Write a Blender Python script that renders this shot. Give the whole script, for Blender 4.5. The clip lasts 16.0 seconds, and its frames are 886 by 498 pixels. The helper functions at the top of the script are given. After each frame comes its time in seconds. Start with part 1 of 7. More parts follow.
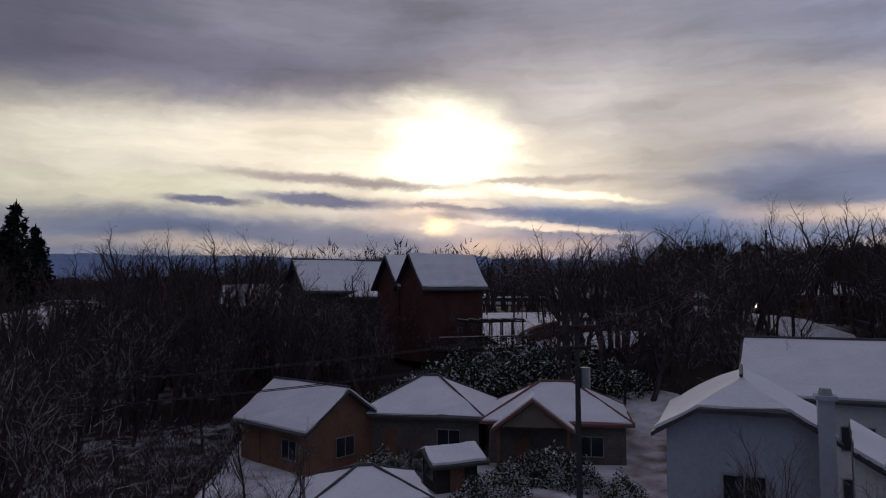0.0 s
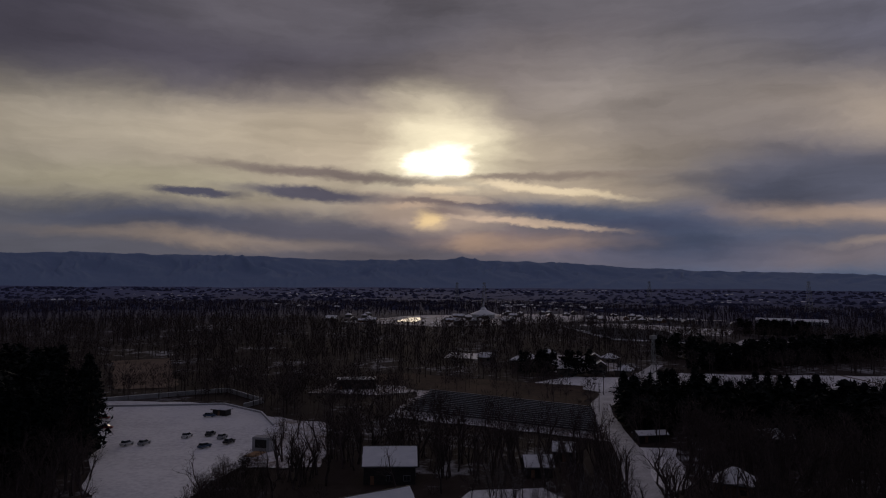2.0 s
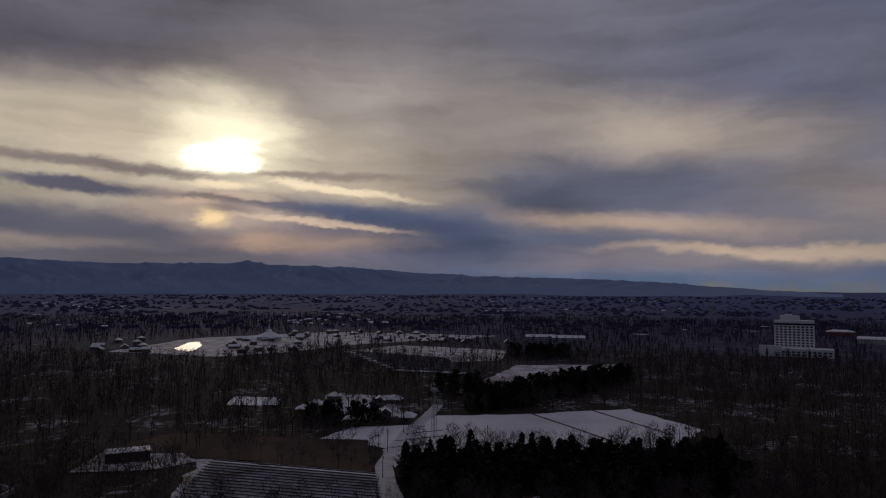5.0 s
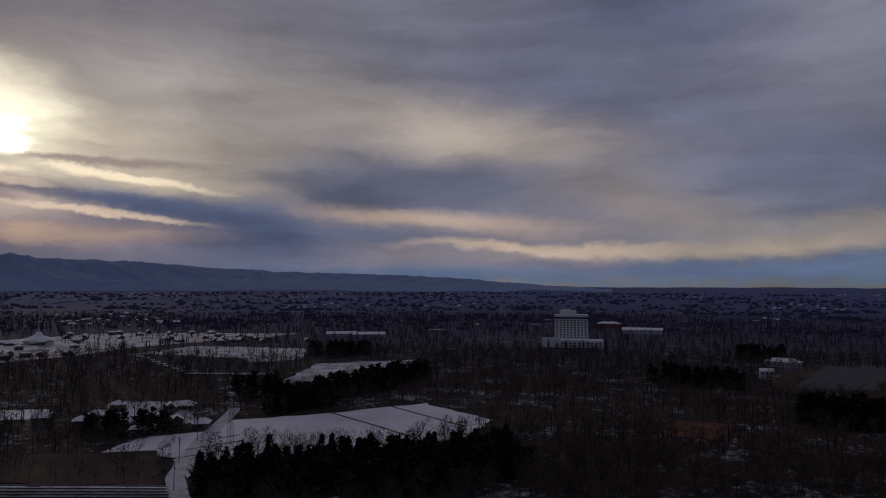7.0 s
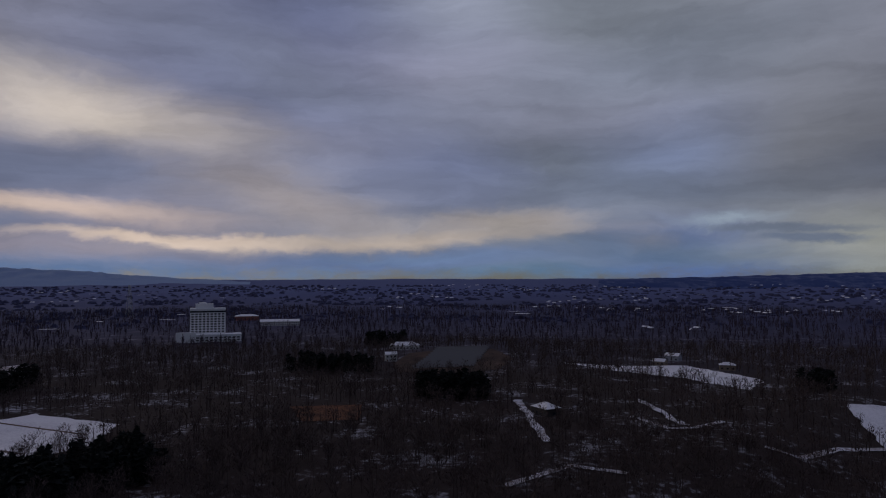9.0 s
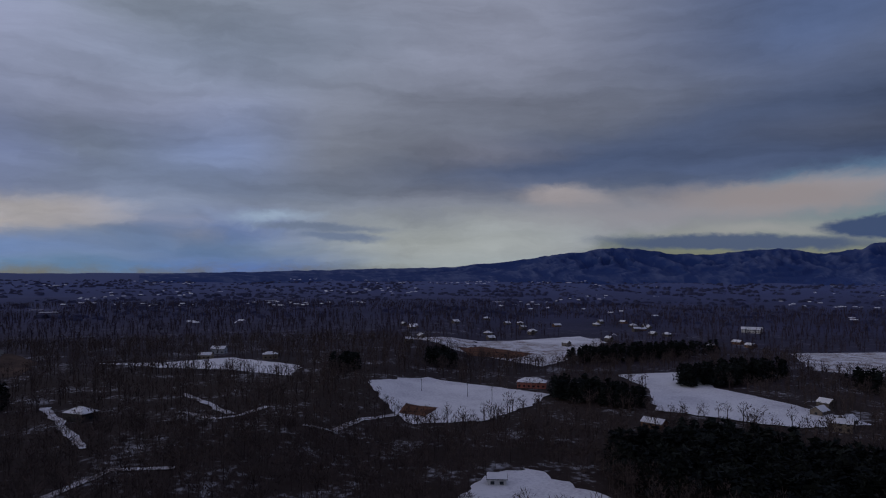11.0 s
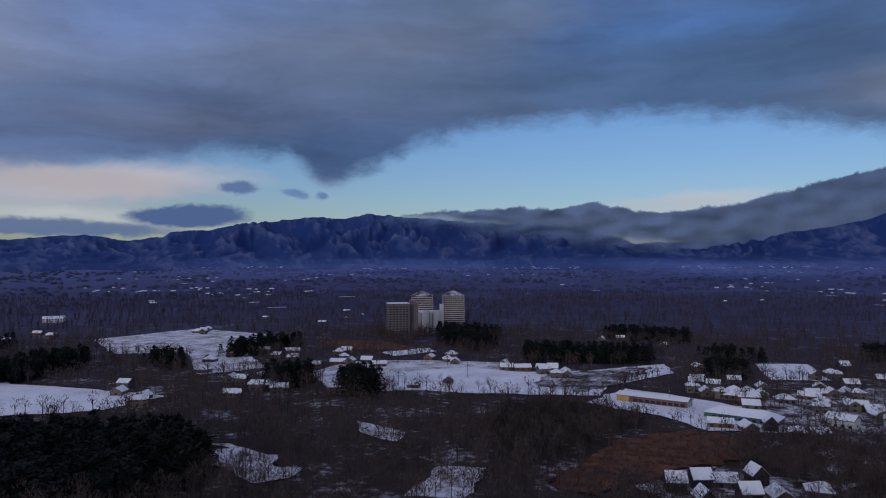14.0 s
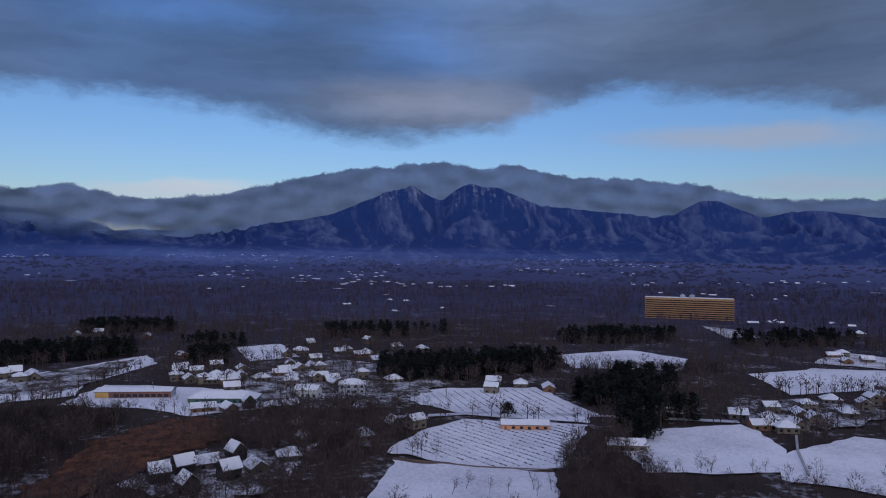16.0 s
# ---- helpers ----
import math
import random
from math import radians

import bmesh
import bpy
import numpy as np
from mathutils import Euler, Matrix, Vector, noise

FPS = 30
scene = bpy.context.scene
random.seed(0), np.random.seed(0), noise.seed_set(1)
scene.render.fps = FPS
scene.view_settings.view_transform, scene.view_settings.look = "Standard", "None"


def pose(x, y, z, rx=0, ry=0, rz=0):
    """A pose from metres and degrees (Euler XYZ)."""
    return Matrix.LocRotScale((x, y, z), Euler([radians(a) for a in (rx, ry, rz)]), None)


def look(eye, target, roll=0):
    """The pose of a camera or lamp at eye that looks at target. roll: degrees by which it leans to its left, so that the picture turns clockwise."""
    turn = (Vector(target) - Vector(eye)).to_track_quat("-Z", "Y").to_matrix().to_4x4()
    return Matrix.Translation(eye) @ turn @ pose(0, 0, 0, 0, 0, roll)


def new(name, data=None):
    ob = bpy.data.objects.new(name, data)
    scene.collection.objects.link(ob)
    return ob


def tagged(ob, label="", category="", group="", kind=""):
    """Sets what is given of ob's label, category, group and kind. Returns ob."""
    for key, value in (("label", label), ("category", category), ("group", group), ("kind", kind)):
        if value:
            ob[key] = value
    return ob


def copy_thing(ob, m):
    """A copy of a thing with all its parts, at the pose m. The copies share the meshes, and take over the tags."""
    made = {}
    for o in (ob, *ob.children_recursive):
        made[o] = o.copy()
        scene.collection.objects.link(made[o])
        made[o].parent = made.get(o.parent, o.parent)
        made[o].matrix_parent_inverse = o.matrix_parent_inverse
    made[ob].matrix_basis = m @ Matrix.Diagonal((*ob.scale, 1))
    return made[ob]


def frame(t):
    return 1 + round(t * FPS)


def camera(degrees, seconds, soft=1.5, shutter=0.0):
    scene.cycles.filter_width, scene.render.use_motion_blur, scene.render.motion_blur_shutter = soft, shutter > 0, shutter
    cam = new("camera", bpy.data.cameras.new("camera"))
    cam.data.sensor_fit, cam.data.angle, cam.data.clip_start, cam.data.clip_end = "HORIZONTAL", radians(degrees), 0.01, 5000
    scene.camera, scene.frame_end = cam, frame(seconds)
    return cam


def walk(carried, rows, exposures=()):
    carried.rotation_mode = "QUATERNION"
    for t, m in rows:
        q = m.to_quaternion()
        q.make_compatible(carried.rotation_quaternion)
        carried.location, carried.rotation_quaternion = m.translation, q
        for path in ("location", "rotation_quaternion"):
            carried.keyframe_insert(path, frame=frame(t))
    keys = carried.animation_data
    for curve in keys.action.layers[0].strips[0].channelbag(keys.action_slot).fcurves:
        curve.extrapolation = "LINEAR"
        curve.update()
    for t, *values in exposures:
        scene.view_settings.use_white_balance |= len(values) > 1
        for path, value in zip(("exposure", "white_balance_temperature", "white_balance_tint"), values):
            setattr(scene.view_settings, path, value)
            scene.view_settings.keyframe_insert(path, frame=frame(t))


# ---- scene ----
# ---- camera and its way ----
cam = camera(64.7, 16.0, soft=1.1)
ROWS = [
    (0, 0.0, 0.0, 12.0, 1.95, 3.50, 0.30),
    (0.5, 0.4, -9.9, 20.4, 1.89, 4.17, -0.01),
    (1, -0.3, -17.7, 32.1, 1.69, 3.39, -0.05),
    (1.5, -0.3, -32.7, 41.9, 1.43, 3.34, -0.16),
    (2, -0.3, -37.9, 53.9, 1.13, 3.09, -0.33),
    (2.5, -0.4, -40.0, 64.2, -4.77, 3.08, -0.12),
    (3, -0.4, -41.3, 71.7, -4.93, 2.87, -0.18),
    (3.5, -0.5, -41.5, 75.1, -7.86, 3.04, 0.00),
    (6, -1.6, -44.7, 82.4, -22.39, 3.07, -0.50),
    (6.5, -2.1, -45.5, 82.9, -27.06, 2.98, -0.33),
    (7, -2.6, -46.3, 83.1, -32.21, 2.88, -0.18),
    (7.5, -3.3, -47.0, 83.2, -38.68, 2.73, -0.04),
    (8, -3.9, -47.6, 83.2, -45.59, 2.57, 0.15),
    (8.5, -4.9, -47.9, 83.1, -53.09, 2.42, 0.20),
    (11, -12.4, -45.9, 81.9, -97.25, 1.86, -0.13),
    (11.5, -13.8, -45.4, 82.0, -106.41, 1.72, -0.03),
    (12, -15.4, -44.7, 82.2, -114.94, 1.55, 0.03),
    (12.5, -17.1, -43.9, 82.5, -122.79, 1.38, 0.05),
    (13, -18.9, -42.8, 82.7, -130.69, 1.22, 0.03),
    (13.5, -20.6, -41.6, 82.9, -140.18, 1.02, -0.02),
    (14, -21.9, -40.6, 83.0, -150.06, 0.76, 0.08),
    (14.5, -22.6, -39.4, 83.2, -159.78, 0.54, 0.02),
    (15, -22.7, -38.2, 83.4, -169.28, 0.32, -0.13),
    (15.5, -22.5, -37.0, 83.7, -179.93, 0.12, -0.36),
    (16, -22.0, -35.8, 83.9, -190.50, -0.03, -0.62),
]
EXPOSURES = [(0, -1.15, 6050, 12), (0.5, -2.1, 6400, 13), (1.5, -2.3, 6450, 15), (3.5, -2.25, 6400, 15), (6.0, -2.0, 6200, 14), (7.0, -1.97, 6100, 14), (8.5, -1.65, 5900, 13), (11.0, -1.35, 5500, 12), (12.5, -0.85, 5350, 12), (14.5, -0.6, 5250, 12), (16.0, -0.45, 5200, 12)]
walk(cam, [(t, pose(x, y, z, 90 + pitch, roll, yaw)) for t, x, y, z, yaw, pitch, roll in ROWS], EXPOSURES)

# ---- sky: broken winter cloud with the morning sun behind it, blue over the mountains ----
SUN_AZ, SUN_EL = 1.5, 10.3          # degrees to the left of straight ahead, and up
SEAM = 94.0                         # the sky's own bearing is counted from this far to the right


world = bpy.data.worlds.new("winter_sky")
scene.world = world
world.use_nodes = True
wt = world.node_tree
wt.nodes.clear()


def put(tree, socket, v):
    if isinstance(v, (int, float)):
        socket.default_value = v
    elif isinstance(v, tuple):
        socket.default_value = (*v, 1) if len(socket.default_value) == 4 and len(v) == 3 else v
    else:
        tree.links.new(v, socket)


def nmath(tree, op, a, b=None, c=None, clamp=False):
    n = tree.nodes.new("ShaderNodeMath")
    n.operation, n.use_clamp = op, clamp
    for i, v in enumerate((a, b, c)):
        if v is not None:
            put(tree, n.inputs[i], v)
    return n.outputs[0]


def nmix(tree, fac, a, b, mode="MIX"):
    n = tree.nodes.new("ShaderNodeMix")
    n.data_type, n.blend_type = "RGBA", mode
    put(tree, n.inputs[0], fac)
    put(tree, n.inputs[6], a)
    put(tree, n.inputs[7], b)
    return n.outputs[2]


def nramp(tree, fac, stops, mode="EASE"):
    n = tree.nodes.new("ShaderNodeValToRGB")
    e = n.color_ramp.elements
    n.color_ramp.interpolation = mode
    e.remove(e[-1])
    e[0].position, e[0].color = stops[0][0], (*stops[0][1], 1)
    for p, c in stops[1:]:
        e.new(p).color = (*c, 1)
    put(tree, n.inputs[0], fac)
    return n.outputs[0]


def nnoise(tree, vec, scale, detail=4.0, rough=0.55):
    n = tree.nodes.new("ShaderNodeTexNoise")
    put(tree, n.inputs["Vector"], vec)
    n.inputs["Scale"].default_value, n.inputs["Detail"].default_value, n.inputs["Roughness"].default_value = scale, detail, rough
    return n


def ndot(tree, vec, axis):
    n = tree.nodes.new("ShaderNodeVectorMath")
    n.operation = "DOT_PRODUCT"
    tree.links.new(vec, n.inputs[0])
    n.inputs[1].default_value = axis
    return n.outputs["Value"]


def nmap(tree, vec, loc=(0, 0, 0), rot=0.0, size=(1, 1, 1), kind="POINT"):
    n = tree.nodes.new("ShaderNodeMapping")
    n.vector_type = kind
    tree.links.new(vec, n.inputs["Vector"])
    n.inputs["Location"].default_value, n.inputs["Rotation"].default_value, n.inputs["Scale"].default_value = loc, (0, 0, radians(rot)), size
    return n.outputs[0]


direction = wt.nodes.new("ShaderNodeTexCoord").outputs["Generated"]
ca, sa = math.cos(radians(SEAM)), math.sin(radians(SEAM))
bearing = nmath(wt, "MULTIPLY", nmath(wt, "ARCTAN2", ndot(wt, direction, (-ca, sa, 0)), ndot(wt, direction, (sa, ca, 0))), 180 / math.pi)
height = nmath(wt, "MULTIPLY", nmath(wt, "ARCSINE", ndot(wt, direction, (0, 0, 1))), 180 / math.pi)
chart = wt.nodes.new("ShaderNodeCombineXYZ")
wt.links.new(bearing, chart.inputs[0])
wt.links.new(height, chart.inputs[1])
chart = chart.outputs[0]

def pushed(chart_, across, up, far, high, detail, rough):
    """The sky's chart pushed about by noise, so that no cloud has a clean outline."""
    n = nnoise(wt, nmap(wt, chart_, size=(across, up, 1)), 1.0, detail, rough)
    p = wt.nodes.new("ShaderNodeVectorMath")
    p.operation = "MULTIPLY_ADD"
    wt.links.new(n.outputs["Color"], p.inputs[0])
    p.inputs[1].default_value, p.inputs[2].default_value = (far, high, 0), (-far / 2, -high / 2, 0)
    q = wt.nodes.new("ShaderNodeVectorMath")
    wt.links.new(chart_, q.inputs[0])
    wt.links.new(p.outputs[0], q.inputs[1])
    return q.outputs[0]


TORN = pushed(pushed(chart, 0.07, 0.2, 9.0, 3.0, 5.0, 0.55), 0.5, 0.8, 2.4, 0.9, 4.0, 0.6)
FINE = pushed(pushed(chart, 0.16, 0.4, 3.6, 1.0, 4.0, 0.6), 0.9, 1.6, 1.5, 0.7, 5.0, 0.65)


def smooth(v, lo, hi):
    n = wt.nodes.new("ShaderNodeMapRange")
    n.interpolation_type = "SMOOTHSTEP"
    put(wt, n.inputs["Value"], v)
    put(wt, n.inputs["From Min"], lo)
    put(wt, n.inputs["From Max"], hi)
    return n.outputs["Result"]


def bank(under, az, el, wide, high, slope, tint, much, edge=1.0, form=None):
    """One bank of cloud, or lit break, laid over the sky: half as strong as at its middle that many degrees away; edge: how soft its rim is."""
    u, grow = (az + SEAM + 180) % 360 - 180, 1 / (1 - edge / 2)
    there = nmap(wt, TORN if form is None else form, (u, el, 0), slope, (wide * grow, high * grow, 1), "TEXTURE")
    g = wt.nodes.new("ShaderNodeTexGradient")
    g.gradient_type = "SPHERICAL"
    wt.links.new(there, g.inputs[0])
    return nmix(wt, nmath(wt, "MULTIPLY", smooth(g.outputs["Fac"], 0.0, edge), much), under, tint)


def turn_of(az):
    return ((az + SEAM + 180) % 360) / 360


around = nmath(wt, "MULTIPLY_ADD", bearing, 1 / 360, 0.5)


def around_ramp(stops):
    """Colours by bearing, which meet at the back of the sky."""
    back = tuple((a + b) / 2 for a, b in zip(stops[0][1], stops[-1][1]))
    return nramp(wt, around, sorted([(turn_of(a), c) for a, c in stops] + [(0.0, back), (1.0, back)]))


# the sky's colours at four heights, by bearing
HIGH = around_ramp([(-217, (0.143, 0.178, 0.242)), (-192, (0.198, 0.27, 0.407)), (-177, (0.126, 0.185, 0.297)), (-165, (0.139, 0.222, 0.408)), (-155, (0.22, 0.27, 0.369)), (-126, (0.23, 0.29, 0.462)), (-103, (0.639, 0.627, 0.696)), (-72, (0.575, 0.605, 0.652)), (-63, (0.801, 0.822, 0.945)), (-51, (0.452, 0.486, 0.701)), (-30, (0.615, 0.605, 0.736)), (-13, (0.651, 0.61, 0.67)), (15, (0.576, 0.537, 0.617)), (35, (0.293, 0.281, 0.369))])
MIDDLE = around_ramp([(-217, (0.143, 0.178, 0.25)), (-161, (0.132, 0.185, 0.278)), (-148, (0.125, 0.18, 0.297)), (-127, (0.196, 0.242, 0.362)), (-89, (0.505, 0.503, 0.526)), (-80, (0.541, 0.617, 0.853)), (-68, (0.477, 0.512, 0.569)), (-54, (0.657, 0.647, 0.78)), (-32, (0.699, 0.661, 0.773)), (-17, (0.948, 0.827, 0.77)), (10, (1.59, 1.36, 1.08)), (33, (1.19, 1.09, 0.876))])
LOW = around_ramp([(-217, (0.318, 0.512, 0.759)), (-170, (0.546, 0.778, 0.933)), (-129, (0.652, 0.71, 0.764)), (-106, (0.658, 0.638, 0.582)), (-89, (0.684, 0.695, 0.696)), (-65, (0.625, 0.656, 0.748)), (-32, (0.79, 0.704, 0.78)), (-18, (0.706, 0.651, 0.797)), (6, (0.484, 0.448, 0.518)), (32, (0.484, 0.492, 0.591))])
RIM = around_ramp([(-129, (0.605, 0.741, 0.853)), (-93, (0.692, 0.735, 0.633)), (-83, (0.307, 0.499, 0.98)), (-68, (0.345, 0.522, 0.721)), (-57, (0.392, 0.558, 0.823)), (-28, (0.361, 0.518, 0.83)), (1, (0.327, 0.407, 0.591)), (32, (0.401, 0.47, 0.67))])
band = wt.nodes.new("ShaderNodeSeparateXYZ")
wt.links.new(TORN, band.inputs[0])
band = band.outputs[1]
sky = nmix(wt, smooth(band, 0.2, 2.2), RIM, LOW)
sky = nmix(wt, smooth(band, 3.5, 8.0), sky, MIDDLE)
sky = nmix(wt, smooth(band, 9.5, 17.5), sky, HIGH)
overhead = nmath(wt, "MULTIPLY_ADD", height, 1 / 16, -1.6, clamp=True)
sky = nmix(wt, overhead, sky, (0.55, 0.51, 0.65))
# the lit breaks and dark bars round the sun
sky = bank(sky, 23.3, 11.3, 17, 2.5, 0, (1.86, 1.64, 1.23), 0.85)
sky = bank(sky, 1.7, 11.5, 14, 3.9, 0, (2.61, 2.2, 1.56), 0.85)
sky = bank(sky, 21.3, 17.3, 18, 1.8, 2, (0.344, 0.315, 0.408), 0.8)
sky = bank(sky, -3.7, 16.6, 7.9, 2.6, -14, (0.732, 0.61, 0.617), 0.55)
sky = bank(sky, -19.2, 13.5, 11, 2.5, 0, (0.879, 0.758, 0.67), 0.6)
sky = bank(sky, 25.2, 8.0, 11, 1, 0, (1.72, 1.57, 1.08), 0.8)
sky = bank(sky, -16.2, 10.1, 4.7, 1.1, 0, (1.19, 1.02, 0.814), 0.5)
sky = bank(sky, -26.0, 7.6, 8.4, 2, 2, (0.283, 0.313, 0.439), 1)
sky = bank(sky, 21.9, 5.2, 12, 0.87, 1, (0.327, 0.388, 0.591), 1)
sky = bank(sky, 5.6, 4.6, 15, 1.2, 0, (0.484, 0.47, 0.591), 0.9)
sky = bank(sky, 19.8, 3.6, 8, 0.53, 2, (1.3, 1.02, 0.784), 0.8)
sky = bank(sky, -5.5, 3.8, 6.4, 1, 3, (1.22, 0.894, 0.845), 0.85)
sky = bank(sky, -17.3, 4.1, 6.2, 2.6, 0, (0.277, 0.368, 0.617), 0.95)
sky = bank(sky, -27.0, 4.6, 5, 0.65, 2, (0.975, 0.773, 0.643), 0.75)
sky = bank(sky, 1.9, 6.4, 5.6, 1.6, 0, (1.86, 1.44, 1.12), 0.9, 0.7)
sky = bank(sky, -9.2, 7.7, 7.2, 1.1, 4, (2.33, 1.9, 1.35), 0.7)
sky = bank(sky, 1.7, 13.2, 3.7, 2.1, 0, (4.32, 3.85, 2.67), 0.8)
sky = bank(sky, 1.5, 10.8, 4.4, 2.1, 0, (4.8, 4.39, 2.98), 0.85)
# the sun burnt through
sky = bank(sky, 1.5, 10.4, 1.8, 1, 0, (15, 13.8, 10.7), 1)
sky = bank(sky, 10.2, 9.0, 8.7, 0.41, 4, (0.879, 0.716, 0.643), 0.95, 0.8, FINE)
sky = bank(sky, -6.5, 8.9, 7.8, 0.32, -1, (1.18, 0.958, 0.784), 0.9, 0.8, FINE)
sky = bank(sky, 1.7, 8.0, 2.1, 0.32, 0, (3.79, 3.09, 2), 0.9, 0.8, FINE)
sky = bank(sky, 12.0, 7.4, 5.9, 0.54, 3, (0.421, 0.407, 0.566), 0.95, 0.7, FINE)
sky = bank(sky, 20.7, 7.2, 3.1, 0.35, 2, (0.327, 0.332, 0.495), 0.95, 0.6, FINE)
sky = bank(sky, -7.8, 7.8, 5.9, 0.32, 7, (3.65, 3.02, 2), 0.95, 0.7, FINE)
sky = bank(sky, -2.8, 6.6, 4.2, 0.46, 8, (0.704, 0.585, 0.617), 0.8, 0.8, FINE)
sky = bank(sky, -10.9, 5.7, 8.4, 0.59, 5, (0.293, 0.35, 0.591), 0.95, 0.8, FINE)
sky = bank(sky, 1.9, 7.0, 3.3, 0.28, 0, (0.848, 0.662, 0.643), 0.8, 0.7, FINE)
sky = bank(sky, 2.1, 5.5, 1, 0.6, 0, (3.94, 2.9, 1.47), 0.9, 0.9, FINE)
sky = bank(sky, 3.5, 6.6, 1.9, 0.23, -3, (2.49, 1.85, 1.31), 0.7, 0.7, FINE)
sky = bank(sky, -0.4, 7.2, 2, 0.23, 6, (2.79, 2.2, 1.56), 0.7, 0.7, FINE)
sky = bank(sky, 1.0, 6.2, 1.2, 0.37, 0, (0.789, 0.61, 0.616), 0.7, 0.9, FINE)
sky = bank(sky, -6.0, 5.2, 5.9, 0.27, 5, (2.79, 2.1, 1.48), 0.85, 0.7, FINE)
sky = bank(sky, -1.4, 3.5, 1.6, 0.65, 0, (2.33, 1.57, 1.01), 0.6, 0.9, FINE)
# bars and breaks to the right of the sun
sky = bank(sky, -13.9, 15.3, 11, 2.9, 4, (1.58, 1.4, 1.23), 0.6)
sky = bank(sky, -35.7, 12.3, 8.8, 1.9, 6, (1.88, 1.56, 1.18), 0.8)
sky = bank(sky, -53.1, 15.6, 14, 4.1, 6, (0.408, 0.429, 0.672), 0.75)
sky = bank(sky, -32.0, 8.2, 8.8, 1.7, 4, (0.508, 0.548, 0.737), 0.9)
sky = bank(sky, -61.7, 8.3, 4.9, 2.4, 0, (0.43, 0.498, 0.825), 0.7)
sky = bank(sky, -31.1, 5.1, 9.3, 0.69, 4, (1.77, 1.32, 0.993), 0.85)
sky = bank(sky, -12.0, 6.2, 7, 0.69, 5, (0.375, 0.474, 0.737), 0.8)
sky = bank(sky, -25.5, 4.0, 6, 0.74, 3, (0.439, 0.523, 0.767), 0.85)
sky = bank(sky, -40.8, 2.9, 10, 0.41, 1, (2.03, 1.54, 1.1), 0.85, 0.8)
sky = bank(sky, -59.8, 3.7, 6.2, 0.9, -3, (1.11, 0.969, 0.856), 0.75)
sky = bank(sky, -57.9, 1.5, 12, 0.67, -1, (0.33, 0.474, 0.858), 0.85)
sky = bank(sky, -5.0, 3.8, 6.6, 0.66, 0, (1.62, 1.15, 0.822), 0.6)
# the grey cloud round to the east
sky = bank(sky, -49.2, 6.2, 6.9, 1.8, 14, (1.16, 0.961, 0.821), 0.7)
sky = bank(sky, -62.2, 7.0, 10, 2, 4, (0.541, 0.58, 0.765), 0.7)
sky = bank(sky, -67.2, 15.2, 13, 2.8, 6, (0.89, 0.852, 0.994), 0.7)
sky = bank(sky, -49.2, 15.6, 12, 2.6, 16, (0.564, 0.592, 0.737), 0.7)
sky = bank(sky, -57.5, 3.1, 13, 0.46, -2, (1.55, 1.24, 0.943), 0.85)
sky = bank(sky, -67.0, 4.5, 4.8, 0.76, 0, (1.46, 1.19, 0.975), 0.8)
sky = bank(sky, -59.8, 1.7, 7.8, 0.51, 0, (0.455, 0.617, 0.915), 0.8)
sky = bank(sky, -82.1, 1.9, 6, 1.9, 3, (0.245, 0.395, 0.916), 0.95)
sky = bank(sky, -83.2, 4.2, 2.8, 0.36, -2, (1.02, 1.17, 1.26), 0.8)
sky = bank(sky, -77.7, 2.2, 2.3, 0.34, 0, (1.09, 0.961, 0.944), 0.7)
sky = bank(sky, -79.6, 2.1, 9.3, 1.4, 0, (0.513, 0.605, 0.781), 0.5)
sky = bank(sky, -75.7, 16.2, 12, 2.2, -8, (0.598, 0.652, 0.755), 0.6)
# pale clear air and the grey roll over the first hills
sky = bank(sky, -66.9, 4.3, 3.8, 1.1, 2, (0.935, 0.818, 0.695), 0.8)
sky = bank(sky, -77.7, 2.8, 1.6, 0.48, 0, (0.829, 0.743, 0.718), 0.7)
sky = bank(sky, -80.9, 1.8, 10, 1.1, 2, (0.314, 0.446, 0.654), 0.9)
sky = bank(sky, -80.8, 6.7, 11, 1.3, 2, (0.389, 0.446, 0.549), 0.6)
sky = bank(sky, -96.6, 2.3, 9.3, 1.7, 0, (0.994, 0.968, 0.788), 0.9)
sky = bank(sky, -87.0, 3.6, 4.9, 0.32, 2, (0.441, 0.502, 0.61), 0.85, 0.7, FINE)
sky = bank(sky, -88.8, 2.8, 3.2, 0.37, 3, (0.39, 0.464, 0.61), 0.8, 0.7, FINE)
sky = bank(sky, -100.8, 7.0, 7.4, 1.4, -8, (0.594, 0.562, 0.588), 0.7)
# the long dark roll of cloud and its lit edges
sky = bank(sky, -94.7, 7.6, 11, 1.7, -2, (0.372, 0.382, 0.422), 0.6)
sky = bank(sky, -104.6, 12.4, 14, 2.6, -4, (0.415, 0.412, 0.452), 0.7)
sky = bank(sky, -108.3, 8.7, 12, 1.6, -3, (0.196, 0.242, 0.366), 0.95)
sky = bank(sky, -124.0, 10.2, 15, 2.7, -7, (0.186, 0.236, 0.38), 0.9)
sky = bank(sky, -138.9, 11.5, 10, 2.9, -8, (0.168, 0.22, 0.367), 0.9)
sky = bank(sky, -101.1, 9.6, 5.3, 0.88, 0, (0.445, 0.412, 0.436), 0.6)
sky = bank(sky, -107.4, 5.9, 3.6, 0.78, 2, (0.869, 0.719, 0.618), 0.9, 0.8)
sky = bank(sky, -128.7, 11.0, 12, 1.8, -6, (0.184, 0.21, 0.29), 0.6)
sky = bank(sky, -139.8, 9.0, 8.1, 1.8, 4, (0.113, 0.167, 0.281), 0.95)
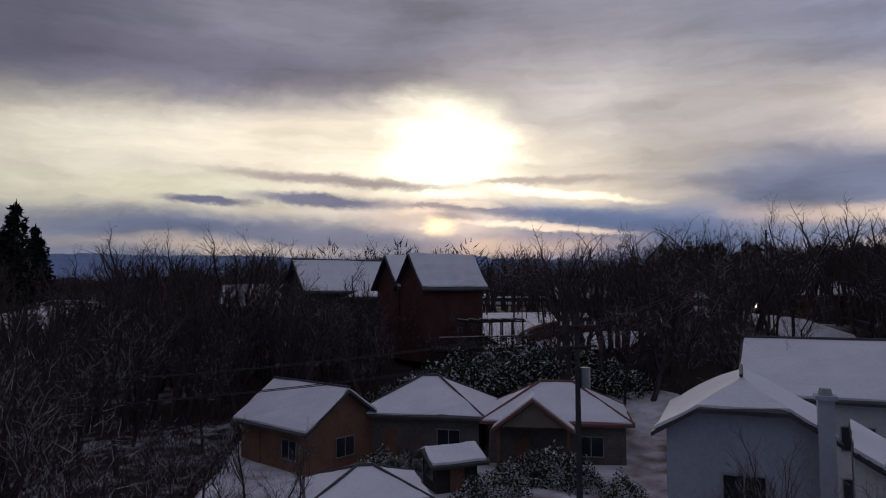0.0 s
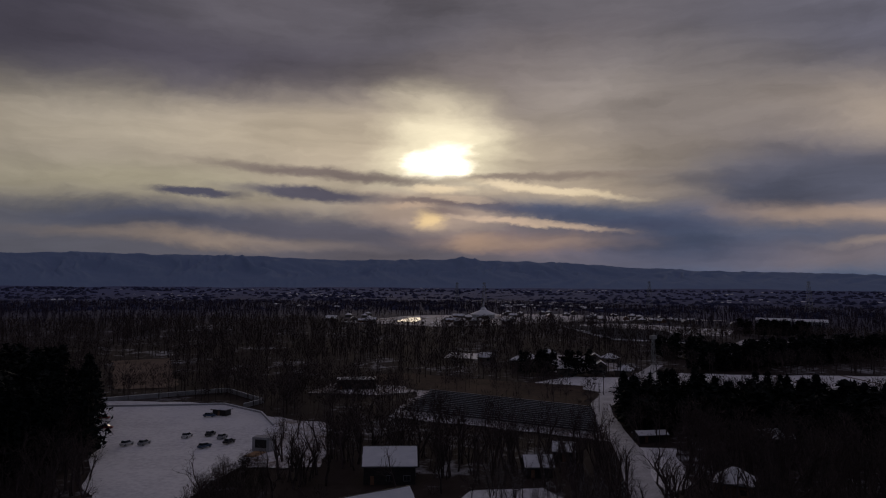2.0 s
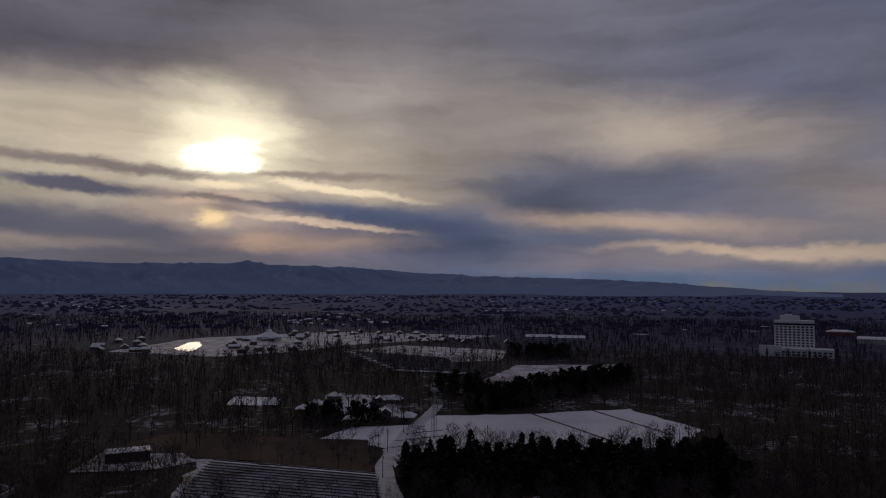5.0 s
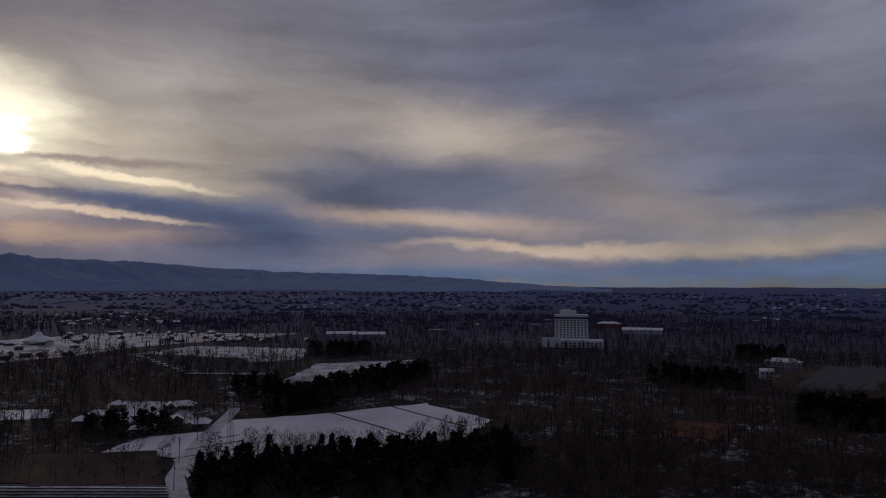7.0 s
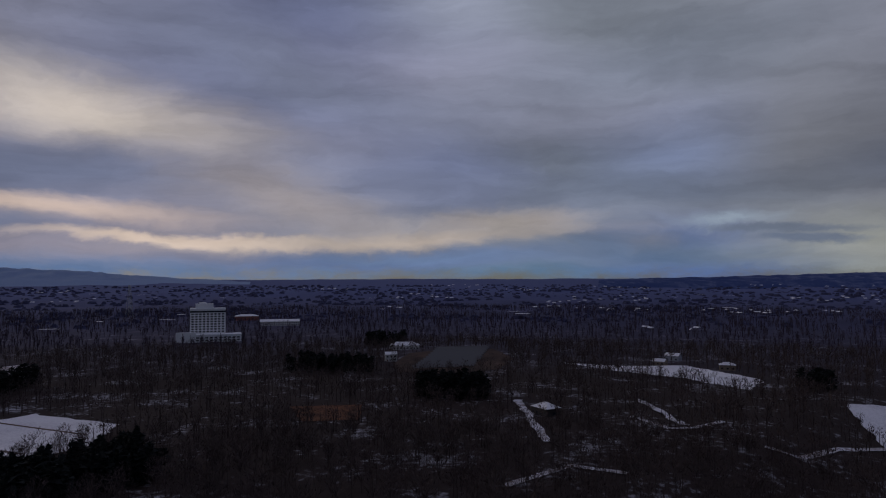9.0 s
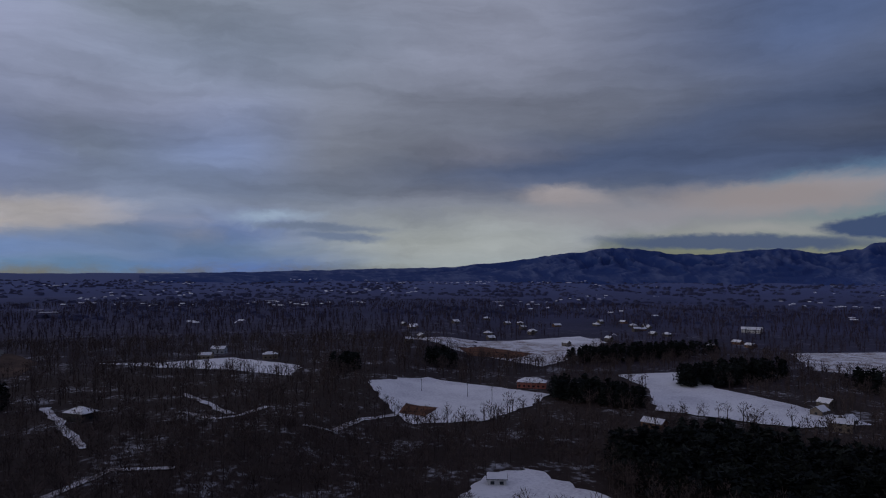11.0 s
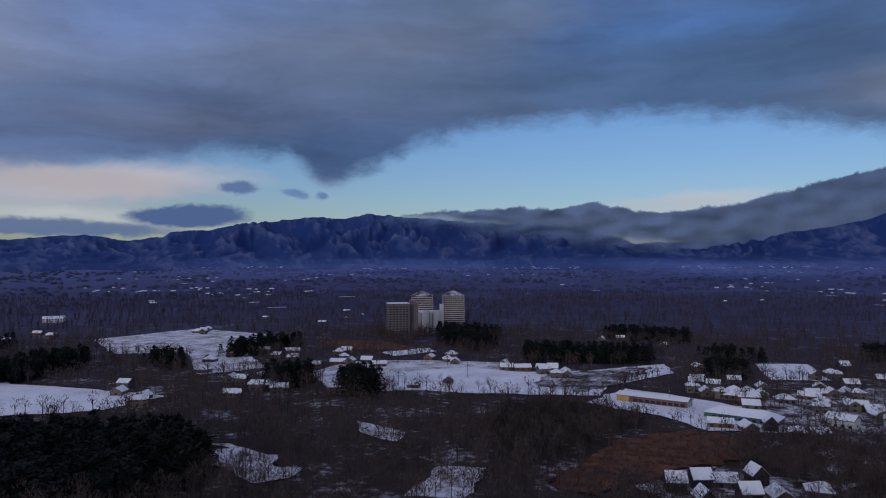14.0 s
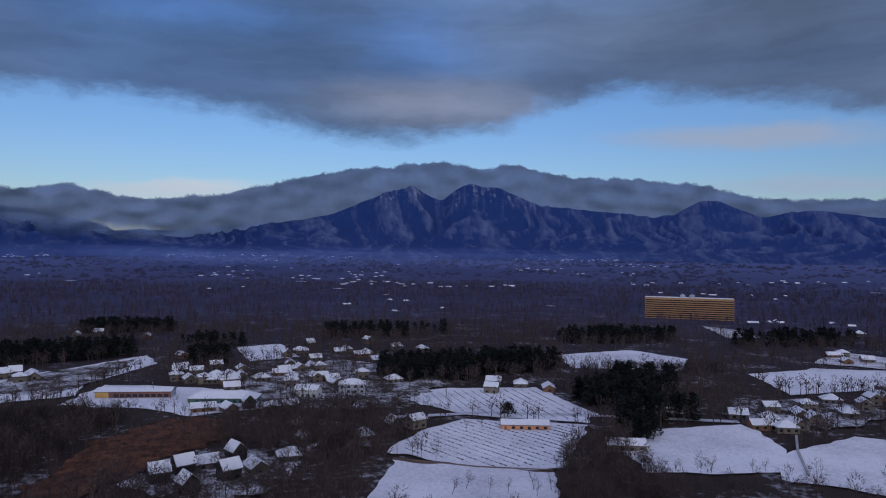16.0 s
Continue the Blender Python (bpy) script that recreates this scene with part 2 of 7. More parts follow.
sky = bank(sky, -129.9, 10.5, 6.5, 1, 0, (0.209, 0.22, 0.28), 0.6)
sky = bank(sky, -145.3, 16.5, 17, 1.9, -4, (0.277, 0.28, 0.333), 0.65)
sky = bank(sky, -162.3, 15.4, 8.9, 2.1, 8, (0.155, 0.229, 0.394), 0.7)
# the broken deck over the mountains
sky = bank(sky, -168.1, 17.3, 8.8, 1.5, 0, (0.142, 0.27, 0.554), 0.8)
sky = bank(sky, -159.0, 13.3, 12, 1.6, 6, (0.131, 0.188, 0.297), 0.8)
sky = bank(sky, -144.0, 13.8, 9.9, 2.4, 4, (0.18, 0.213, 0.277), 0.6)
sky = bank(sky, -178.3, 14.3, 12, 1.9, 6, (0.159, 0.231, 0.372), 0.7)
sky = bank(sky, -189.1, 11.4, 6.2, 1.7, 2, (0.298, 0.312, 0.371), 0.8)
sky = bank(sky, -188.3, 16.2, 4.2, 2.6, 0, (0.169, 0.294, 0.583), 0.6)
sky = bank(sky, -169.0, 15.3, 13, 2, 4, (0.108, 0.163, 0.26), 0.7)
sky = bank(sky, -204.6, 16.7, 10, 1.8, 2, (0.178, 0.21, 0.277), 0.7)
sky = bank(sky, -190.2, 11.7, 7.9, 1.5, 2, (0.29, 0.293, 0.335), 0.85)
sky = bank(sky, -214.9, 13.9, 10, 1.4, 3, (0.137, 0.178, 0.259), 0.8)
# billows and streaks
billow = nnoise(wt, nmap(wt, TORN, (0, 0, 0), 8, (0.06, 0.12, 1)), 1.0, 6.0, 0.55)
streak = nnoise(wt, nmap(wt, TORN, (3, 7, 0), 3, (0.06, 0.42, 1)), 1.0, 6.0, 0.6)
shade = nmath(wt, "MULTIPLY_ADD", streak.outputs["Fac"], 0.8, nmath(wt, "MULTIPLY_ADD", billow.outputs["Fac"], 0.9, 0.15))
grey = wt.nodes.new("ShaderNodeCombineColor")
for i in range(3):
    wt.links.new(shade, grey.inputs[i])
sky = nmix(wt, 1.0, sky, grey.outputs[0], "MULTIPLY")
# clear air under the deck's edge: the blue over the mountains
clear = wt.nodes.new("ShaderNodeTexSky")
clear.sky_type, clear.sun_disc = "NISHITA", False
clear.sun_elevation, clear.sun_rotation = radians(SUN_EL), radians(-SUN_AZ)
clear.altitude, clear.air_density, clear.dust_density = 500, 1.2, 0.4
blue = nmix(wt, 1.0, clear.outputs[0], (0.085, 0.1, 0.145), "MULTIPLY")
DECK_EDGE = [(-222.5, 10.2), (-216.8, 11.3), (-211.0, 12.0), (-203.8, 12.8), (-198.5, 11.6), (-194.8, 10.0), (-188.4, 9.1), (-187.0, 8.9), (-181.9, 9.2), (-173.7, 10.8), (-167.7, 11.4), (-160.8, 11.4), (-155.4, 11.1), (-149.0, 9.8), (-143.7, 7.5), (-140.5, 5.8), (-137.3, 8.6), (-131.5, 8.4), (-124.9, 7.4), (-119.4, 6.4), (-113.8, 3.4)]
edge_up = nramp(wt, around, sorted([(turn_of(a), (e / 30, e / 30, e / 30)) for a, e in DECK_EDGE] + [(turn_of(-104), (0, 0, 0)), (turn_of(-250), (0.2, 0.2, 0.2))]))
fringe = wt.nodes.new("ShaderNodeSeparateXYZ")
wt.links.new(FINE, fringe.inputs[0])
shred = nnoise(wt, nmap(wt, FINE, (1, 4, 0), 12, (0.3, 0.7, 1)), 1.0, 6.0, 0.65)
below = nmath(wt, "SUBTRACT", nmath(wt, "MULTIPLY_ADD", shred.outputs["Fac"], 2.6, nmath(wt, "MULTIPLY_ADD", edge_up, 30.0, -1.3)), fringe.outputs[1])
gap = smooth(below, -0.9, 1.2)
sky = nmix(wt, gap, sky, blue)
sky = bank(sky, -114.8, 4.5, 9.3, 0.92, 0, (0.759, 0.658, 0.6), 0.8)
sky = bank(sky, -125.3, 5.6, 7.6, 1, -3, (0.892, 0.74, 0.655), 0.9, 0.8)
sky = bank(sky, -121.2, 3.2, 6.9, 0.64, 0, (0.991, 0.875, 0.713), 0.7)
sky = bank(sky, -122.9, 5.5, 8.1, 0.82, 2, (0.754, 0.614, 0.526), 0.9, 0.8)
sky = bank(sky, -170.3, 4.5, 4.5, 0.56, -4, (0.938, 0.84, 0.738), 0.8)
sky = bank(sky, -214.2, 8.5, 8.5, 0.83, 2, (0.515, 0.511, 0.524), 0.8, 0.8)
sky = bank(sky, -218.4, 4.6, 6.1, 0.49, 1, (0.53, 0.554, 0.58), 0.75)
sky = bank(sky, -168.3, 4.3, 5.2, 0.6, -3, (0.713, 0.713, 0.652), 0.7)
# small dark clouds low over the range
sky = bank(sky, -130.1, 3.3, 4.3, 0.85, 0, (0.143, 0.194, 0.327), 1, 0.35, FINE)
sky = bank(sky, -119.8, 2.3, 9.2, 0.6, 1, (0.205, 0.253, 0.366), 0.95, 0.5, FINE)
sky = bank(sky, -133.9, 5.5, 1.6, 0.52, 0, (0.206, 0.27, 0.408), 1, 0.5, FINE)
sky = bank(sky, -138.2, 5.2, 0.7, 0.34, 4, (0.249, 0.34, 0.516), 0.95, 0.6, FINE)
sky = bank(sky, -140.1, 5.0, 0.53, 0.33, 0, (0.227, 0.314, 0.5), 0.95, 0.6, FINE)

shine = wt.nodes.new("ShaderNodeBackground")
wt.links.new(sky, shine.inputs[0])
shine.inputs[1].default_value = 1.0
wt.links.new(shine.outputs[0], wt.nodes.new("ShaderNodeOutputWorld").inputs[0])

sun = new("sun", bpy.data.lights.new("sun", "SUN"))
sun.data.energy, sun.data.angle, sun.data.color = 0.9, radians(12), (1.0, 0.84, 0.62)
sun.matrix_world = look((-40 * math.sin(radians(SUN_AZ)), 40 * math.cos(radians(SUN_AZ)), 60), (0, 0, 60 - 40 * math.tan(radians(SUN_EL))))

# ---- materials ----


def material(name, rough=0.8, metal=0.0):
    m = bpy.data.materials.new(name)
    m.use_nodes = True
    b = m.node_tree.nodes["Principled BSDF"]
    b.inputs["Roughness"].default_value, b.inputs["Metallic"].default_value = rough, metal
    if rough >= 0.85:
        b.inputs["Specular IOR Level"].default_value = 0.12
    return m, m.node_tree, b


def place(tree):
    return tree.nodes.new("ShaderNodeNewGeometry").outputs["Position"]


def relief(tree, b, fac, depth, strength=0.5):
    n = tree.nodes.new("ShaderNodeBump")
    n.inputs["Strength"].default_value, n.inputs["Distance"].default_value = strength, depth
    tree.links.new(fac, n.inputs["Height"])
    tree.links.new(n.outputs[0], b.inputs["Normal"])


def two_tone(name, dark, light, coarse, fine, rough=0.8, bump=0.02, metal=0.0, each=0.0, lo=0.35, hi=0.65):
    """A surface that varies at two scales: broad stains and fine grain."""
    m, t, b = material(name, rough, metal)
    p = place(t)
    a, g = nnoise(t, p, coarse, 5.0), nnoise(t, p, fine, 3.0)
    f = nmath(t, "MULTIPLY_ADD", g.outputs["Fac"], 0.45, nmath(t, "MULTIPLY", a.outputs["Fac"], 0.55))
    col = nramp(t, f, [(lo, dark), (hi, light)], "LINEAR")
    if each:
        info = t.nodes.new("ShaderNodeObjectInfo")
        k = nmath(t, "MULTIPLY_ADD", info.outputs["Random"], each, 1 - each / 2)
        c = t.nodes.new("ShaderNodeCombineColor")
        for i in range(3):
            t.links.new(k, c.inputs[i])
        col = nmix(t, 1.0, col, c.outputs[0], "MULTIPLY")
    t.links.new(col, b.inputs["Base Color"])
    if bump:
        relief(t, b, f, bump)
    return m


def by_island(name, dark, light, rough=0.85):
    """Foliage, twigs and bark: every loose piece has a shade of its own."""
    m, t, b = material(name, rough)
    geo = t.nodes.new("ShaderNodeNewGeometry")
    n = nnoise(t, geo.outputs["Position"], 0.02, 3.0)
    f = nmath(t, "MULTIPLY_ADD", geo.outputs["Random Per Island"], 0.6, nmath(t, "MULTIPLY", n.outputs["Fac"], 0.4))
    t.links.new(nramp(t, f, [(0.15, dark), (0.85, light)], "LINEAR"), b.inputs["Base Color"])
    return m


SNOW = two_tone("snow", (0.5, 0.5, 0.54), (0.79, 0.795, 0.815), 0.03, 0.8, 0.7, 0.05, lo=0.34, hi=0.56)
ROOF_SNOW = two_tone("roof_snow", (0.66, 0.68, 0.72), (0.8, 0.81, 0.83), 0.5, 6.0, 0.65, 0.03)
SPARSE_SNOW = two_tone("thin_snow_over_stubble", (0.2, 0.15, 0.12), (0.7, 0.71, 0.75), 0.06, 0.5, 0.85, 0.06, lo=0.38, hi=0.56)


def ground_mat():
    """Leaf litter with remnants of snow, which give way to dark woods on the plain, tinted blue for haze."""
    m, t, b = material("wood_floor", 0.95)
    p = place(t)
    a, g = nnoise(t, p, 0.035, 5.0), nnoise(t, p, 0.25, 4.0)
    f = nmath(t, "MULTIPLY_ADD", g.outputs["Fac"], 0.45, nmath(t, "MULTIPLY", a.outputs["Fac"], 0.55))
    near = nramp(t, f, [(0.3, (0.026, 0.018, 0.014)), (0.545, (0.044, 0.033, 0.03)), (0.585, (0.16, 0.155, 0.165)), (0.7, (0.5, 0.51, 0.53))], "LINEAR")
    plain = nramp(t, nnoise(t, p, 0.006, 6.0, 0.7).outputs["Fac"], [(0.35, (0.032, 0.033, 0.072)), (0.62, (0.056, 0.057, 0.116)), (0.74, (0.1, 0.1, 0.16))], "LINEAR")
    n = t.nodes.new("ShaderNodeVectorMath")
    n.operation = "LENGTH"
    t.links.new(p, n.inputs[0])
    # haze painted by distance: blue-violet from 490 m, paler blue from 1350 m
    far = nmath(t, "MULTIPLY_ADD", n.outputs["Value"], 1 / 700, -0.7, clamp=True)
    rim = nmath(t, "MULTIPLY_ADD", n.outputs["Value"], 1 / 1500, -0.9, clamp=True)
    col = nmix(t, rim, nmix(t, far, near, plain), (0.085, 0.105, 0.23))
    t.links.new(col, b.inputs["Base Color"])
    relief(t, b, f, 0.25)
    return m


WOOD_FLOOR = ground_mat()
DRY_GRASS = two_tone("dry_grass", (0.032, 0.016, 0.011), (0.18, 0.082, 0.043), 0.09, 0.9, 0.95, 0.2, lo=0.36, hi=0.62)
LOT_MIX = two_tone("trodden_lot_with_snow", (0.045, 0.034, 0.028), (0.62, 0.63, 0.66), 0.07, 0.6, 0.9, 0.08, lo=0.46, hi=0.62)
THICKET = two_tone("thicket_litter", (0.03, 0.024, 0.02), (0.5, 0.51, 0.54), 0.12, 0.9, 0.9, 0.1, lo=0.49, hi=0.64)
BRUSH_SOIL = two_tone("brush_and_soil", (0.028, 0.019, 0.015), (0.1, 0.066, 0.05), 0.06, 0.7, 0.95, 0.3)
BARE_SOIL = two_tone("bare_soil", (0.09, 0.06, 0.045), (0.2, 0.15, 0.12), 0.08, 1.5, 0.95, 0.1)
ROAD_SNOW = two_tone("packed_road_snow", (0.3, 0.3, 0.33), (0.6, 0.61, 0.65), 0.25, 2.5, 0.6, 0.03)
CONCRETE = two_tone("concrete", (0.26, 0.26, 0.27), (0.42, 0.42, 0.43), 0.3, 4.0, 0.85, 0.01)
BARK = by_island("bark", (0.024, 0.019, 0.017), (0.068, 0.055, 0.049))
TWIGS = by_island("bare_twigs", (0.036, 0.028, 0.028), (0.105, 0.079, 0.076))
NEEDLES = by_island("conifer_needles", (0.006, 0.008, 0.009), (0.019, 0.024, 0.022))
SHRUB = by_island("evergreen_leaves", (0.014, 0.02, 0.012), (0.05, 0.055, 0.035))
# these two carry the blue of distant haze in their base colour
HAZED_WOODS = by_island("hazed_plain_woods", (0.041, 0.044, 0.09), (0.061, 0.064, 0.126))
HAZED_TWIGS = by_island("hazed_bare_twigs", (0.044, 0.035, 0.05), (0.083, 0.066, 0.093))
DARK_WOOD = two_tone("dark_red_boards", (0.05, 0.014, 0.012), (0.095, 0.03, 0.024), 0.8, 7.0, 0.75, 0.015)
BLACK_BOARDS = two_tone("black_boards", (0.012, 0.011, 0.011), (0.03, 0.027, 0.026), 0.8, 7.0, 0.75, 0.01)
BROWN_BOARDS = two_tone("brown_boards", (0.12, 0.06, 0.035), (0.22, 0.115, 0.065), 0.8, 7.0, 0.75, 0.015)
TAN_WALL = two_tone("tan_plaster", (0.19, 0.155, 0.12), (0.29, 0.24, 0.19), 0.6, 6.0, 0.85, 0.01, each=0.3)
VILLAGE_WALL = two_tone("weathered_village_plaster", (0.1, 0.085, 0.072), (0.19, 0.165, 0.145), 0.6, 6.0, 0.85, 0.01, each=0.5)
GREY_WALL = two_tone("grey_siding", (0.3, 0.32, 0.37), (0.4, 0.42, 0.47), 0.5, 5.0, 0.8, 0.008, each=0.3)
WHITE_WALL = two_tone("white_plaster", (0.5, 0.5, 0.5), (0.64, 0.64, 0.63), 0.4, 5.0, 0.8, 0.008, each=0.2)
HOTEL_WALL = two_tone("pale_grey_facing", (0.66, 0.67, 0.7), (0.78, 0.79, 0.8), 0.06, 1.5, 0.8, 0.0)
TOWER_BROWN = two_tone("brown_tile_facing", (0.1, 0.085, 0.086), (0.15, 0.128, 0.125), 0.06, 1.5, 0.8, 0.0)
TOWER_PINK = two_tone("pink_tile_facing", (0.17, 0.13, 0.128), (0.24, 0.19, 0.185), 0.06, 1.5, 0.8, 0.0)
TOWER_WHITE = two_tone("cream_facing", (0.55, 0.53, 0.52), (0.68, 0.66, 0.65), 0.06, 1.5, 0.8, 0.0)
OCHRE = two_tone("ochre_facing", (0.34, 0.2, 0.1), (0.44, 0.27, 0.14), 0.06, 1.5, 0.8, 0.0)
YELLOW_WALL = two_tone("yellow_wall", (0.5, 0.3, 0.08), (0.62, 0.4, 0.13), 0.3, 4.0, 0.8, 0.0)
ORANGE_WALL = two_tone("orange_wall", (0.55, 0.24, 0.11), (0.68, 0.33, 0.17), 0.3, 4.0, 0.8, 0.0)
RED_WALL = two_tone("rust_red_sheet", (0.26, 0.08, 0.06), (0.36, 0.13, 0.1), 0.3, 4.0, 0.6, 0.0)
GREEN_WALL = two_tone("green_sheet", (0.03, 0.1, 0.075), (0.06, 0.15, 0.11), 0.3, 4.0, 0.6, 0.0)
ROOF_TILE = two_tone("dark_roof_tile", (0.03, 0.03, 0.034), (0.07, 0.068, 0.072), 0.8, 8.0, 0.6, 0.02)
RUST_ROOF = two_tone("red_brown_roof", (0.12, 0.045, 0.035), (0.2, 0.085, 0.065), 0.8, 8.0, 0.6, 0.02)
STEEL = two_tone("galvanised_steel", (0.25, 0.26, 0.27), (0.38, 0.39, 0.4), 1.5, 9.0, 0.45, 0.0, metal=0.6)
POLE_GREY = two_tone("weathered_pole", (0.035, 0.035, 0.038), (0.07, 0.07, 0.072), 0.9, 8.0, 0.85, 0.005)
PANEL = two_tone("solar_glass", (0.008, 0.009, 0.014), (0.02, 0.021, 0.028), 0.5, 5.0, 0.55, 0.0)
RUBBER = two_tone("black_rubber", (0.015, 0.015, 0.015), (0.03, 0.03, 0.03), 2.0, 9.0, 0.8, 0.0)


def glass(name, tint, rough=0.12):
    m, t, b = material(name, rough)
    b.inputs["Base Color"].default_value = (*tint, 1)
    b.inputs["IOR"].default_value = 1.5
    return m


WINDOW = glass("dark_window_glass", (0.02, 0.025, 0.032))
WATER = glass("still_pond_water", (0.02, 0.022, 0.025), 0.3)
WATER.node_tree.nodes["Principled BSDF"].inputs["Specular IOR Level"].default_value = 0.07
CAR_PAINT = [two_tone("car_paint_" + n, tuple(v * 0.85 for v in c), c, 0.7, 5.0, 0.3, 0.0) for n, c in (("white", (0.6, 0.6, 0.61)), ("silver", (0.35, 0.36, 0.38)), ("black", (0.02, 0.02, 0.022)), ("blue", (0.04, 0.08, 0.16)), ("red", (0.25, 0.03, 0.03)))]

# ---- the land ----
rng = np.random.default_rng(7)


def ss(a, b, v):
    u = np.clip((np.asarray(v, float) - a) / (b - a), 0, 1)
    return u * u * (3 - 2 * u)


def ground_z(x, y):
    """The lie of the land: a low yard by the first houses, a shelf beyond it, and a plain that lifts toward the hills."""
    x, y = np.asarray(x, float), np.asarray(y, float)
    r = np.hypot(x, y + 40)
    shelf = 8 * ss(40, 95, y + 0.3 * x) + 6 * ss(250, 700, y) * (1 - ss(120, 420, x))
    knoll = 5 * np.exp(-(((x - 600) / 62) ** 2 + ((y - 268) / 62) ** 2))
    return shelf * (1 - ss(1500, 2500, r)) + 66 * ss(1400, 4800, r) + knoll


def gz(x, y):
    return float(ground_z(x, y))


def mesh_of(name, verts, faces, mat, smooth=False):
    me = bpy.data.meshes.new(name)
    me.from_pydata([tuple(v) for v in verts] if not isinstance(verts, list) else verts, [], faces)
    me.materials.append(mat)
    if smooth:
        me.polygons.foreach_set("use_smooth", [True] * len(me.polygons))
    me.update()
    return me


def tri_mesh(name, v, mat):
    """A mesh of loose triangles from an array of shape (count, 3, 3)."""
    v = np.ascontiguousarray(v, dtype=np.float32)
    n = len(v)
    me = bpy.data.meshes.new(name)
    me.vertices.add(3 * n)
    me.vertices.foreach_set("co", v.ravel())
    me.loops.add(3 * n)
    me.loops.foreach_set("vertex_index", np.arange(3 * n, dtype=np.int32))
    me.polygons.add(n)
    me.polygons.foreach_set("loop_start", np.arange(0, 3 * n, 3, dtype=np.int32))
    me.materials.append(mat)
    me.update()
    me.validate()
    return me


# one sheet of ground to the horizon, finer near the houses
rings, spokes = 150, 260
rad = np.concatenate([[0.0], np.geomspace(3, 4880, rings)])
ang = np.linspace(0, 2 * np.pi, spokes, endpoint=False)
gx, gy = np.outer(rad[1:], np.cos(ang)), np.outer(rad[1:], np.sin(ang)) - 40
wave = np.array([[noise.noise((a * 0.004, b * 0.004, 3.1)) for a, b in zip(ra, rb)] for ra, rb in zip(gx, gy)])
gh = ground_z(gx, gy) + 9 * wave * ss(900, 1700, rad[1:])[:, None]
verts = [(0, -40, gz(0, -40))] + list(zip(gx.ravel().tolist(), gy.ravel().tolist(), gh.ravel().tolist()))
faces = [(0, 1 + i, 1 + (i + 1) % spokes) for i in range(spokes)]
for k in range(rings - 1):
    o = 1 + k * spokes
    faces += [(o + i, o + spokes + i, o + spokes + (i + 1) % spokes, o + (i + 1) % spokes) for i in range(spokes)]
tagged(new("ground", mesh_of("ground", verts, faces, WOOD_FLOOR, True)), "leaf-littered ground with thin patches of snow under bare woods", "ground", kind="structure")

CLEAR = []      # outlines where no wood stands


def sheet(name, outline, mat, label, category="field", lift=0.3, clear=1.0, kind="structure", rough=1.0):
    """A field, road or yard laid on the ground."""
    if clear:
        CLEAR.append((np.array(outline, float), clear))
    lift += 0.008 * len(CLEAR)
    bm = bmesh.new()
    f = bm.faces.new([bm.verts.new((x, y, 0)) for x, y in outline])
    bmesh.ops.triangulate(bm, faces=[f])
    span = max(max(p[k] for p in outline) - min(p[k] for p in outline) for k in (0, 1))
    for step in range(6):
        long = [e for e in bm.edges if e.calc_length() > max(5.0, span / 22)]
        if not long:
            break
        bmesh.ops.subdivide_edges(bm, edges=long, cuts=1)
        bmesh.ops.triangulate(bm, faces=[q for q in bm.faces if len(q.verts) > 3])
    for v in bm.verts:
        edge = v.is_boundary
        k = (3.2 if span > 60 else 1.2) * rough
        if edge:
            v.co.x += k * noise.noise((v.co.x * 0.1, v.co.y * 0.1, 1.0))
            v.co.y += k * noise.noise((v.co.x * 0.1, v.co.y * 0.1, 9.0))
        v.co.z = gz(v.co.x, v.co.y) + lift
    me = bpy.data.meshes.new(name)
    bm.normal_update()
    for q in bm.faces:
        if q.normal.z < 0:
            q.normal_flip()
    bm.to_mesh(me)
    bm.free()
    me.materials.append(mat)
    return tagged(new(name, me), label, category, kind=kind)


def ribbon(name, path, width, mat, label, category, lift=0.35, clear=1.0, rough=0.25):
    left, right = [], []
    for i, (x, y) in enumerate(path):
        a, b = path[max(i - 1, 0)], path[min(i + 1, len(path) - 1)]
        d = Vector((b[0] - a[0], b[1] - a[1])).normalized() * width / 2
        left.append((x - d.y, y + d.x))
        right.append((x + d.y, y - d.x))
    return sheet(name, left + right[::-1], mat, label, category, lift, clear, rough=rough)


sheet("parking_field", [(-150, 238), (-111, 236), (-88, 234), (-63, 206), (-54, 165), (-53, 146), (-58, 127), (-55, 102), (-56.5, 91), (-51, 76), (-58, 56), (-84, 66), (-76, 92), (-73, 104), (-80, 114), (-93, 142), (-112, 180)], SNOW, "snow-covered open parking field beside the woods", "field")
sheet("lot_bank", [(-63, 207), (-42, 196), (-34, 140), (-54, 140)], SPARSE_SNOW, "snowy bank planted with rows of saplings", "bank", clear=0.9)
sheet("bare_lot", [(-202, 371), (-175, 387), (-125, 275), (-150, 268)], BARE_SOIL, "reddish bare lot with patches of snow", "lot")
sheet("valley_floor", [(-17, 56), (-15, 38), (-8, 22), (14, 12), (26, 18), (24, 50), (16, 60), (-6, 59)], SPARSE_SNOW, "trodden snowy ground between houses", "yard")
sheet("barn_yard", [(-4, 98), (3, 122), (20, 124), (30, 96), (22, 82), (17, 72), (5, 72)], SNOW, "snow-covered yard beside the dark red barn", "yard")
ribbon("lane", [(30, 52), (35, 72), (39, 100), (43, 130), (48, 160), (50, 185), (52, 215), (56, 240), (66, 268), (82, 304), (106, 350), (116, 372)], 7.0, ROAD_SNOW, "snow-packed lane with wheel tracks", "road", 0.45)
sheet("lane_side", [(46, 120), (54, 128), (62, 165), (50, 166)], SNOW, "snowy verge beside the lane", "verge")
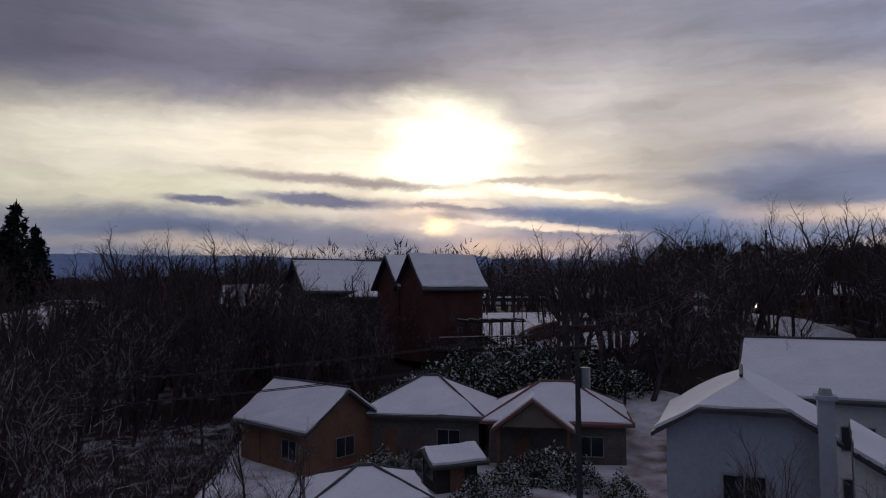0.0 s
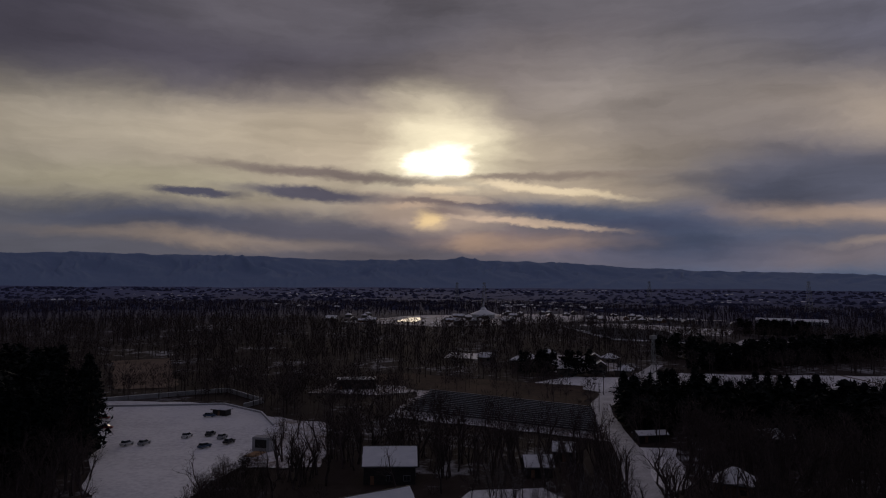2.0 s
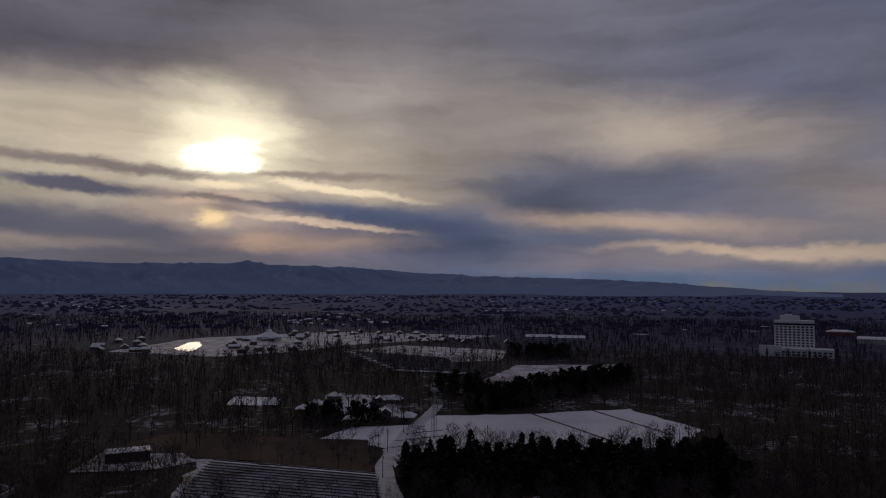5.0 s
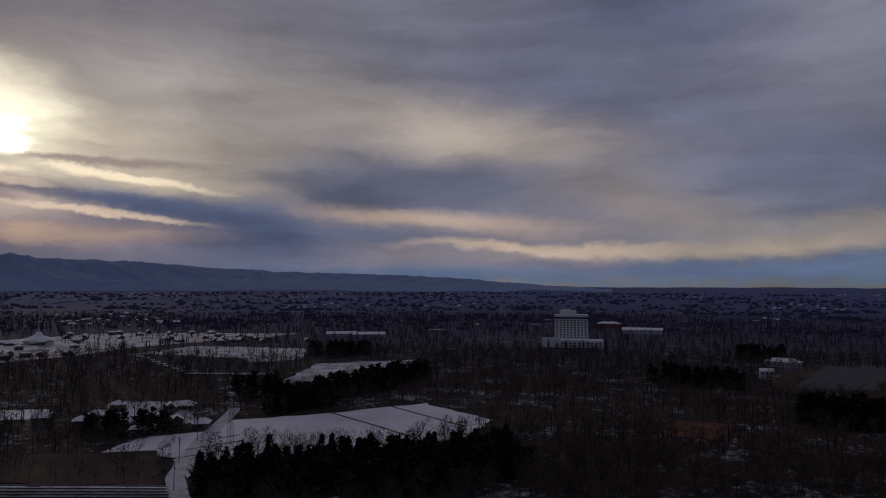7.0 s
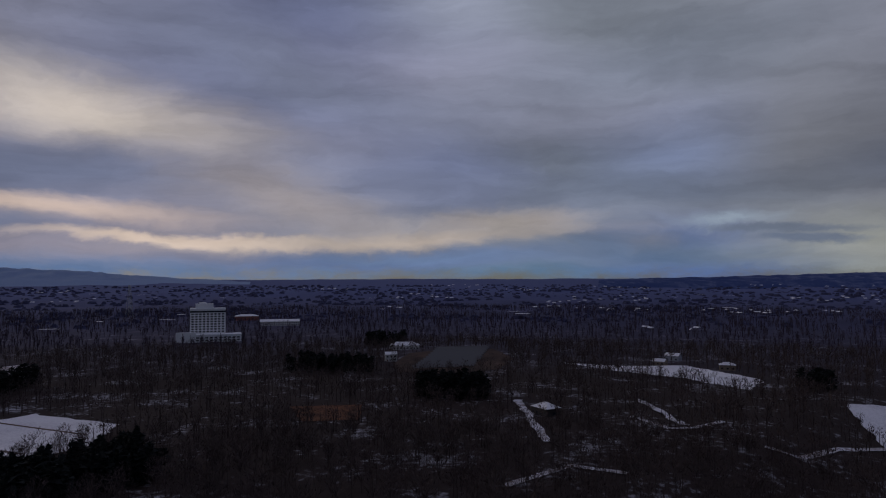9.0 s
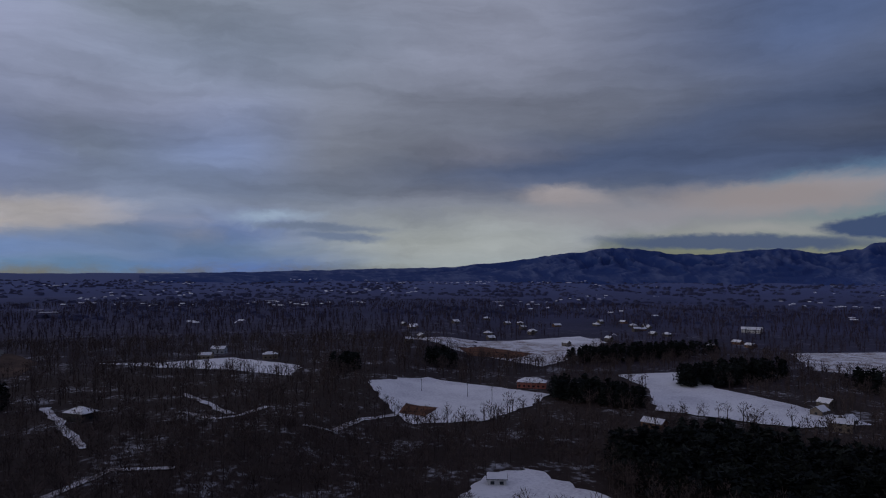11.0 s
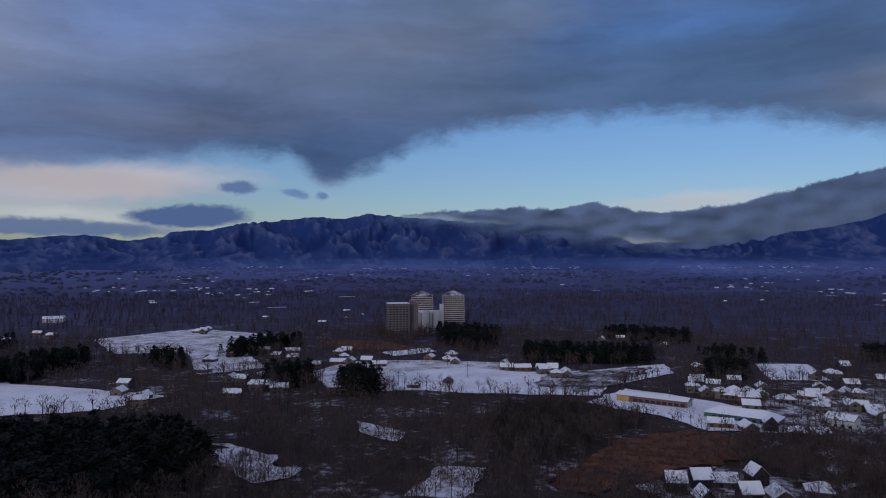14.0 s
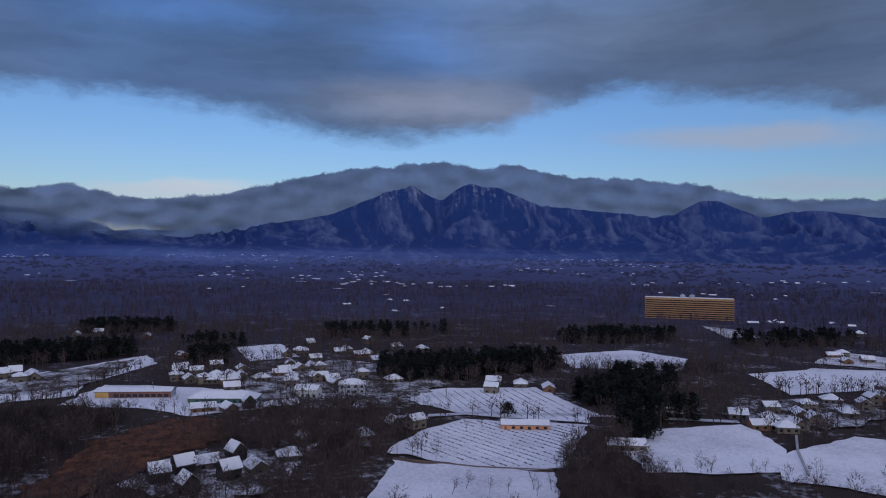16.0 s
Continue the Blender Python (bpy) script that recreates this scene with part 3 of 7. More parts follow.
sheet("paddy_field", [(36, 299), (57, 321), (88, 318), (105, 340), (151, 333), (223, 333), (228, 269), (194, 241), (153, 241), (102, 248), (72, 262), (60, 236), (62, 272)], SNOW, "smooth snow-covered paddy field", "field")
sheet("meadow", [(170, 450), (239, 550), (349, 553), (307, 480), (186, 420)], SPARSE_SNOW, "snowy meadow with stubble showing through", "field")
sheet("slope_meadow", [(103, 690), (179, 575), (240, 590), (290, 700), (180, 760)], SPARSE_SNOW, "thinly snow-covered slope with young trees", "field", clear=0.75)
sheet("village_yard", [(41, 385), (57, 423), (100, 411), (88, 345), (53, 335)], SPARSE_SNOW, "snowy yards between village houses", "yard", clear=0.6)
sheet("grove_clearing", [(-8, 400), (20, 392), (24, 420), (-4, 430)], SNOW, "small snowy clearing among trees", "field")
sheet("resort_ground", [(-130, 740), (-20, 660), (60, 700), (110, 760), (230, 840), (380, 960), (120, 1010), (-60, 920)], SPARSE_SNOW, "snowy park ground around resort buildings", "ground", clear=0.5)
sheet("brush_slope", [(-60, 300), (-12, 272), (50, 232), (58, 290), (30, 300), (-30, 330)], BRUSH_SOIL, "brown brush-covered slope", "slope", clear=0.8)
sheet("solar_ground", [(-16, 272), (54, 228), (46, 174), (-24, 210)], SPARSE_SNOW, "snow between solar panel rows", "yard")
sheet("warehouse_yard", [(-64, 262), (-34, 258), (-16, 268), (-24, 284), (-58, 292)], SPARSE_SNOW, "snowy yard around a dark warehouse", "yard")
CLEAR.append((np.array([(-28, 208), (48, 172), (44, 140), (-10, 160)], float), 0.7))
CLEAR.append((np.array([(-48, 150), (-40, 120), (-38, 70), (-62, 40), (-80, 60)], float), 1.0))
CLEAR.append((np.array([(-64, 140), (-50, 150), (-42, 120), (-46, 90), (-64, 96)], float), 1.0))
sheet("thicket_floor", [(-46, 56), (-44, 12), (-20, 6), (-10, 16), (-16, 38), (-18, 58)], THICKET, "snow under a dark thicket", "ground", clear=0.0)
sheet("solar_clearing", [(500, 280), (560, 300), (620, 240), (575, 200), (510, 185), (465, 215), (462, 250)], BRUSH_SOIL, "cleared slope under solar panels", "yard")
sheet("brown_clearing", [(307, 225), (332, 192), (296, 168), (278, 192)], DRY_GRASS, "clearing of pale brown dead grass", "field")
sheet("long_field", [(575, 155), (578, 102), (606, 58), (547, -6), (492, -2), (529, 46), (547, 102)], SNOW, "narrow snow-covered field between woods", "field")
ribbon("forest_path", [(390, 118), (340, 90), (296, 65)], 4.0, SPARSE_SNOW, "snowy track through bare woods", "road", clear=0.6, rough=0.9)
for track in ([(225, 55), (248, 47), (262, 43), (262, 20)], [(371, 46), (350, 22), (356, 12), (380, 0)], [(338, -22), (337, -36), (367, -50), (392, -74)], [(425, 54), (361, 16)], [(240, -252), (217, -262), (190, -258)], [(30, 60), (24, 20)]):
    ribbon("forest_path", track, 4.0, SPARSE_SNOW, "snowy track through bare woods", "road", clear=0.6, rough=0.9)
ribbon("farm_road", [(-50, -378), (-111, -382), (-174, -364), (-228, -346)], 5.0, ROAD_SNOW, "snow-packed farm road between fields", "road", 0.5)
sheet("wood_gap", [(193, -327), (160, -321), (152, -304), (176, -308)], SPARSE_SNOW, "snowy gap in the bare woods", "field", clear=0.25, rough=3.0)
sheet("wood_gap", [(5, -285), (-12, -323), (-24, -341), (-15, -299)], SPARSE_SNOW, "snowy gap in the bare woods", "field", clear=0.2, rough=3.0)
sheet("wood_gap", [(113, -245), (119, -281), (100, -288), (93, -252)], SPARSE_SNOW, "snowy gap in the bare woods", "field", clear=0.2, rough=3.0)
sheet("big_snow_field", [(470, -55), (520, -103), (445, -176), (415, -160), (369, -120), (362, -78), (406, -66)], SNOW, "wide smooth snow-covered farm field", "field")
sheet("brown_patch", [(392, -72), (420, -78), (405, -96), (380, -86)], DRY_GRASS, "brown uncut patch in a snow field", "field", 0.5)
sheet("far_farm_field", [(759, -104), (793, -179), (818, -345), (765, -333), (613, -239), (578, -208), (618, -187), (683, -155)], SPARSE_SNOW, "patchwork of snowy and brown farm fields", "field")
sheet("farm_field", [(524, -253), (532, -309), (451, -299), (396, -314), (332, -323), (330, -277), (384, -223), (457, -251)], SNOW, "snow-covered farm field with gentle bumps", "field")
sheet("upper_field", [(645, -483), (640, -612), (496, -604), (424, -477), (358, -435), (377, -384), (480, -461), (529, -425)], SPARSE_SNOW, "rolling snowy field with bare patches", "field")
sheet("creek_field", [(315, -434), (324, -489), (291, -516), (216, -545), (173, -452), (205, -416), (255, -383)], SPARSE_SNOW, "snowy garden plots between farm houses", "field", clear=0.85)
sheet("near_clearing", [(222, -78), (262, -96), (278, -117), (254, -128), (222, -142), (205, -110)], SNOW, "snow-covered clearing at the wood's edge", "field", rough=1.8)
sheet("gully", [(232, -252), (207, -258), (183, -257), (155, -243), (172, -232), (211, -241)], SPARSE_SNOW, "snowy gully between bare trees", "field", clear=0.5, rough=2.5)
sheet("farm_strip", [(228, -412), (257, -468), (226, -511), (187, -507), (144, -536), (102, -598), (85, -557), (112, -484), (106, -452), (184, -418)], SNOW, "smooth snow-covered farm strip", "field")
sheet("school_ground", [(108, -428), (99, -482), (54, -470), (4, -450), (-8, -411), (37, -394), (58, -412)], SNOW, "snow-covered school ground", "field")
sheet("hill_clearing", [(41, -635), (4, -652), (-12, -577), (22, -562)], SNOW, "small snowy clearing on a rise", "field")
sheet("russet_field", [(66, -354), (52, -386), (36, -392), (8, -386), (14, -352), (22, -341), (38, -321), (44, -298), (58, -280), (76, -282), (70, -320)], DRY_GRASS, "russet field of dead grass", "field", clear=0.9, rough=2.5)
sheet("orchard_field", [(-52, -321), (-69, -349), (-95, -371), (-152, -351), (-117, -289), (-87, -292)], SNOW, "snow-covered field with low trellis rows", "field")
sheet("near_orchard_field", [(-38, -262), (-54, -309), (-112, -285), (-98, -245)], SNOW, "smooth snow field with small saplings", "field")
sheet("upper_orchard", [(-63, -433), (-104, -446), (-155, -440), (-165, -372), (-153, -355), (-99, -377)], SNOW, "snowy field of trellis rows below a farm house", "field")
sheet("wide_snow_field", [(-177, -338), (-227, -342), (-219, -299), (-203, -271), (-146, -279), (-150, -309)], SNOW, "wide undisturbed snow field", "field")
sheet("pond_field", [(-218, -296), (-265, -314), (-290, -290), (-240, -225), (-192, -266)], SNOW, "broad snow-covered field beside a channel", "field")
sheet("ridge_field", [(-215, -566), (-285, -583), (-307, -531), (-274, -485), (-202, -505)], SNOW, "snow field on a low rise above woods", "field")
sheet("hamlet_field", [(-315, -466), (-379, -481), (-430, -462), (-370, -406), (-297, -400)], SNOW, "snow-covered paddies near the hamlet", "field")
sheet("hamlet_upper_field", [(-393, -504), (-456, -554), (-480, -507), (-428, -471)], SPARSE_SNOW, "upper hamlet paddies with red soil showing", "field")
sheet("farm_yard", [(166, -507), (143, -534), (103, -583), (102, -515), (119, -456), (150, -459)], LOT_MIX, "snowy ground around farm buildings", "yard", rough=2.0)
sheet("village_ground", [(20, -440), (8, -520), (-40, -560), (-110, -520), (-100, -450), (-60, -400), (-14, -398)], LOT_MIX, "snowy lots of a crowded village", "yard", clear=0.5, rough=3.0)
sheet("hamlet_ground", [(-225, -365), (-300, -392), (-330, -350), (-262, -326)], LOT_MIX, "snowy lots between hamlet houses", "yard", clear=0.6, rough=2.5)
sheet("cottage_ground", [(42, -300), (22, -338), (-10, -330), (-16, -285), (18, -270)], LOT_MIX, "thin snow between holiday cottages", "yard", clear=0.88, rough=3.0)
sheet("tower_ground", [(380, -640), (440, -660), (500, -830), (430, -850), (360, -740)], BARE_SOIL, "dull ground at the foot of apartment towers", "ground", clear=0.2)
sheet("brown_orchard", [(442, -590), (373, -620), (314, -579), (340, -556), (376, -543)], DRY_GRASS, "reddish fallow ground below apartment towers", "field", clear=0.8)
sheet("pale_strip", [(334, -545), (311, -594), (293, -572), (308, -532)], SNOW, "narrow snow-covered plot", "field")
sheet("stubble_plot", [(715, -155), (741, -182), (667, -224), (631, -193), (658, -157)], DRY_GRASS, "brown stubble plot between snow fields", "field")
sheet("far_snow_field", [(797, -231), (845, -329), (762, -337), (750, -271)], SNOW, "far snow-covered field", "field")
sheet("hamlet_plot", [(-346, -472), (-369, -469), (-355, -449), (-333, -448)], SNOW, "small snow-covered paddy", "field")
sheet("hamlet_plot", [(-379, -463), (-411, -454), (-385, -426), (-379, -442)], SNOW, "small snow-covered paddy", "field")
sheet("hotel_lawn", [(-449, -752), (-465, -713), (-451, -645), (-416, -648)], SPARSE_SNOW, "snowy slope below the long hotel", "field")
CLEAR.append((np.array([(-38, -262), (-98, -245), (-112, -285), (-203, -271), (-192, -266), (-240, -225), (-225, -205), (-90, -225), (-30, -240)], float), 0.93))
CLEAR.append((np.array([(-34, 60), (8, 60), (8, 125), (-34, 140)], float), 0.85))


# ---- distant hills and mountains ----
def far_range(name, crest, mat, label, near=3000.0, far=4850.0, top=4300.0, spur=0.5, hollow=1.7, eye=84.0):
    """A range round the horizon: crest heights in degrees by bearing, slopes that steepen upward, and spurs cut by ravines."""
    deg = np.array([c[0] for c in crest], float)
    deg = np.where(deg > 66, deg - 360, deg)
    el = np.array([c[1] for c in crest], float)
    order = np.argsort(deg)
    na, nr = 1200, 48
    az = np.linspace(deg.min(), deg.max(), na)
    crown = np.interp(az, deg[order], el[order])
    crown = np.convolve(np.pad(crown, 2, mode="edge"), np.hanning(7)[1:-1] / np.hanning(7)[1:-1].sum(), mode="valid")
    rr = np.linspace(near, far, nr)
    A, R = np.meshgrid(np.radians(az), rr)
    X, Y = -np.sin(A) * R - 15, np.cos(A) * R - 40
    N = np.zeros(X.shape)
    for i in range(nr):
        for j in range(na):
            bend = noise.noise((X[i, j] * 0.0022, Y[i, j] * 0.0022, 6.0)) * 1.6 + noise.noise((X[i, j] * 0.006, Y[i, j] * 0.006, 2.0)) * 0.5
            N[i, j] = noise.ridged_multi_fractal(Vector((A[i, j] * 30 + bend, R[i, j] * 0.0017 + bend * 0.4, 0.4)), 0.85, 2.1, 6, 0.9, 2.0)
    high = np.tan(np.radians(crown))[None, :] * top + eye - 58
    cone = np.exp(-((az + 195) / 30) ** 2)[None, :]
    up = np.clip((R - near) / (top - near), 0, 1) ** (hollow + 1.3 * cone)
    spur = spur * (1 - 0.6 * cone)
    down = 1 - 0.35 * np.clip((R - top) / (far - top), 0, 1)
    Z = np.maximum(high, 0) * up * down * (1.02 + spur * (N - 1.15) * np.minimum(1.0, 2.4 * (1 - up) + 0.07)) + 58 * np.clip((R - near) / 700, 0, 1) - 14 * (1 - np.clip((R - near) / 300, 0, 1))
    Z += (N - 1.0) * 5 * up
    verts = list(zip(X.ravel().tolist(), Y.ravel().tolist(), (Z + ground_z(X, Y) * (1 - np.clip((R - near) / 700, 0, 1))).ravel().tolist()))
    faces = [(i * na + j, i * na + j + 1, (i + 1) * na + j + 1, (i + 1) * na + j) for i in range(nr - 1) for j in range(na - 1)]
    me = mesh_of(name, verts, faces, mat, True)
    rib = np.array([[noise.ridged_multi_fractal(Vector((A[i, j] * 85 + 1.6 * N[i, j], R[i, j] * 0.0011 + N[i, j] * 0.5, 5.0)), 0.9, 2.2, 3, 0.9, 2.0) for j in range(na)] for i in range(nr)])
    ribs = me.attributes.new("rib", "FLOAT", "POINT")
    ribs.data.foreach_set("value", np.clip((rib.ravel() - 0.6) / 1.3, 0, 1).astype(np.float32))
    spine = me.attributes.new("spine", "FLOAT", "POINT")
    spine.data.foreach_set("value", np.clip((N.ravel() - 0.7) / 1.2, 0, 1).astype(np.float32))
    return tagged(new(name, me), label, "mountain", kind="structure")


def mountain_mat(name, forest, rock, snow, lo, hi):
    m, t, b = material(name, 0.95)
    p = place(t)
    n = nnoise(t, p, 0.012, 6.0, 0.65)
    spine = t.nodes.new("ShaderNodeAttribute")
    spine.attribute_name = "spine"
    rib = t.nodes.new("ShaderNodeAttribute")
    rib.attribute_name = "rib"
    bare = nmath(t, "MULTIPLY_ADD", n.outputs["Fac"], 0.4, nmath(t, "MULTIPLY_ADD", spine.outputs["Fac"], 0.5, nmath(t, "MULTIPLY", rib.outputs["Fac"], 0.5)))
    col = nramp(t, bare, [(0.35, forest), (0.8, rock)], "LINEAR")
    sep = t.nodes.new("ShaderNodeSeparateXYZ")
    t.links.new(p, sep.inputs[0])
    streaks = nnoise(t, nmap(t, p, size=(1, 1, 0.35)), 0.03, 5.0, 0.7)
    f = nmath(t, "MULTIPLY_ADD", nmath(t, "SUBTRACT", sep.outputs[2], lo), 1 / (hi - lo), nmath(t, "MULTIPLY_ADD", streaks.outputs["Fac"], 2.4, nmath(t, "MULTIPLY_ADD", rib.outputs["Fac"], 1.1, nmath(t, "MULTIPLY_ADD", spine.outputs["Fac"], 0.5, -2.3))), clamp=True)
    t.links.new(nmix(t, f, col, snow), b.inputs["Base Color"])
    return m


# aerial haze is put into the forest, rock and snow colours of both ranges
HAZED_MOUNTAIN = mountain_mat("hazed_mountain_forest", (0.02, 0.044, 0.158), (0.115, 0.143, 0.262), (0.31, 0.34, 0.45), 185, 520)
SOUTH_HILLS = mountain_mat("haze_painted_hills", (0.22, 0.3, 0.46), (0.24, 0.325, 0.48), (0.42, 0.48, 0.6), 240, 700)
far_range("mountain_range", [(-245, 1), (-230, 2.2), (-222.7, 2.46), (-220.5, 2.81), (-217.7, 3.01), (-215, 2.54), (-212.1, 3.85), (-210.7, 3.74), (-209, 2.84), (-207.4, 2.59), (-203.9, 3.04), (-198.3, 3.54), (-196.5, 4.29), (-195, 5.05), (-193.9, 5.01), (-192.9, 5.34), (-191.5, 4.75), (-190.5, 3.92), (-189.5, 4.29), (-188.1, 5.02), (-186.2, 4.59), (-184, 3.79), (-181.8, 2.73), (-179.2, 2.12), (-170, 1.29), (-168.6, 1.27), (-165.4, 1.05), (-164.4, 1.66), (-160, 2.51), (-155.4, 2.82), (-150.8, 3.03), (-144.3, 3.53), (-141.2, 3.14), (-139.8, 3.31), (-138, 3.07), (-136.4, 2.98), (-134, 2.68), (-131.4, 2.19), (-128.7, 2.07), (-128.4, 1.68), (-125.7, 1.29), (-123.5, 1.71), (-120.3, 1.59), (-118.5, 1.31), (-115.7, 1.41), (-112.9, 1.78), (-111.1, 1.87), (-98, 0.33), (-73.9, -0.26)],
    HAZED_MOUNTAIN, "forested mountains painted haze-blue, with snow-dusted ridges under cloud")
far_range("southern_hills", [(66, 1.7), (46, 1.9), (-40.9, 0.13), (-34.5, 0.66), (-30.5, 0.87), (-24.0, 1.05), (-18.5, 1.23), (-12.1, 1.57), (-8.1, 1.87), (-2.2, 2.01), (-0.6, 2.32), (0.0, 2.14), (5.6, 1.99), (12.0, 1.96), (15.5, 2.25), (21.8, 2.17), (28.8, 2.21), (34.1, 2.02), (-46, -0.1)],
          SOUTH_HILLS, "low hills painted haze-blue along the southern horizon", near=3500.0, top=4500.0, spur=0.3, hollow=1.2, eye=66.0)

# ---- cloud lying on the range, and the mist along its foot ----
def vapour(name, tint, alpha):
    """Vapour in a given tint: alpha builds, from the tree and the mesh's own charts, how much of it there is."""
    m, t, b = material(name, 1.0)
    b.inputs["Specular IOR Level"].default_value = 0.0
    p = place(t)
    n = nnoise(t, p, 0.006, 5.0, 0.6)
    t.links.new(nramp(t, n.outputs["Fac"], [(0.3, tuple(v * 0.8 for v in tint)), (0.7, tuple(v * 1.15 for v in tint))], "LINEAR"), b.inputs["Base Color"])
    t.links.new(alpha(t, p), b.inputs["Alpha"])
    return m


def chart_of(t, name):
    n = t.nodes.new("ShaderNodeAttribute")
    n.attribute_name = name
    return n.outputs["Fac"]


def soft_step(t, v, lo, hi):
    n = t.nodes.new("ShaderNodeMapRange")
    n.interpolation_type = "SMOOTHSTEP"
    put(t, n.inputs["Value"], v)
    n.inputs["From Min"].default_value, n.inputs["From Max"].default_value = lo, hi
    return n.outputs["Result"]


def bank_alpha(t, p):
    puffs, wisps = nnoise(t, p, 0.011, 6.0, 0.62), nnoise(t, nmap(t, p, size=(1, 1, 0.5)), 0.004, 5.0, 0.6)
    top = soft_step(t, nmath(t, "MULTIPLY_ADD", puffs.outputs["Fac"], 1.0, nmath(t, "ADD", chart_of(t, "under_top"), -0.5)), -0.02, 0.22)
    foot = soft_step(t, nmath(t, "MULTIPLY_ADD", wisps.outputs["Fac"], 2.2, nmath(t, "ADD", chart_of(t, "over_foot"), -1.1)), 0.0, 2.0)
    return nmath(t, "MULTIPLY", top, nmath(t, "MULTIPLY", foot, 0.96))


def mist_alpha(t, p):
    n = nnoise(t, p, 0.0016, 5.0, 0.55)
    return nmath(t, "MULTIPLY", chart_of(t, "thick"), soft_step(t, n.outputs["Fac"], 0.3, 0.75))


def charted(name, verts, across, along, mat, label, category, **charts):
    faces = [(i * across + j, i * across + j + 1, (i + 1) * across + j + 1, (i + 1) * across + j) for i in range(along - 1) for j in range(across - 1)]
    me = mesh_of(name, verts, faces, mat, True)
    for key, v in charts.items():
        me.attributes.new(key, "FLOAT", "POINT").data.foreach_set("value", np.asarray(v, np.float32).ravel())
    return tagged(new(name, me), label, category, kind="structure")


CLOUD_TOP = [(-245, 3.2), (-232, 3.6), (-222.8, 3.86), (-221.5, 4.02), (-218.7, 3.89), (-214.6, 4.11), (-211.1, 5.16), (-204.8, 5.80), (-200.3, 5.98), (-196.2, 7.00), (-193.5, 6.58), (-190.7, 7.21), (-190.7, 7.20), (-187.0, 6.84), (-186.1, 6.72), (-182.7, 6.40), (-176.5, 5.05), (-172.8, 4.20), (-169.1, 3.79), (-166.6, 3.81), (-164.9, 3.95), (-161.9, 4.56), (-160.0, 4.11), (-159.0, 4.07), (-155.5, 4.27), (-153.6, 3.98), (-149.0, 3.86), (-145.3, 3.39), (-141, 2.6)]
CLOUD_FOOT = [(-245, -1.0), (-186, -1.0), (-178, -0.8), (-170, -0.6), (-163, 0.0), (-157, 0.9), (-150, 1.9), (-141, 2.6)]
CLOUD_AWAY = [(-245, 4650), (-202, 4650), (-196, 4600), (-184, 4600), (-176, 4260), (-168, 4000), (-150, 4080), (-141, 4200)]
az = np.linspace(-245, -141, 420)
top_, foot_, away = [np.interp(az, [q[0] for q in c], [q[1] for q in c]) for c in (CLOUD_TOP, CLOUD_FOOT, CLOUD_AWAY)]
step = np.linspace(0, 1, 26)[:, None]
EL = foot_ - 0.8 + (top_ + 0.55 - foot_ + 0.8) * step
bulge = np.array([[noise.noise((a * 0.5, e * 1.2, 3.0)) for a, e in zip(az, row)] for row in EL])
RR = away + 45 * bulge
verts = list(zip((-np.sin(np.radians(az)) * RR - 20).ravel().tolist(), (np.cos(np.radians(az)) * RR - 38).ravel().tolist(), (np.tan(np.radians(EL)) * RR + 83).ravel().tolist()))
charted("cloud_bank", verts, len(az), len(step), vapour("shaded_cloud", (0.17, 0.235, 0.39), bank_alpha), "grey bank of cloud lying along the mountain crest", "cloud", under_top=top_ - EL, over_foot=EL - foot_)
# the foot's blue haze is put into the tint of these mist sheets
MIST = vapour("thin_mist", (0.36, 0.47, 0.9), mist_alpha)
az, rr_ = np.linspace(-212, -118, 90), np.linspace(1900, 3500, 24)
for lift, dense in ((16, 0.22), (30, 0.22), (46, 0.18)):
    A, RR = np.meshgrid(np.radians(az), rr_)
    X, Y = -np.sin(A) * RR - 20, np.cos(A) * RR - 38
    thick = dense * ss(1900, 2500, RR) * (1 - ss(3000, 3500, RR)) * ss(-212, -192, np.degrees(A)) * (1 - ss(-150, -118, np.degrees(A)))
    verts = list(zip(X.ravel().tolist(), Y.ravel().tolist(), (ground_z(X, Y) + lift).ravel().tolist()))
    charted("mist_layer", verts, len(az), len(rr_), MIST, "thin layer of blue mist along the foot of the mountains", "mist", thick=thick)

# ---- woods ----


def inside(outline, x, y):
    ok = np.zeros(x.shape, bool)
    px, py = outline[:, 0], outline[:, 1]
    j = len(px) - 1
    for i in range(len(px)):
        hit = ((py[i] > y) != (py[j] > y)) & (x < (px[j] - px[i]) * (y - py[i]) / (py[j] - py[i] + 1e-9) + px[i])
        ok ^= hit
        j = i
    return ok


def open_ground(x, y):
    free = np.zeros(x.shape, bool)
    for o, share in CLEAR:
        free |= inside(o, x, y) & (rng.random(x.shape) < share)
    return free


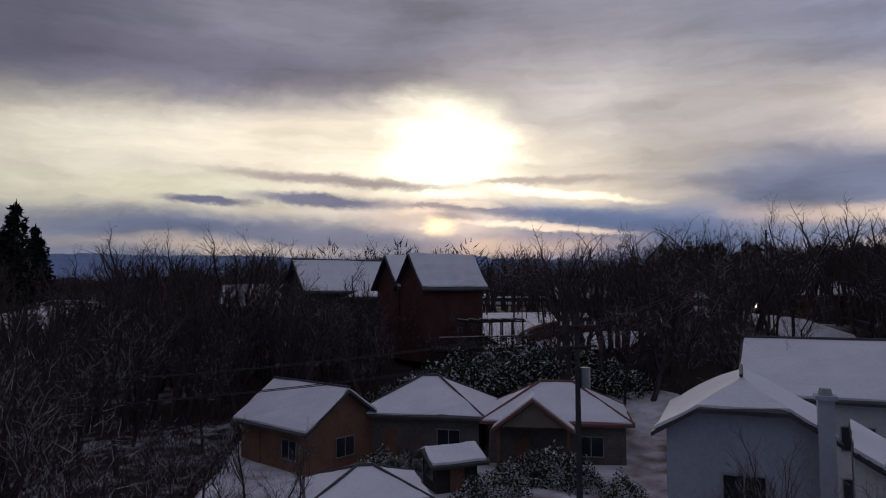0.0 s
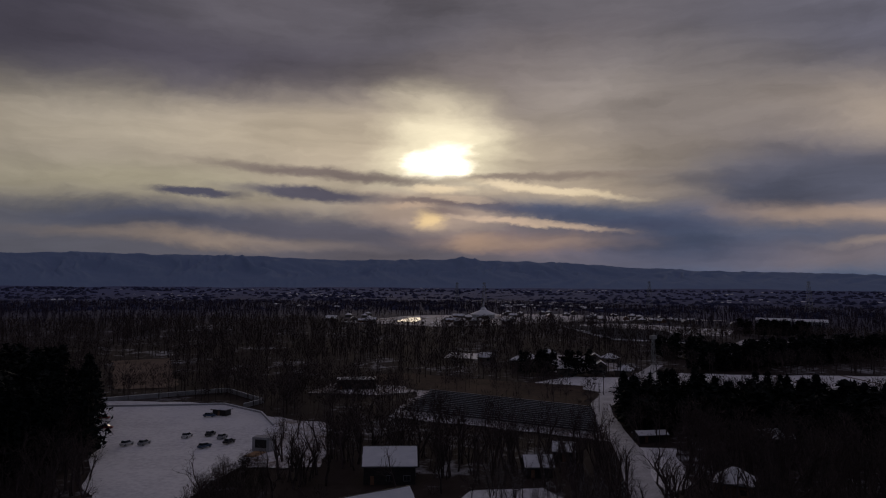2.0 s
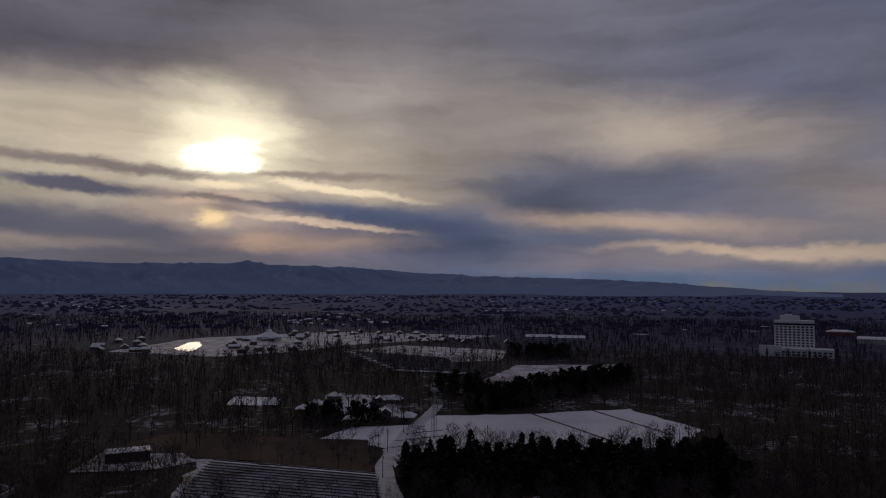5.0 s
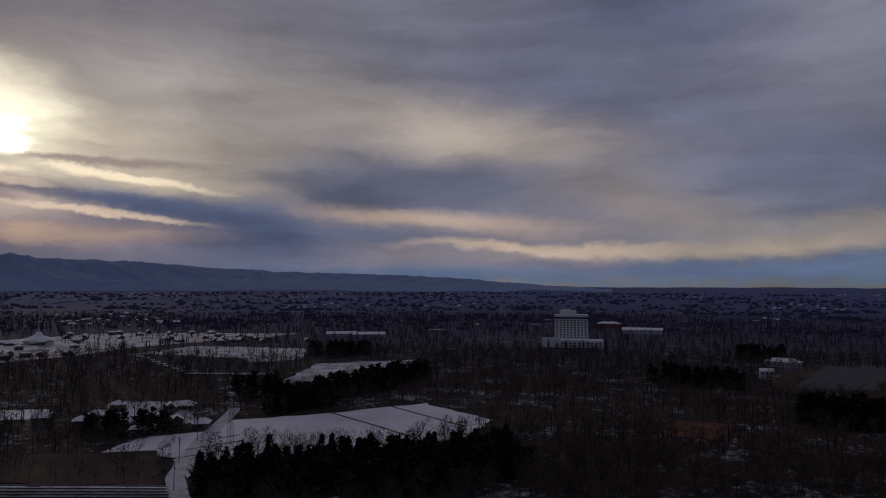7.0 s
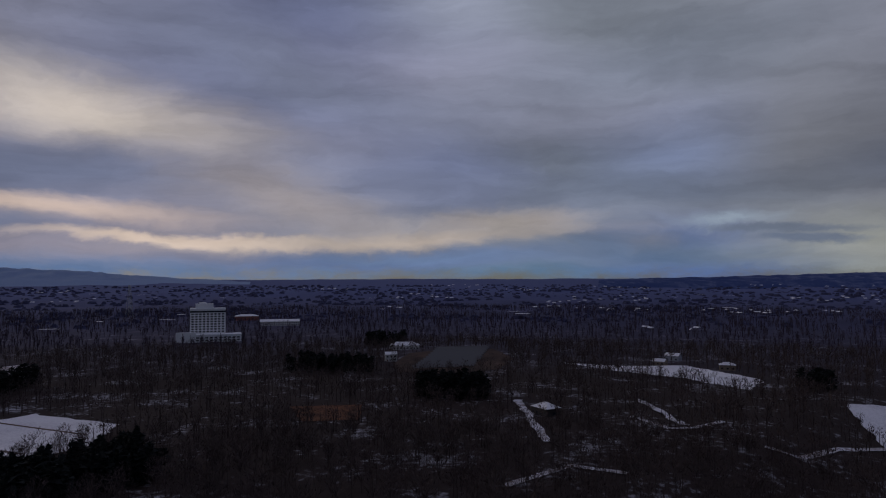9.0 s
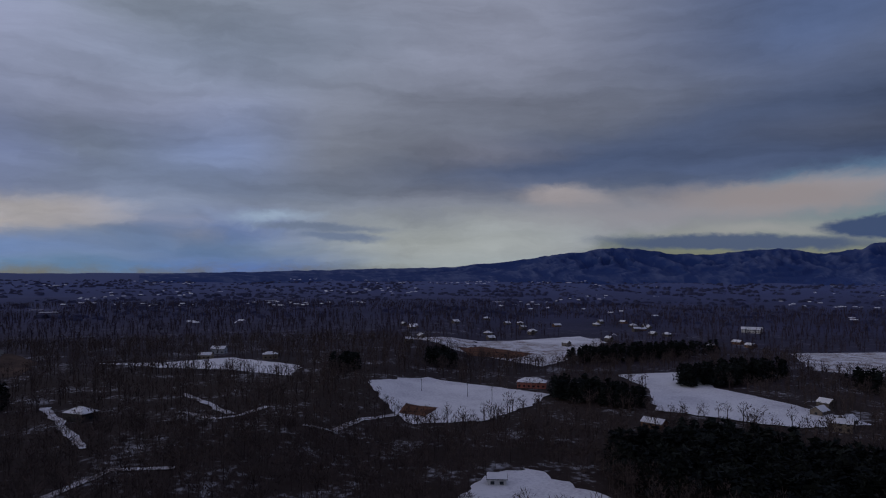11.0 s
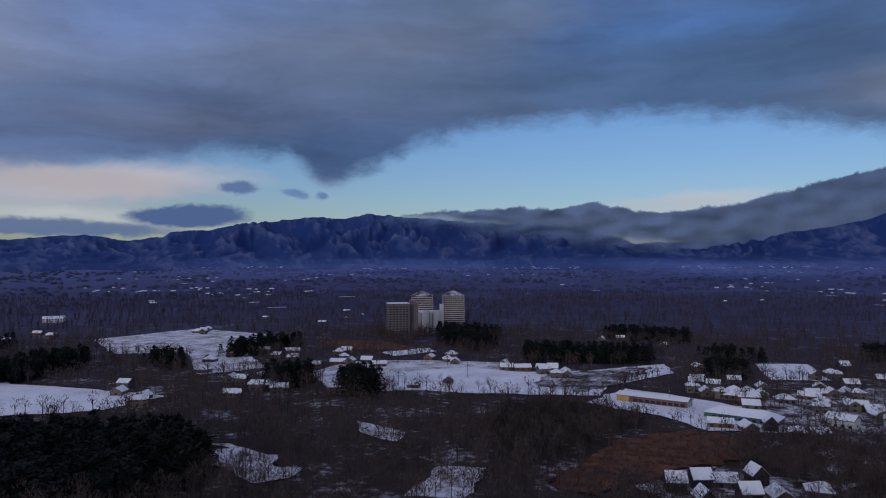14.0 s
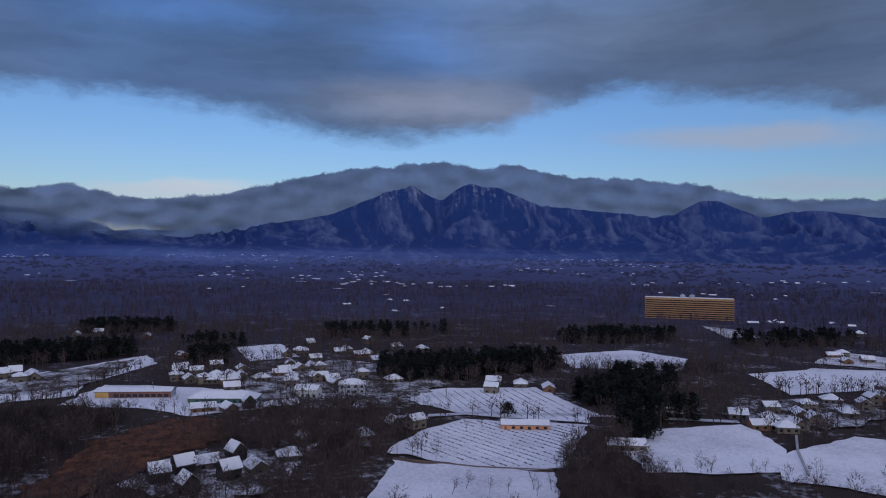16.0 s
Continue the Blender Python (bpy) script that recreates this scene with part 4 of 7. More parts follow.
def bare_tree(high, seed, leaders=5, boughs=6, shoots=5, fine_=4, thick=1.0):
    """Triangles of one leafless tree: a trunk that forks into rising leaders, boughs, shoots and fine twigs. Returns wood and twig arrays."""
    g = np.random.default_rng(seed)
    wood, twigs = [], []

    def unit(v):
        return v / (np.linalg.norm(v) + 1e-9)

    def stick(a, b, ra, rb, sides):
        d = unit(b - a)
        u = unit(np.cross(d, (0.3, 0.9, 0.2)))
        w = np.cross(d, u)
        c = [np.cos(6.2832 * k / sides) * u + np.sin(6.2832 * k / sides) * w for k in range(sides)]
        for k in range(sides):
            p, q = c[k], c[(k + 1) % sides]
            wood.append((a + p * ra, a + q * ra, b + q * rb))
            wood.append((a + p * ra, b + q * rb, b + p * rb))

    def limb(p, d, long, r0, r1, sides, parts):
        """A crooked limb that bends upward; returns its joints and ways."""
        joints = [(p, d)]
        for k in range(parts):
            d = unit(d + g.normal(0, 0.13, 3) + np.array((0, 0, 0.1)))
            q = p + d * long / parts
            if sides:
                stick(p, q, r0 + (r1 - r0) * k / parts, r0 + (r1 - r0) * (k + 1) / parts, sides)
            else:
                u = unit(np.cross(d, g.normal(0, 1, 3))) * (r0 + (r1 - r0) * k / parts)
                v = u * 0.55
                if k < parts - 1:
                    twigs.extend(((p - u, p + u, q + v), (p - u, q + v, q - v)))
                else:
                    twigs.append((p - u, p + u, q))
            p = q
            joints.append((p, d))
        return joints

    def off(d, lean):
        """A way that leans from d by about that angle."""
        return unit(d * math.cos(lean) + unit(np.cross(d, g.normal(0, 1, 3))) * math.sin(lean))

    def along(joints, t):
        k = min(int(t * (len(joints) - 1)), len(joints) - 2)
        f = t * (len(joints) - 1) - k
        return joints[k][0] + (joints[k + 1][0] - joints[k][0]) * f, joints[k + 1][1]

    r = 0.0135 * high * thick
    trunk = limb(np.array((0, 0, -0.3)), unit(np.array((*g.normal(0, 0.05, 2), 1))), high * g.uniform(0.52, 0.66), r, r * 0.5, 5, 4)
    limbs = [trunk[2:]]
    for k in range(leaders):
        t = 0.45 + 0.55 * (k + g.uniform(0, 0.9)) / leaders
        p, d = along(trunk, min(t, 0.99))
        limbs.append(limb(p, off(d, g.uniform(0.3, 0.8)), high * g.uniform(0.3, 0.42) * (1.15 - 0.35 * t), r * 0.42, r * 0.12, 4, 4))
    for j in limbs:
        for k in range(boughs):
            p, d = along(j, min(0.99, 0.2 + 0.8 * (k + g.uniform(0, 0.9)) / boughs))
            bough = limb(p, off(d, g.uniform(0.4, 0.95)), high * g.uniform(0.12, 0.2), r * 0.13, r * 0.05, 3, 2)
            for m in range(shoots):
                p, d = along(bough, min(0.99, 0.25 + 0.75 * (m + g.uniform(0, 0.9)) / shoots))
                shoot = limb(p, off(d, g.uniform(0.3, 0.9)), high * g.uniform(0.06, 0.11), r * 0.055, r * 0.03, 0, 2)
                for n in range(fine_):
                    p, d = along(shoot, g.uniform(0.2, 0.99))
                    limb(p, off(d, g.uniform(0.3, 0.9)), high * g.uniform(0.03, 0.055), r * 0.032, r * 0.01, 0, 1)
    return np.array(wood), np.array(twigs)


def light_tree(twigs, seed, width):
    """A tree for the far woods, one unit high: a thin trunk, a few forks and a crown of short fine twigs."""
    g = np.random.default_rng(seed)
    out = []
    for k in range(3):
        a, b = 2.094 * k, 2.094 * (k + 1)
        r = width * 0.7
        out.append(((math.cos(a) * r, math.sin(a) * r, -0.05), (math.cos(b) * r, math.sin(b) * r, -0.05), (0, 0, 0.85)))

    def blade(p, q, w):
        d = np.cross(q - p, g.normal(0, 1, 3))
        d = d / (np.linalg.norm(d) + 1e-9) * w
        out.append((p - d, p + d, q))

    for k in range(4):
        th, h = 1.57 * k + g.normal(0, 0.4), g.uniform(0.3, 0.5)
        blade(np.array((0, 0, h)), np.array((math.cos(th) * 0.13, math.sin(th) * 0.13, h + g.uniform(0.26, 0.42))), width * 0.45)
    for k in range(twigs):
        d = g.normal(0, 1, 3)
        d /= np.linalg.norm(d)
        c = d * g.uniform(0.35, 1.0) ** 0.5 * np.array((0.19, 0.19, 0.3)) + np.array((0, 0, 0.64))
        way = d * np.array((0.7, 0.7, 0.3)) + np.array((0, 0, 0.75)) + g.normal(0, 0.35, 3)
        blade(c, c + way / np.linalg.norm(way) * g.uniform(0.07, 0.16), width * g.uniform(0.25, 0.5))
    return np.array(out)


def conifer(seed, n=150, leaf=0.055):
    """A cedar one unit high: small ragged sprays through a full, blunt-topped crown."""
    g = np.random.default_rng(seed)
    z = 0.08 + 0.9 * g.random(n) ** 0.85
    r = 0.235 * np.minimum(1.0, (1.02 - z) * 1.3) ** 0.95 * np.minimum(1.0, 0.5 + z * 2.2)
    th = g.uniform(0, 6.283, n)
    lobe = 1 + 0.22 * np.sin(3 * th + 9 * z + seed) + 0.12 * np.sin(5 * th - 14 * z)
    r = r * lobe * np.sqrt(g.uniform(0.35, 1.0, n))
    c = np.stack([np.cos(th) * r, np.sin(th) * r, z], -1)
    out = c[:, None, :] + g.normal(0, leaf, (n, 3, 3)) * np.array((1.0, 1.0, 0.75))
    tip = np.array([[(-0.03, 0, 0.9), (0.03, 0, 0.9), (0, 0, 1.05)], [(0, -0.03, 0.9), (0, 0.03, 0.9), (0, 0, 1.05)]])
    return np.concatenate([out, tip])


def canopy(seed):
    """A patch of far woodland, one unit high: a low uneven mound of crowns."""
    g = np.random.default_rng(seed)
    n = 8
    rim = [(math.cos(6.283 * k / n) * 2.0 * g.uniform(0.6, 1.3), math.sin(6.283 * k / n) * 1.2 * g.uniform(0.6, 1.3), -0.3) for k in range(n)]
    mid = [(p[0] * g.uniform(0.45, 0.75), p[1] * g.uniform(0.45, 0.75), g.uniform(0.45, 1.0)) for p in rim]
    out = []
    for k in range(n):
        j = (k + 1) % n
        out += [(rim[k], rim[j], mid[j]), (rim[k], mid[j], mid[k]), (mid[k], mid[j], (0, 0, g.uniform(0.7, 1.0)))]
    return np.array(out)


def spread_trees(name, kinds, x, y, high, mat, label, category="woods", wide=1.0):
    """Many trees as one stuff mesh: each takes one of the kinds, turned and scaled."""
    parts = []
    pick = rng.integers(0, len(kinds), len(x))
    turn = rng.uniform(0, 6.283, len(x))
    z = ground_z(x, y)
    for k, tri in enumerate(kinds):
        i = np.where(pick == k)[0]
        if not len(i):
            continue
        c, s = np.cos(turn[i])[:, None, None], np.sin(turn[i])[:, None, None]
        h = high[i][:, None, None]
        w = wide * h * rng.uniform(0.8, 1.25, len(i))[:, None, None]
        vx, vy, vz = tri[None, :, :, 0], tri[None, :, :, 1], tri[None, :, :, 2]
        o = np.stack([(c * vx - s * vy) * w + x[i][:, None, None], (s * vx + c * vy) * w + y[i][:, None, None], vz * h + z[i][:, None, None]], -1)
        parts.append(o.reshape(-1, 3, 3))
    return tagged(new(name, tri_mesh(name, np.concatenate(parts), mat)), label, category, kind="stuff")


def scatter(n, r0, r1, a0=-232.0, a1=50.0):
    """Places between two distances, in the bearings that the place opens to."""
    az = np.radians(rng.uniform(a0, a1, n))
    r = np.sqrt(rng.uniform(r0 ** 2, r1 ** 2, n))
    return -np.sin(az) * r, np.cos(az) * r - 40


def clumpy(x, y, scale, keep):
    v = np.array([noise.noise((a * scale, b * scale, 7.7)) for a, b in zip(x.tolist(), y.tolist())])
    return v > keep


# clumps of dark conifers: middle, half sizes, turn, number
CONIFER_CLUMPS = [
    (118, 186, 64, 18, -4, 260, 14), (205, 392, 88, 13, 30, 230, 14), (140, 410, 16, 12, 0, 30, 14), (52, 332, 22, 9, -20, 40, 12), (300, 620, 40, 16, 0, 60, 14),
    (-130, 120, 24, 60, 8, 240, 18), (-190, 225, 30, 60, 8, 160, 18), (440, 300, 34, 14, -70, 90, 14), (383, 160, 24, 14, -70, 110, 15), (650, 385, 30, 16, 0, 50, 14),
]
CONIFER_CLUMPS += [
    (235, -195, 54, 44, 20, 640, 15), (418, -198, 32, 15, 40, 130, 13), (622, -320, 88, 16, -72, 190, 14), (485, -330, 56, 18, -65, 190, 14), (590, -120, 20, 14, 0, 40, 14), (520, -40, 14, 10, 0, 26, 13),
    (428, -500, 16, 44, 0, 80, 15), (297, -390, 15, 12, 0, 50, 15), (242, -394, 18, 12, -50, 70, 15), (433, -400, 18, 14, 0, 36, 14),
    (286, -622, 40, 16, -30, 90, 15), (160, -588, 50, 15, 20, 130, 15), (51, -563, 13, 8, 0, 30, 13),
]
CONIFER_CLUMPS += [
    (-130, -505, 66, 17, 8, 230, 14), (-195, -404, 30, 13, 10, 110, 14), (-181, -356, 12, 10, 0, 36, 14), (-225, -440, 26, 12, 10, 40, 14), (-450, -600, 60, 18, 0, 100, 14), (-90, -700, 60, 14, 0, 70, 14), (330, -700, 40, 12, 0, 60, 14),
    (-166, -330, 9, 8, 0, 40, 11), (-206, -358, 6, 6, 0, 14, 13), (150, -752, 44, 10, 0, 120, 14), (-98, -482, 30, 12, 0, 90, 14), (-191, -394, 16, 10, 0, 50, 14), (-300, -640, 60, 14, 0, 90, 14), (60, -640, 30, 10, 0, 40, 13),
]
conifer_kinds = [conifer(11 + k) for k in range(5)]
cx, cy, chh = [], [], []
for mx, my, hx, hy, deg, n, tall in CONIFER_CLUMPS:
    u, v = rng.uniform(-1, 1, n), rng.uniform(-1, 1, n)
    keep = u * u + v * v < 1.15
    u, v = u[keep] * hx, v[keep] * hy
    c, s = math.cos(radians(deg)), math.sin(radians(deg))
    cx.append(mx + c * u - s * v)
    cy.append(my + s * u + c * v)
    chh.append(tall * rng.uniform(0.7, 1.12, len(u)))
cx, cy, chh = np.concatenate(cx), np.concatenate(cy), np.concatenate(chh)
spread_trees("conifer_woods", conifer_kinds, cx, cy, chh, NEEDLES, "dense dark stands of cedar and fir", wide=1.2)


def not_in_clumps(x, y):
    ok = np.ones(x.shape, bool)
    for mx, my, hx, hy, deg, n, tall in CONIFER_CLUMPS:
        c, s = math.cos(radians(deg)), math.sin(radians(deg))
        u, v = (c * (x - mx) + s * (y - my)) / hx, (-s * (x - mx) + c * (y - my)) / hy
        ok &= u * u + v * v > 0.8
    return ok


for name, n, r0, r1, kinds, hi, keep, mat in (
        ("near_bare_woods", 5400, 185, 330, [light_tree(100, 40 + k, 0.019) for k in range(8)], 13, -0.62, TWIGS),
        ("middle_bare_woods", 19000, 330, 760, [light_tree(36, 60 + k, 0.036) for k in range(6)], 12, -0.6, TWIGS),
        ("far_bare_woods", 27000, 760, 1700, [light_tree(12, 80 + k, 0.078) for k in range(6)], 11, -0.5, HAZED_TWIGS),
        ("distant_woods", 12500, 1150, 3400, [canopy(95 + k) for k in range(5)], 5.5, -0.3, HAZED_WOODS)):
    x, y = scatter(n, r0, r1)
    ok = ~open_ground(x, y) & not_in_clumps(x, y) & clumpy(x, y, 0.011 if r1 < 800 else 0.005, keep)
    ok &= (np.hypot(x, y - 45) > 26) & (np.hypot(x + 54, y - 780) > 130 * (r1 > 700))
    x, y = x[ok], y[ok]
    spread_trees(name, kinds, x, y, hi * rng.uniform(0.6, 1.2, len(x)), mat, "leafless brown deciduous woods in winter" if mat is not HAZED_WOODS else "dark woods far out on the plain, tinted blue for haze")

# ---- building blocks ----


def box(bm, x0, x1, y0, y1, z0, z1):
    v = [bm.verts.new(p) for p in ((x0, y0, z0), (x1, y0, z0), (x1, y1, z0), (x0, y1, z0), (x0, y0, z1), (x1, y0, z1), (x1, y1, z1), (x0, y1, z1))]
    for q in ((3, 2, 1, 0), (4, 5, 6, 7), (0, 1, 5, 4), (1, 2, 6, 5), (2, 3, 7, 6), (3, 0, 4, 7)):
        bm.faces.new([v[i] for i in q])


def prism(bm, section, x0, x1):
    """A solid with the given outline in y and z, drawn out along x."""
    a = [bm.verts.new((x0, y, z)) for y, z in section]
    b = [bm.verts.new((x1, y, z)) for y, z in section]
    n = len(section)
    bm.faces.new(a[::-1])
    bm.faces.new(b)
    for i in range(n):
        bm.faces.new((a[i], a[(i + 1) % n], b[(i + 1) % n], b[i]))


def tube(bm, a, b, ra, rb=None, sides=8):
    rb = ra if rb is None else rb
    a, b = Vector(a), Vector(b)
    q = (b - a).to_track_quat("Z", "Y")
    va = [bm.verts.new(a + q @ Vector((math.cos(6.2832 * k / sides) * ra, math.sin(6.2832 * k / sides) * ra, 0))) for k in range(sides)]
    vb = [bm.verts.new(b + q @ Vector((math.cos(6.2832 * k / sides) * rb, math.sin(6.2832 * k / sides) * rb, 0))) for k in range(sides)]
    bm.faces.new(va[::-1])
    bm.faces.new(vb)
    for k in range(sides):
        bm.faces.new((va[k], va[(k + 1) % sides], vb[(k + 1) % sides], vb[k]))


def part(name, bm, mat, parent, label="", bevel=0.0):
    me = bpy.data.meshes.new(name)
    bmesh.ops.recalc_face_normals(bm, faces=bm.faces)
    if bevel:
        bmesh.ops.bevel(bm, geom=bm.edges[:], offset=bevel, segments=1, affect="EDGES")
    bm.to_mesh(me)
    bm.free()
    me.materials.append(mat)
    ob = new(name, me)
    ob.parent = parent
    if label:
        tagged(ob, label)
    return ob


def thing(name, x, y, deg, label, category, group="", z=None):
    ob = new(name)
    ob.empty_display_size = 0.5
    ob.matrix_basis = pose(x, y, gz(x, y) if z is None else z, 0, 0, deg)
    return tagged(ob, label, category, group)


def gable(bm, w, d, hw, hr, over, thick, lift=0.0):
    s = hr / (d / 2)
    e = d / 2 + over
    ze, zr = hw - over * s + lift, hw + hr + lift
    prism(bm, [(-e, ze), (-e, ze + thick), (0, zr + thick), (e, ze + thick), (e, ze), (0, zr)], -w / 2 - over, w / 2 + over)


def hip(bm, w, d, hw, hr, over, thick, lift=0.0):
    a, b, z = w / 2 + over, d / 2 + over, hw - 0.15 + lift
    r = max(w - d, 0.6) / 2
    base = [bm.verts.new((x, y, z)) for x, y in ((-a, -b), (a, -b), (a, b), (-a, b))]
    rim = [bm.verts.new((x, y, z + thick)) for x, y in ((-a, -b), (a, -b), (a, b), (-a, b))]
    top = [bm.verts.new((x, 0, hw + hr + lift + thick)) for x in (-r, r)]
    bm.faces.new(base[::-1])
    for i in range(4):
        bm.faces.new((base[i], base[(i + 1) % 4], rim[(i + 1) % 4], rim[i]))
    bm.faces.new((rim[0], rim[1], top[1], top[0]))
    bm.faces.new((rim[1], rim[2], top[1]))
    bm.faces.new((rim[2], rim[3], top[0], top[1]))
    bm.faces.new((rim[3], rim[0], top[0]))


def ragged(bm, much):
    """Wears the edges of lying snow: the mesh is cut finer and its rim pushed about."""
    bmesh.ops.subdivide_edges(bm, edges=[e for e in bm.edges if e.calc_length() > 1.5], cuts=5, use_grid_fill=True)
    for v in bm.verts:
        p = v.co * 0.9
        v.co += Vector((noise.noise(p), noise.noise(p + Vector((7, 0, 0))), 0.35 * noise.noise(p + Vector((0, 9, 0))))) * much


def half_hip(bm, w, d, hw, hr, over, thick, lift=0.0):
    """A gable roof along x whose two ends are clipped to small hips."""
    e, x1, s = d / 2 + over, w / 2 + over, hr / (d / 2)
    ze, zc, zr = hw - over * s, hw + hr * 0.42, hw + hr
    c = d / 2 * 0.58
    top = [(-x1, -e, ze), (-x1, -c, zc), (-x1, c, zc), (-x1, e, ze), (-x1 + 1.7, 0, zr), (x1 - 1.7, 0, zr), (x1, -e, ze), (x1, -c, zc), (x1, c, zc), (x1, e, ze)]
    quads = ((0, 6, 7, 5, 4, 1), (1, 4, 2), (2, 4, 5, 8, 9, 3), (7, 8, 5))
    rim = (0, 1, 2, 3, 9, 8, 7, 6)
    a = [bm.verts.new((x, y, z + lift + thick)) for x, y, z in top]
    b = [bm.verts.new((x, y, z + lift)) for x, y, z in top]
    for q in quads:
        bm.faces.new([a[i] for i in q])
        bm.faces.new([b[i] for i in q[::-1]])
    for i, j in zip(rim, rim[1:] + rim[:1]):
        bm.faces.new((a[i], a[j], b[j], b[i]))


def window(parent, x, y, z, w, h, side, deep=0.06, fine=False):
    """A window on a wall; side is the way it faces: 's', 'n', 'e' or 'w'."""
    bm = bmesh.new()
    t = 0.06
    if side in "sn":
        f = -1 if side == "s" else 1
        box(bm, x - w / 2, x + w / 2, min(y, y + f * deep), max(y, y + f * deep), z, z + h)
    else:
        f = 1 if side == "e" else -1
        box(bm, min(x, x + f * deep), max(x, x + f * deep), y - w / 2, y + w / 2, z, z + h)
    pane = part("window", bm, WINDOW, parent)
    if fine:
        bm = bmesh.new()
        if side in "sn":
            y0, y1 = sorted((y, y + f * (deep + 0.04)))
            for k in (-w / 2 - t, -t / 2, w / 2):
                box(bm, x + k, x + k + t, y0, y1, z - t, z + h + t)
            for k in (-t, h):
                box(bm, x - w / 2, x + w / 2, y0, y1, z + k, z + k + t)
        else:
            x0, x1 = sorted((x, x + f * (deep + 0.04)))
            for k in (-w / 2 - t, -t / 2, w / 2):
                box(bm, x0, x1, y + k, y + k + t, z - t, z + h + t)
            for k in (-t, h):
                box(bm, x0, x1, y - w / 2, y + w / 2, z + k, z + k + t)
        part("frame", bm, STEEL, pane)
    return pane


def house(name, x, y, deg, w, d, hw, hr, roof="gable", wall=TAN_WALL, cover=ROOF_TILE, label="", category="house", group="", storeys=1, fine=False, z=None, glazed=True):
    """A timber house: walls, roof with eaves, the snow lying on it, windows and a door."""
    h = thing(name, x, y, deg, label, category, group, z)
    bm = bmesh.new()
    if roof == "half_hip":
        prism(bm, [(-d / 2, -1.2), (d / 2, -1.2), (d / 2, hw), (d * 0.29, hw + hr * 0.4), (-d * 0.29, hw + hr * 0.4), (-d / 2, hw)], -w / 2, w / 2)
    elif roof == "gable":
        prism(bm, [(-d / 2, -1.2), (d / 2, -1.2), (d / 2, hw), (0, hw + hr - 0.02), (-d / 2, hw)], -w / 2, w / 2)
    else:
        box(bm, -w / 2, w / 2, -d / 2, d / 2, -1.2, hw)
    part("wall", bm, wall, h)
    shape = {"gable": gable, "hip": hip, "half_hip": half_hip}[roof]
    bm = bmesh.new()
    shape(bm, w, d, hw, hr, 0.55, 0.16)
    r = part("roof", bm, cover, h)
    bm = bmesh.new()
    shape(bm, w, d, hw, hr, 0.4, 0.14, 0.165)
    ragged(bm, 0.16)
    part("snow_cover", bm, ROOF_SNOW, r, "fresh snow on the roof")
    if not glazed:
        return h
    if fine:
        bm = bmesh.new()
        z1 = hw + hr + 0.34
        if roof == "hip":
            rr, a_, b_, z0 = max(w - d, 0.6) / 2, w / 2 + 0.5, d / 2 + 0.5, hw + 0.1
            tube(bm, (-rr, 0, z1), (rr, 0, z1), 0.09, 0.09, 6)
            for sx in (-1, 1):
                for sy in (-1, 1):
                    tube(bm, (sx * rr, 0, z1), (sx * a_, sy * b_, z0), 0.08, 0.07, 6)
        else:
            q = w / 2 + (0.55 if roof == "gable" else -1.1)
            tube(bm, (-q, 0, z1), (q, 0, z1), 0.08, 0.08, 6)
        part("ridge_tiles", bm, cover, r)
    n = max(1, int(w // 3.2))
    for s in range(storeys):
        base = 0.9 + s * 2.7
        for k in range(n):
            cx = -w / 2 + (k + 0.5) * w / n
            if not (k == 0 and s == 0):
                window(h, cx, -d / 2, base, 1.5, 1.2, "s", fine=fine)
            window(h, cx, d / 2, base, 1.5, 1.2, "n", fine=fine)
        for sx, side in ((-w / 2, "w"), (w / 2, "e")):
            window(h, sx, 0.0, base, 1.5, 1.2, side, fine=fine)
    bm = bmesh.new()
    cx = -w / 2 + 0.5 * w / n
    box(bm, cx - 0.45, cx + 0.45, -d / 2 - 0.07, -d / 2, 0.05, 2.05)
    part("door", bm, BROWN_BOARDS, h)
    return h


# ---- the first houses, seen from close above ----
house("house", -11.1, 49.3, -40, 7.6, 6.0, 3.0, 2.1, "gable", BROWN_BOARDS, ROOF_TILE, "brown timber house with thick snow on its gable roof", group="houses in the hollow", fine=True, z=0.3)
house("house", -2.7, 51.6, -10, 8.2, 7.0, 3.0, 2.0, "hip", VILLAGE_WALL, ROOF_TILE, "low house with a snow-covered hip roof and dark ridge tiles", group="houses in the hollow", fine=True, z=0.6)
house("house", 6.2, 49.6, -8, 8.8, 6.6, 3.0, 1.9, "hip", VILLAGE_WALL, RUST_ROOF, "beige house with a snowy hip roof and a front gable", group="houses in the hollow", fine=True, z=0.5)
porch = thing("gable_porch", 4.3, 46.4, -8, "small front gable with red-brown bargeboards and snow", "porch", z=0.4)
bm = bmesh.new()
prism(bm, [(-2.0, 3.0), (2.0, 3.0), (0, 4.5)], -1.4, 0.6)
ob = part("wall", bm, TAN_WALL, porch)
ob.rotation_euler[2] = radians(90)
bm = bmesh.new()
prism(bm, [(-2.7, 2.6), (-2.7, 2.8), (0, 4.78), (2.7, 2.8), (2.7, 2.6), (0, 4.58)], -1.8, 1.4)
ob = part("roof", bm, RUST_ROOF, porch)
ob.rotation_euler[2] = radians(90)
bm = bmesh.new()
prism(bm, [(-2.6, 2.84), (-2.6, 2.94), (0, 4.92), (2.6, 2.94), (2.6, 2.84), (0, 4.8)], -1.4, 1.4)
ob = part("snow_cover", bm, ROOF_SNOW, porch, "fresh snow on the porch roof")
ob.rotation_euler[2] = radians(90)
bm = bmesh.new()
box(bm, -2.3, -2.1, -1.5, -1.3, 0, 3.0)
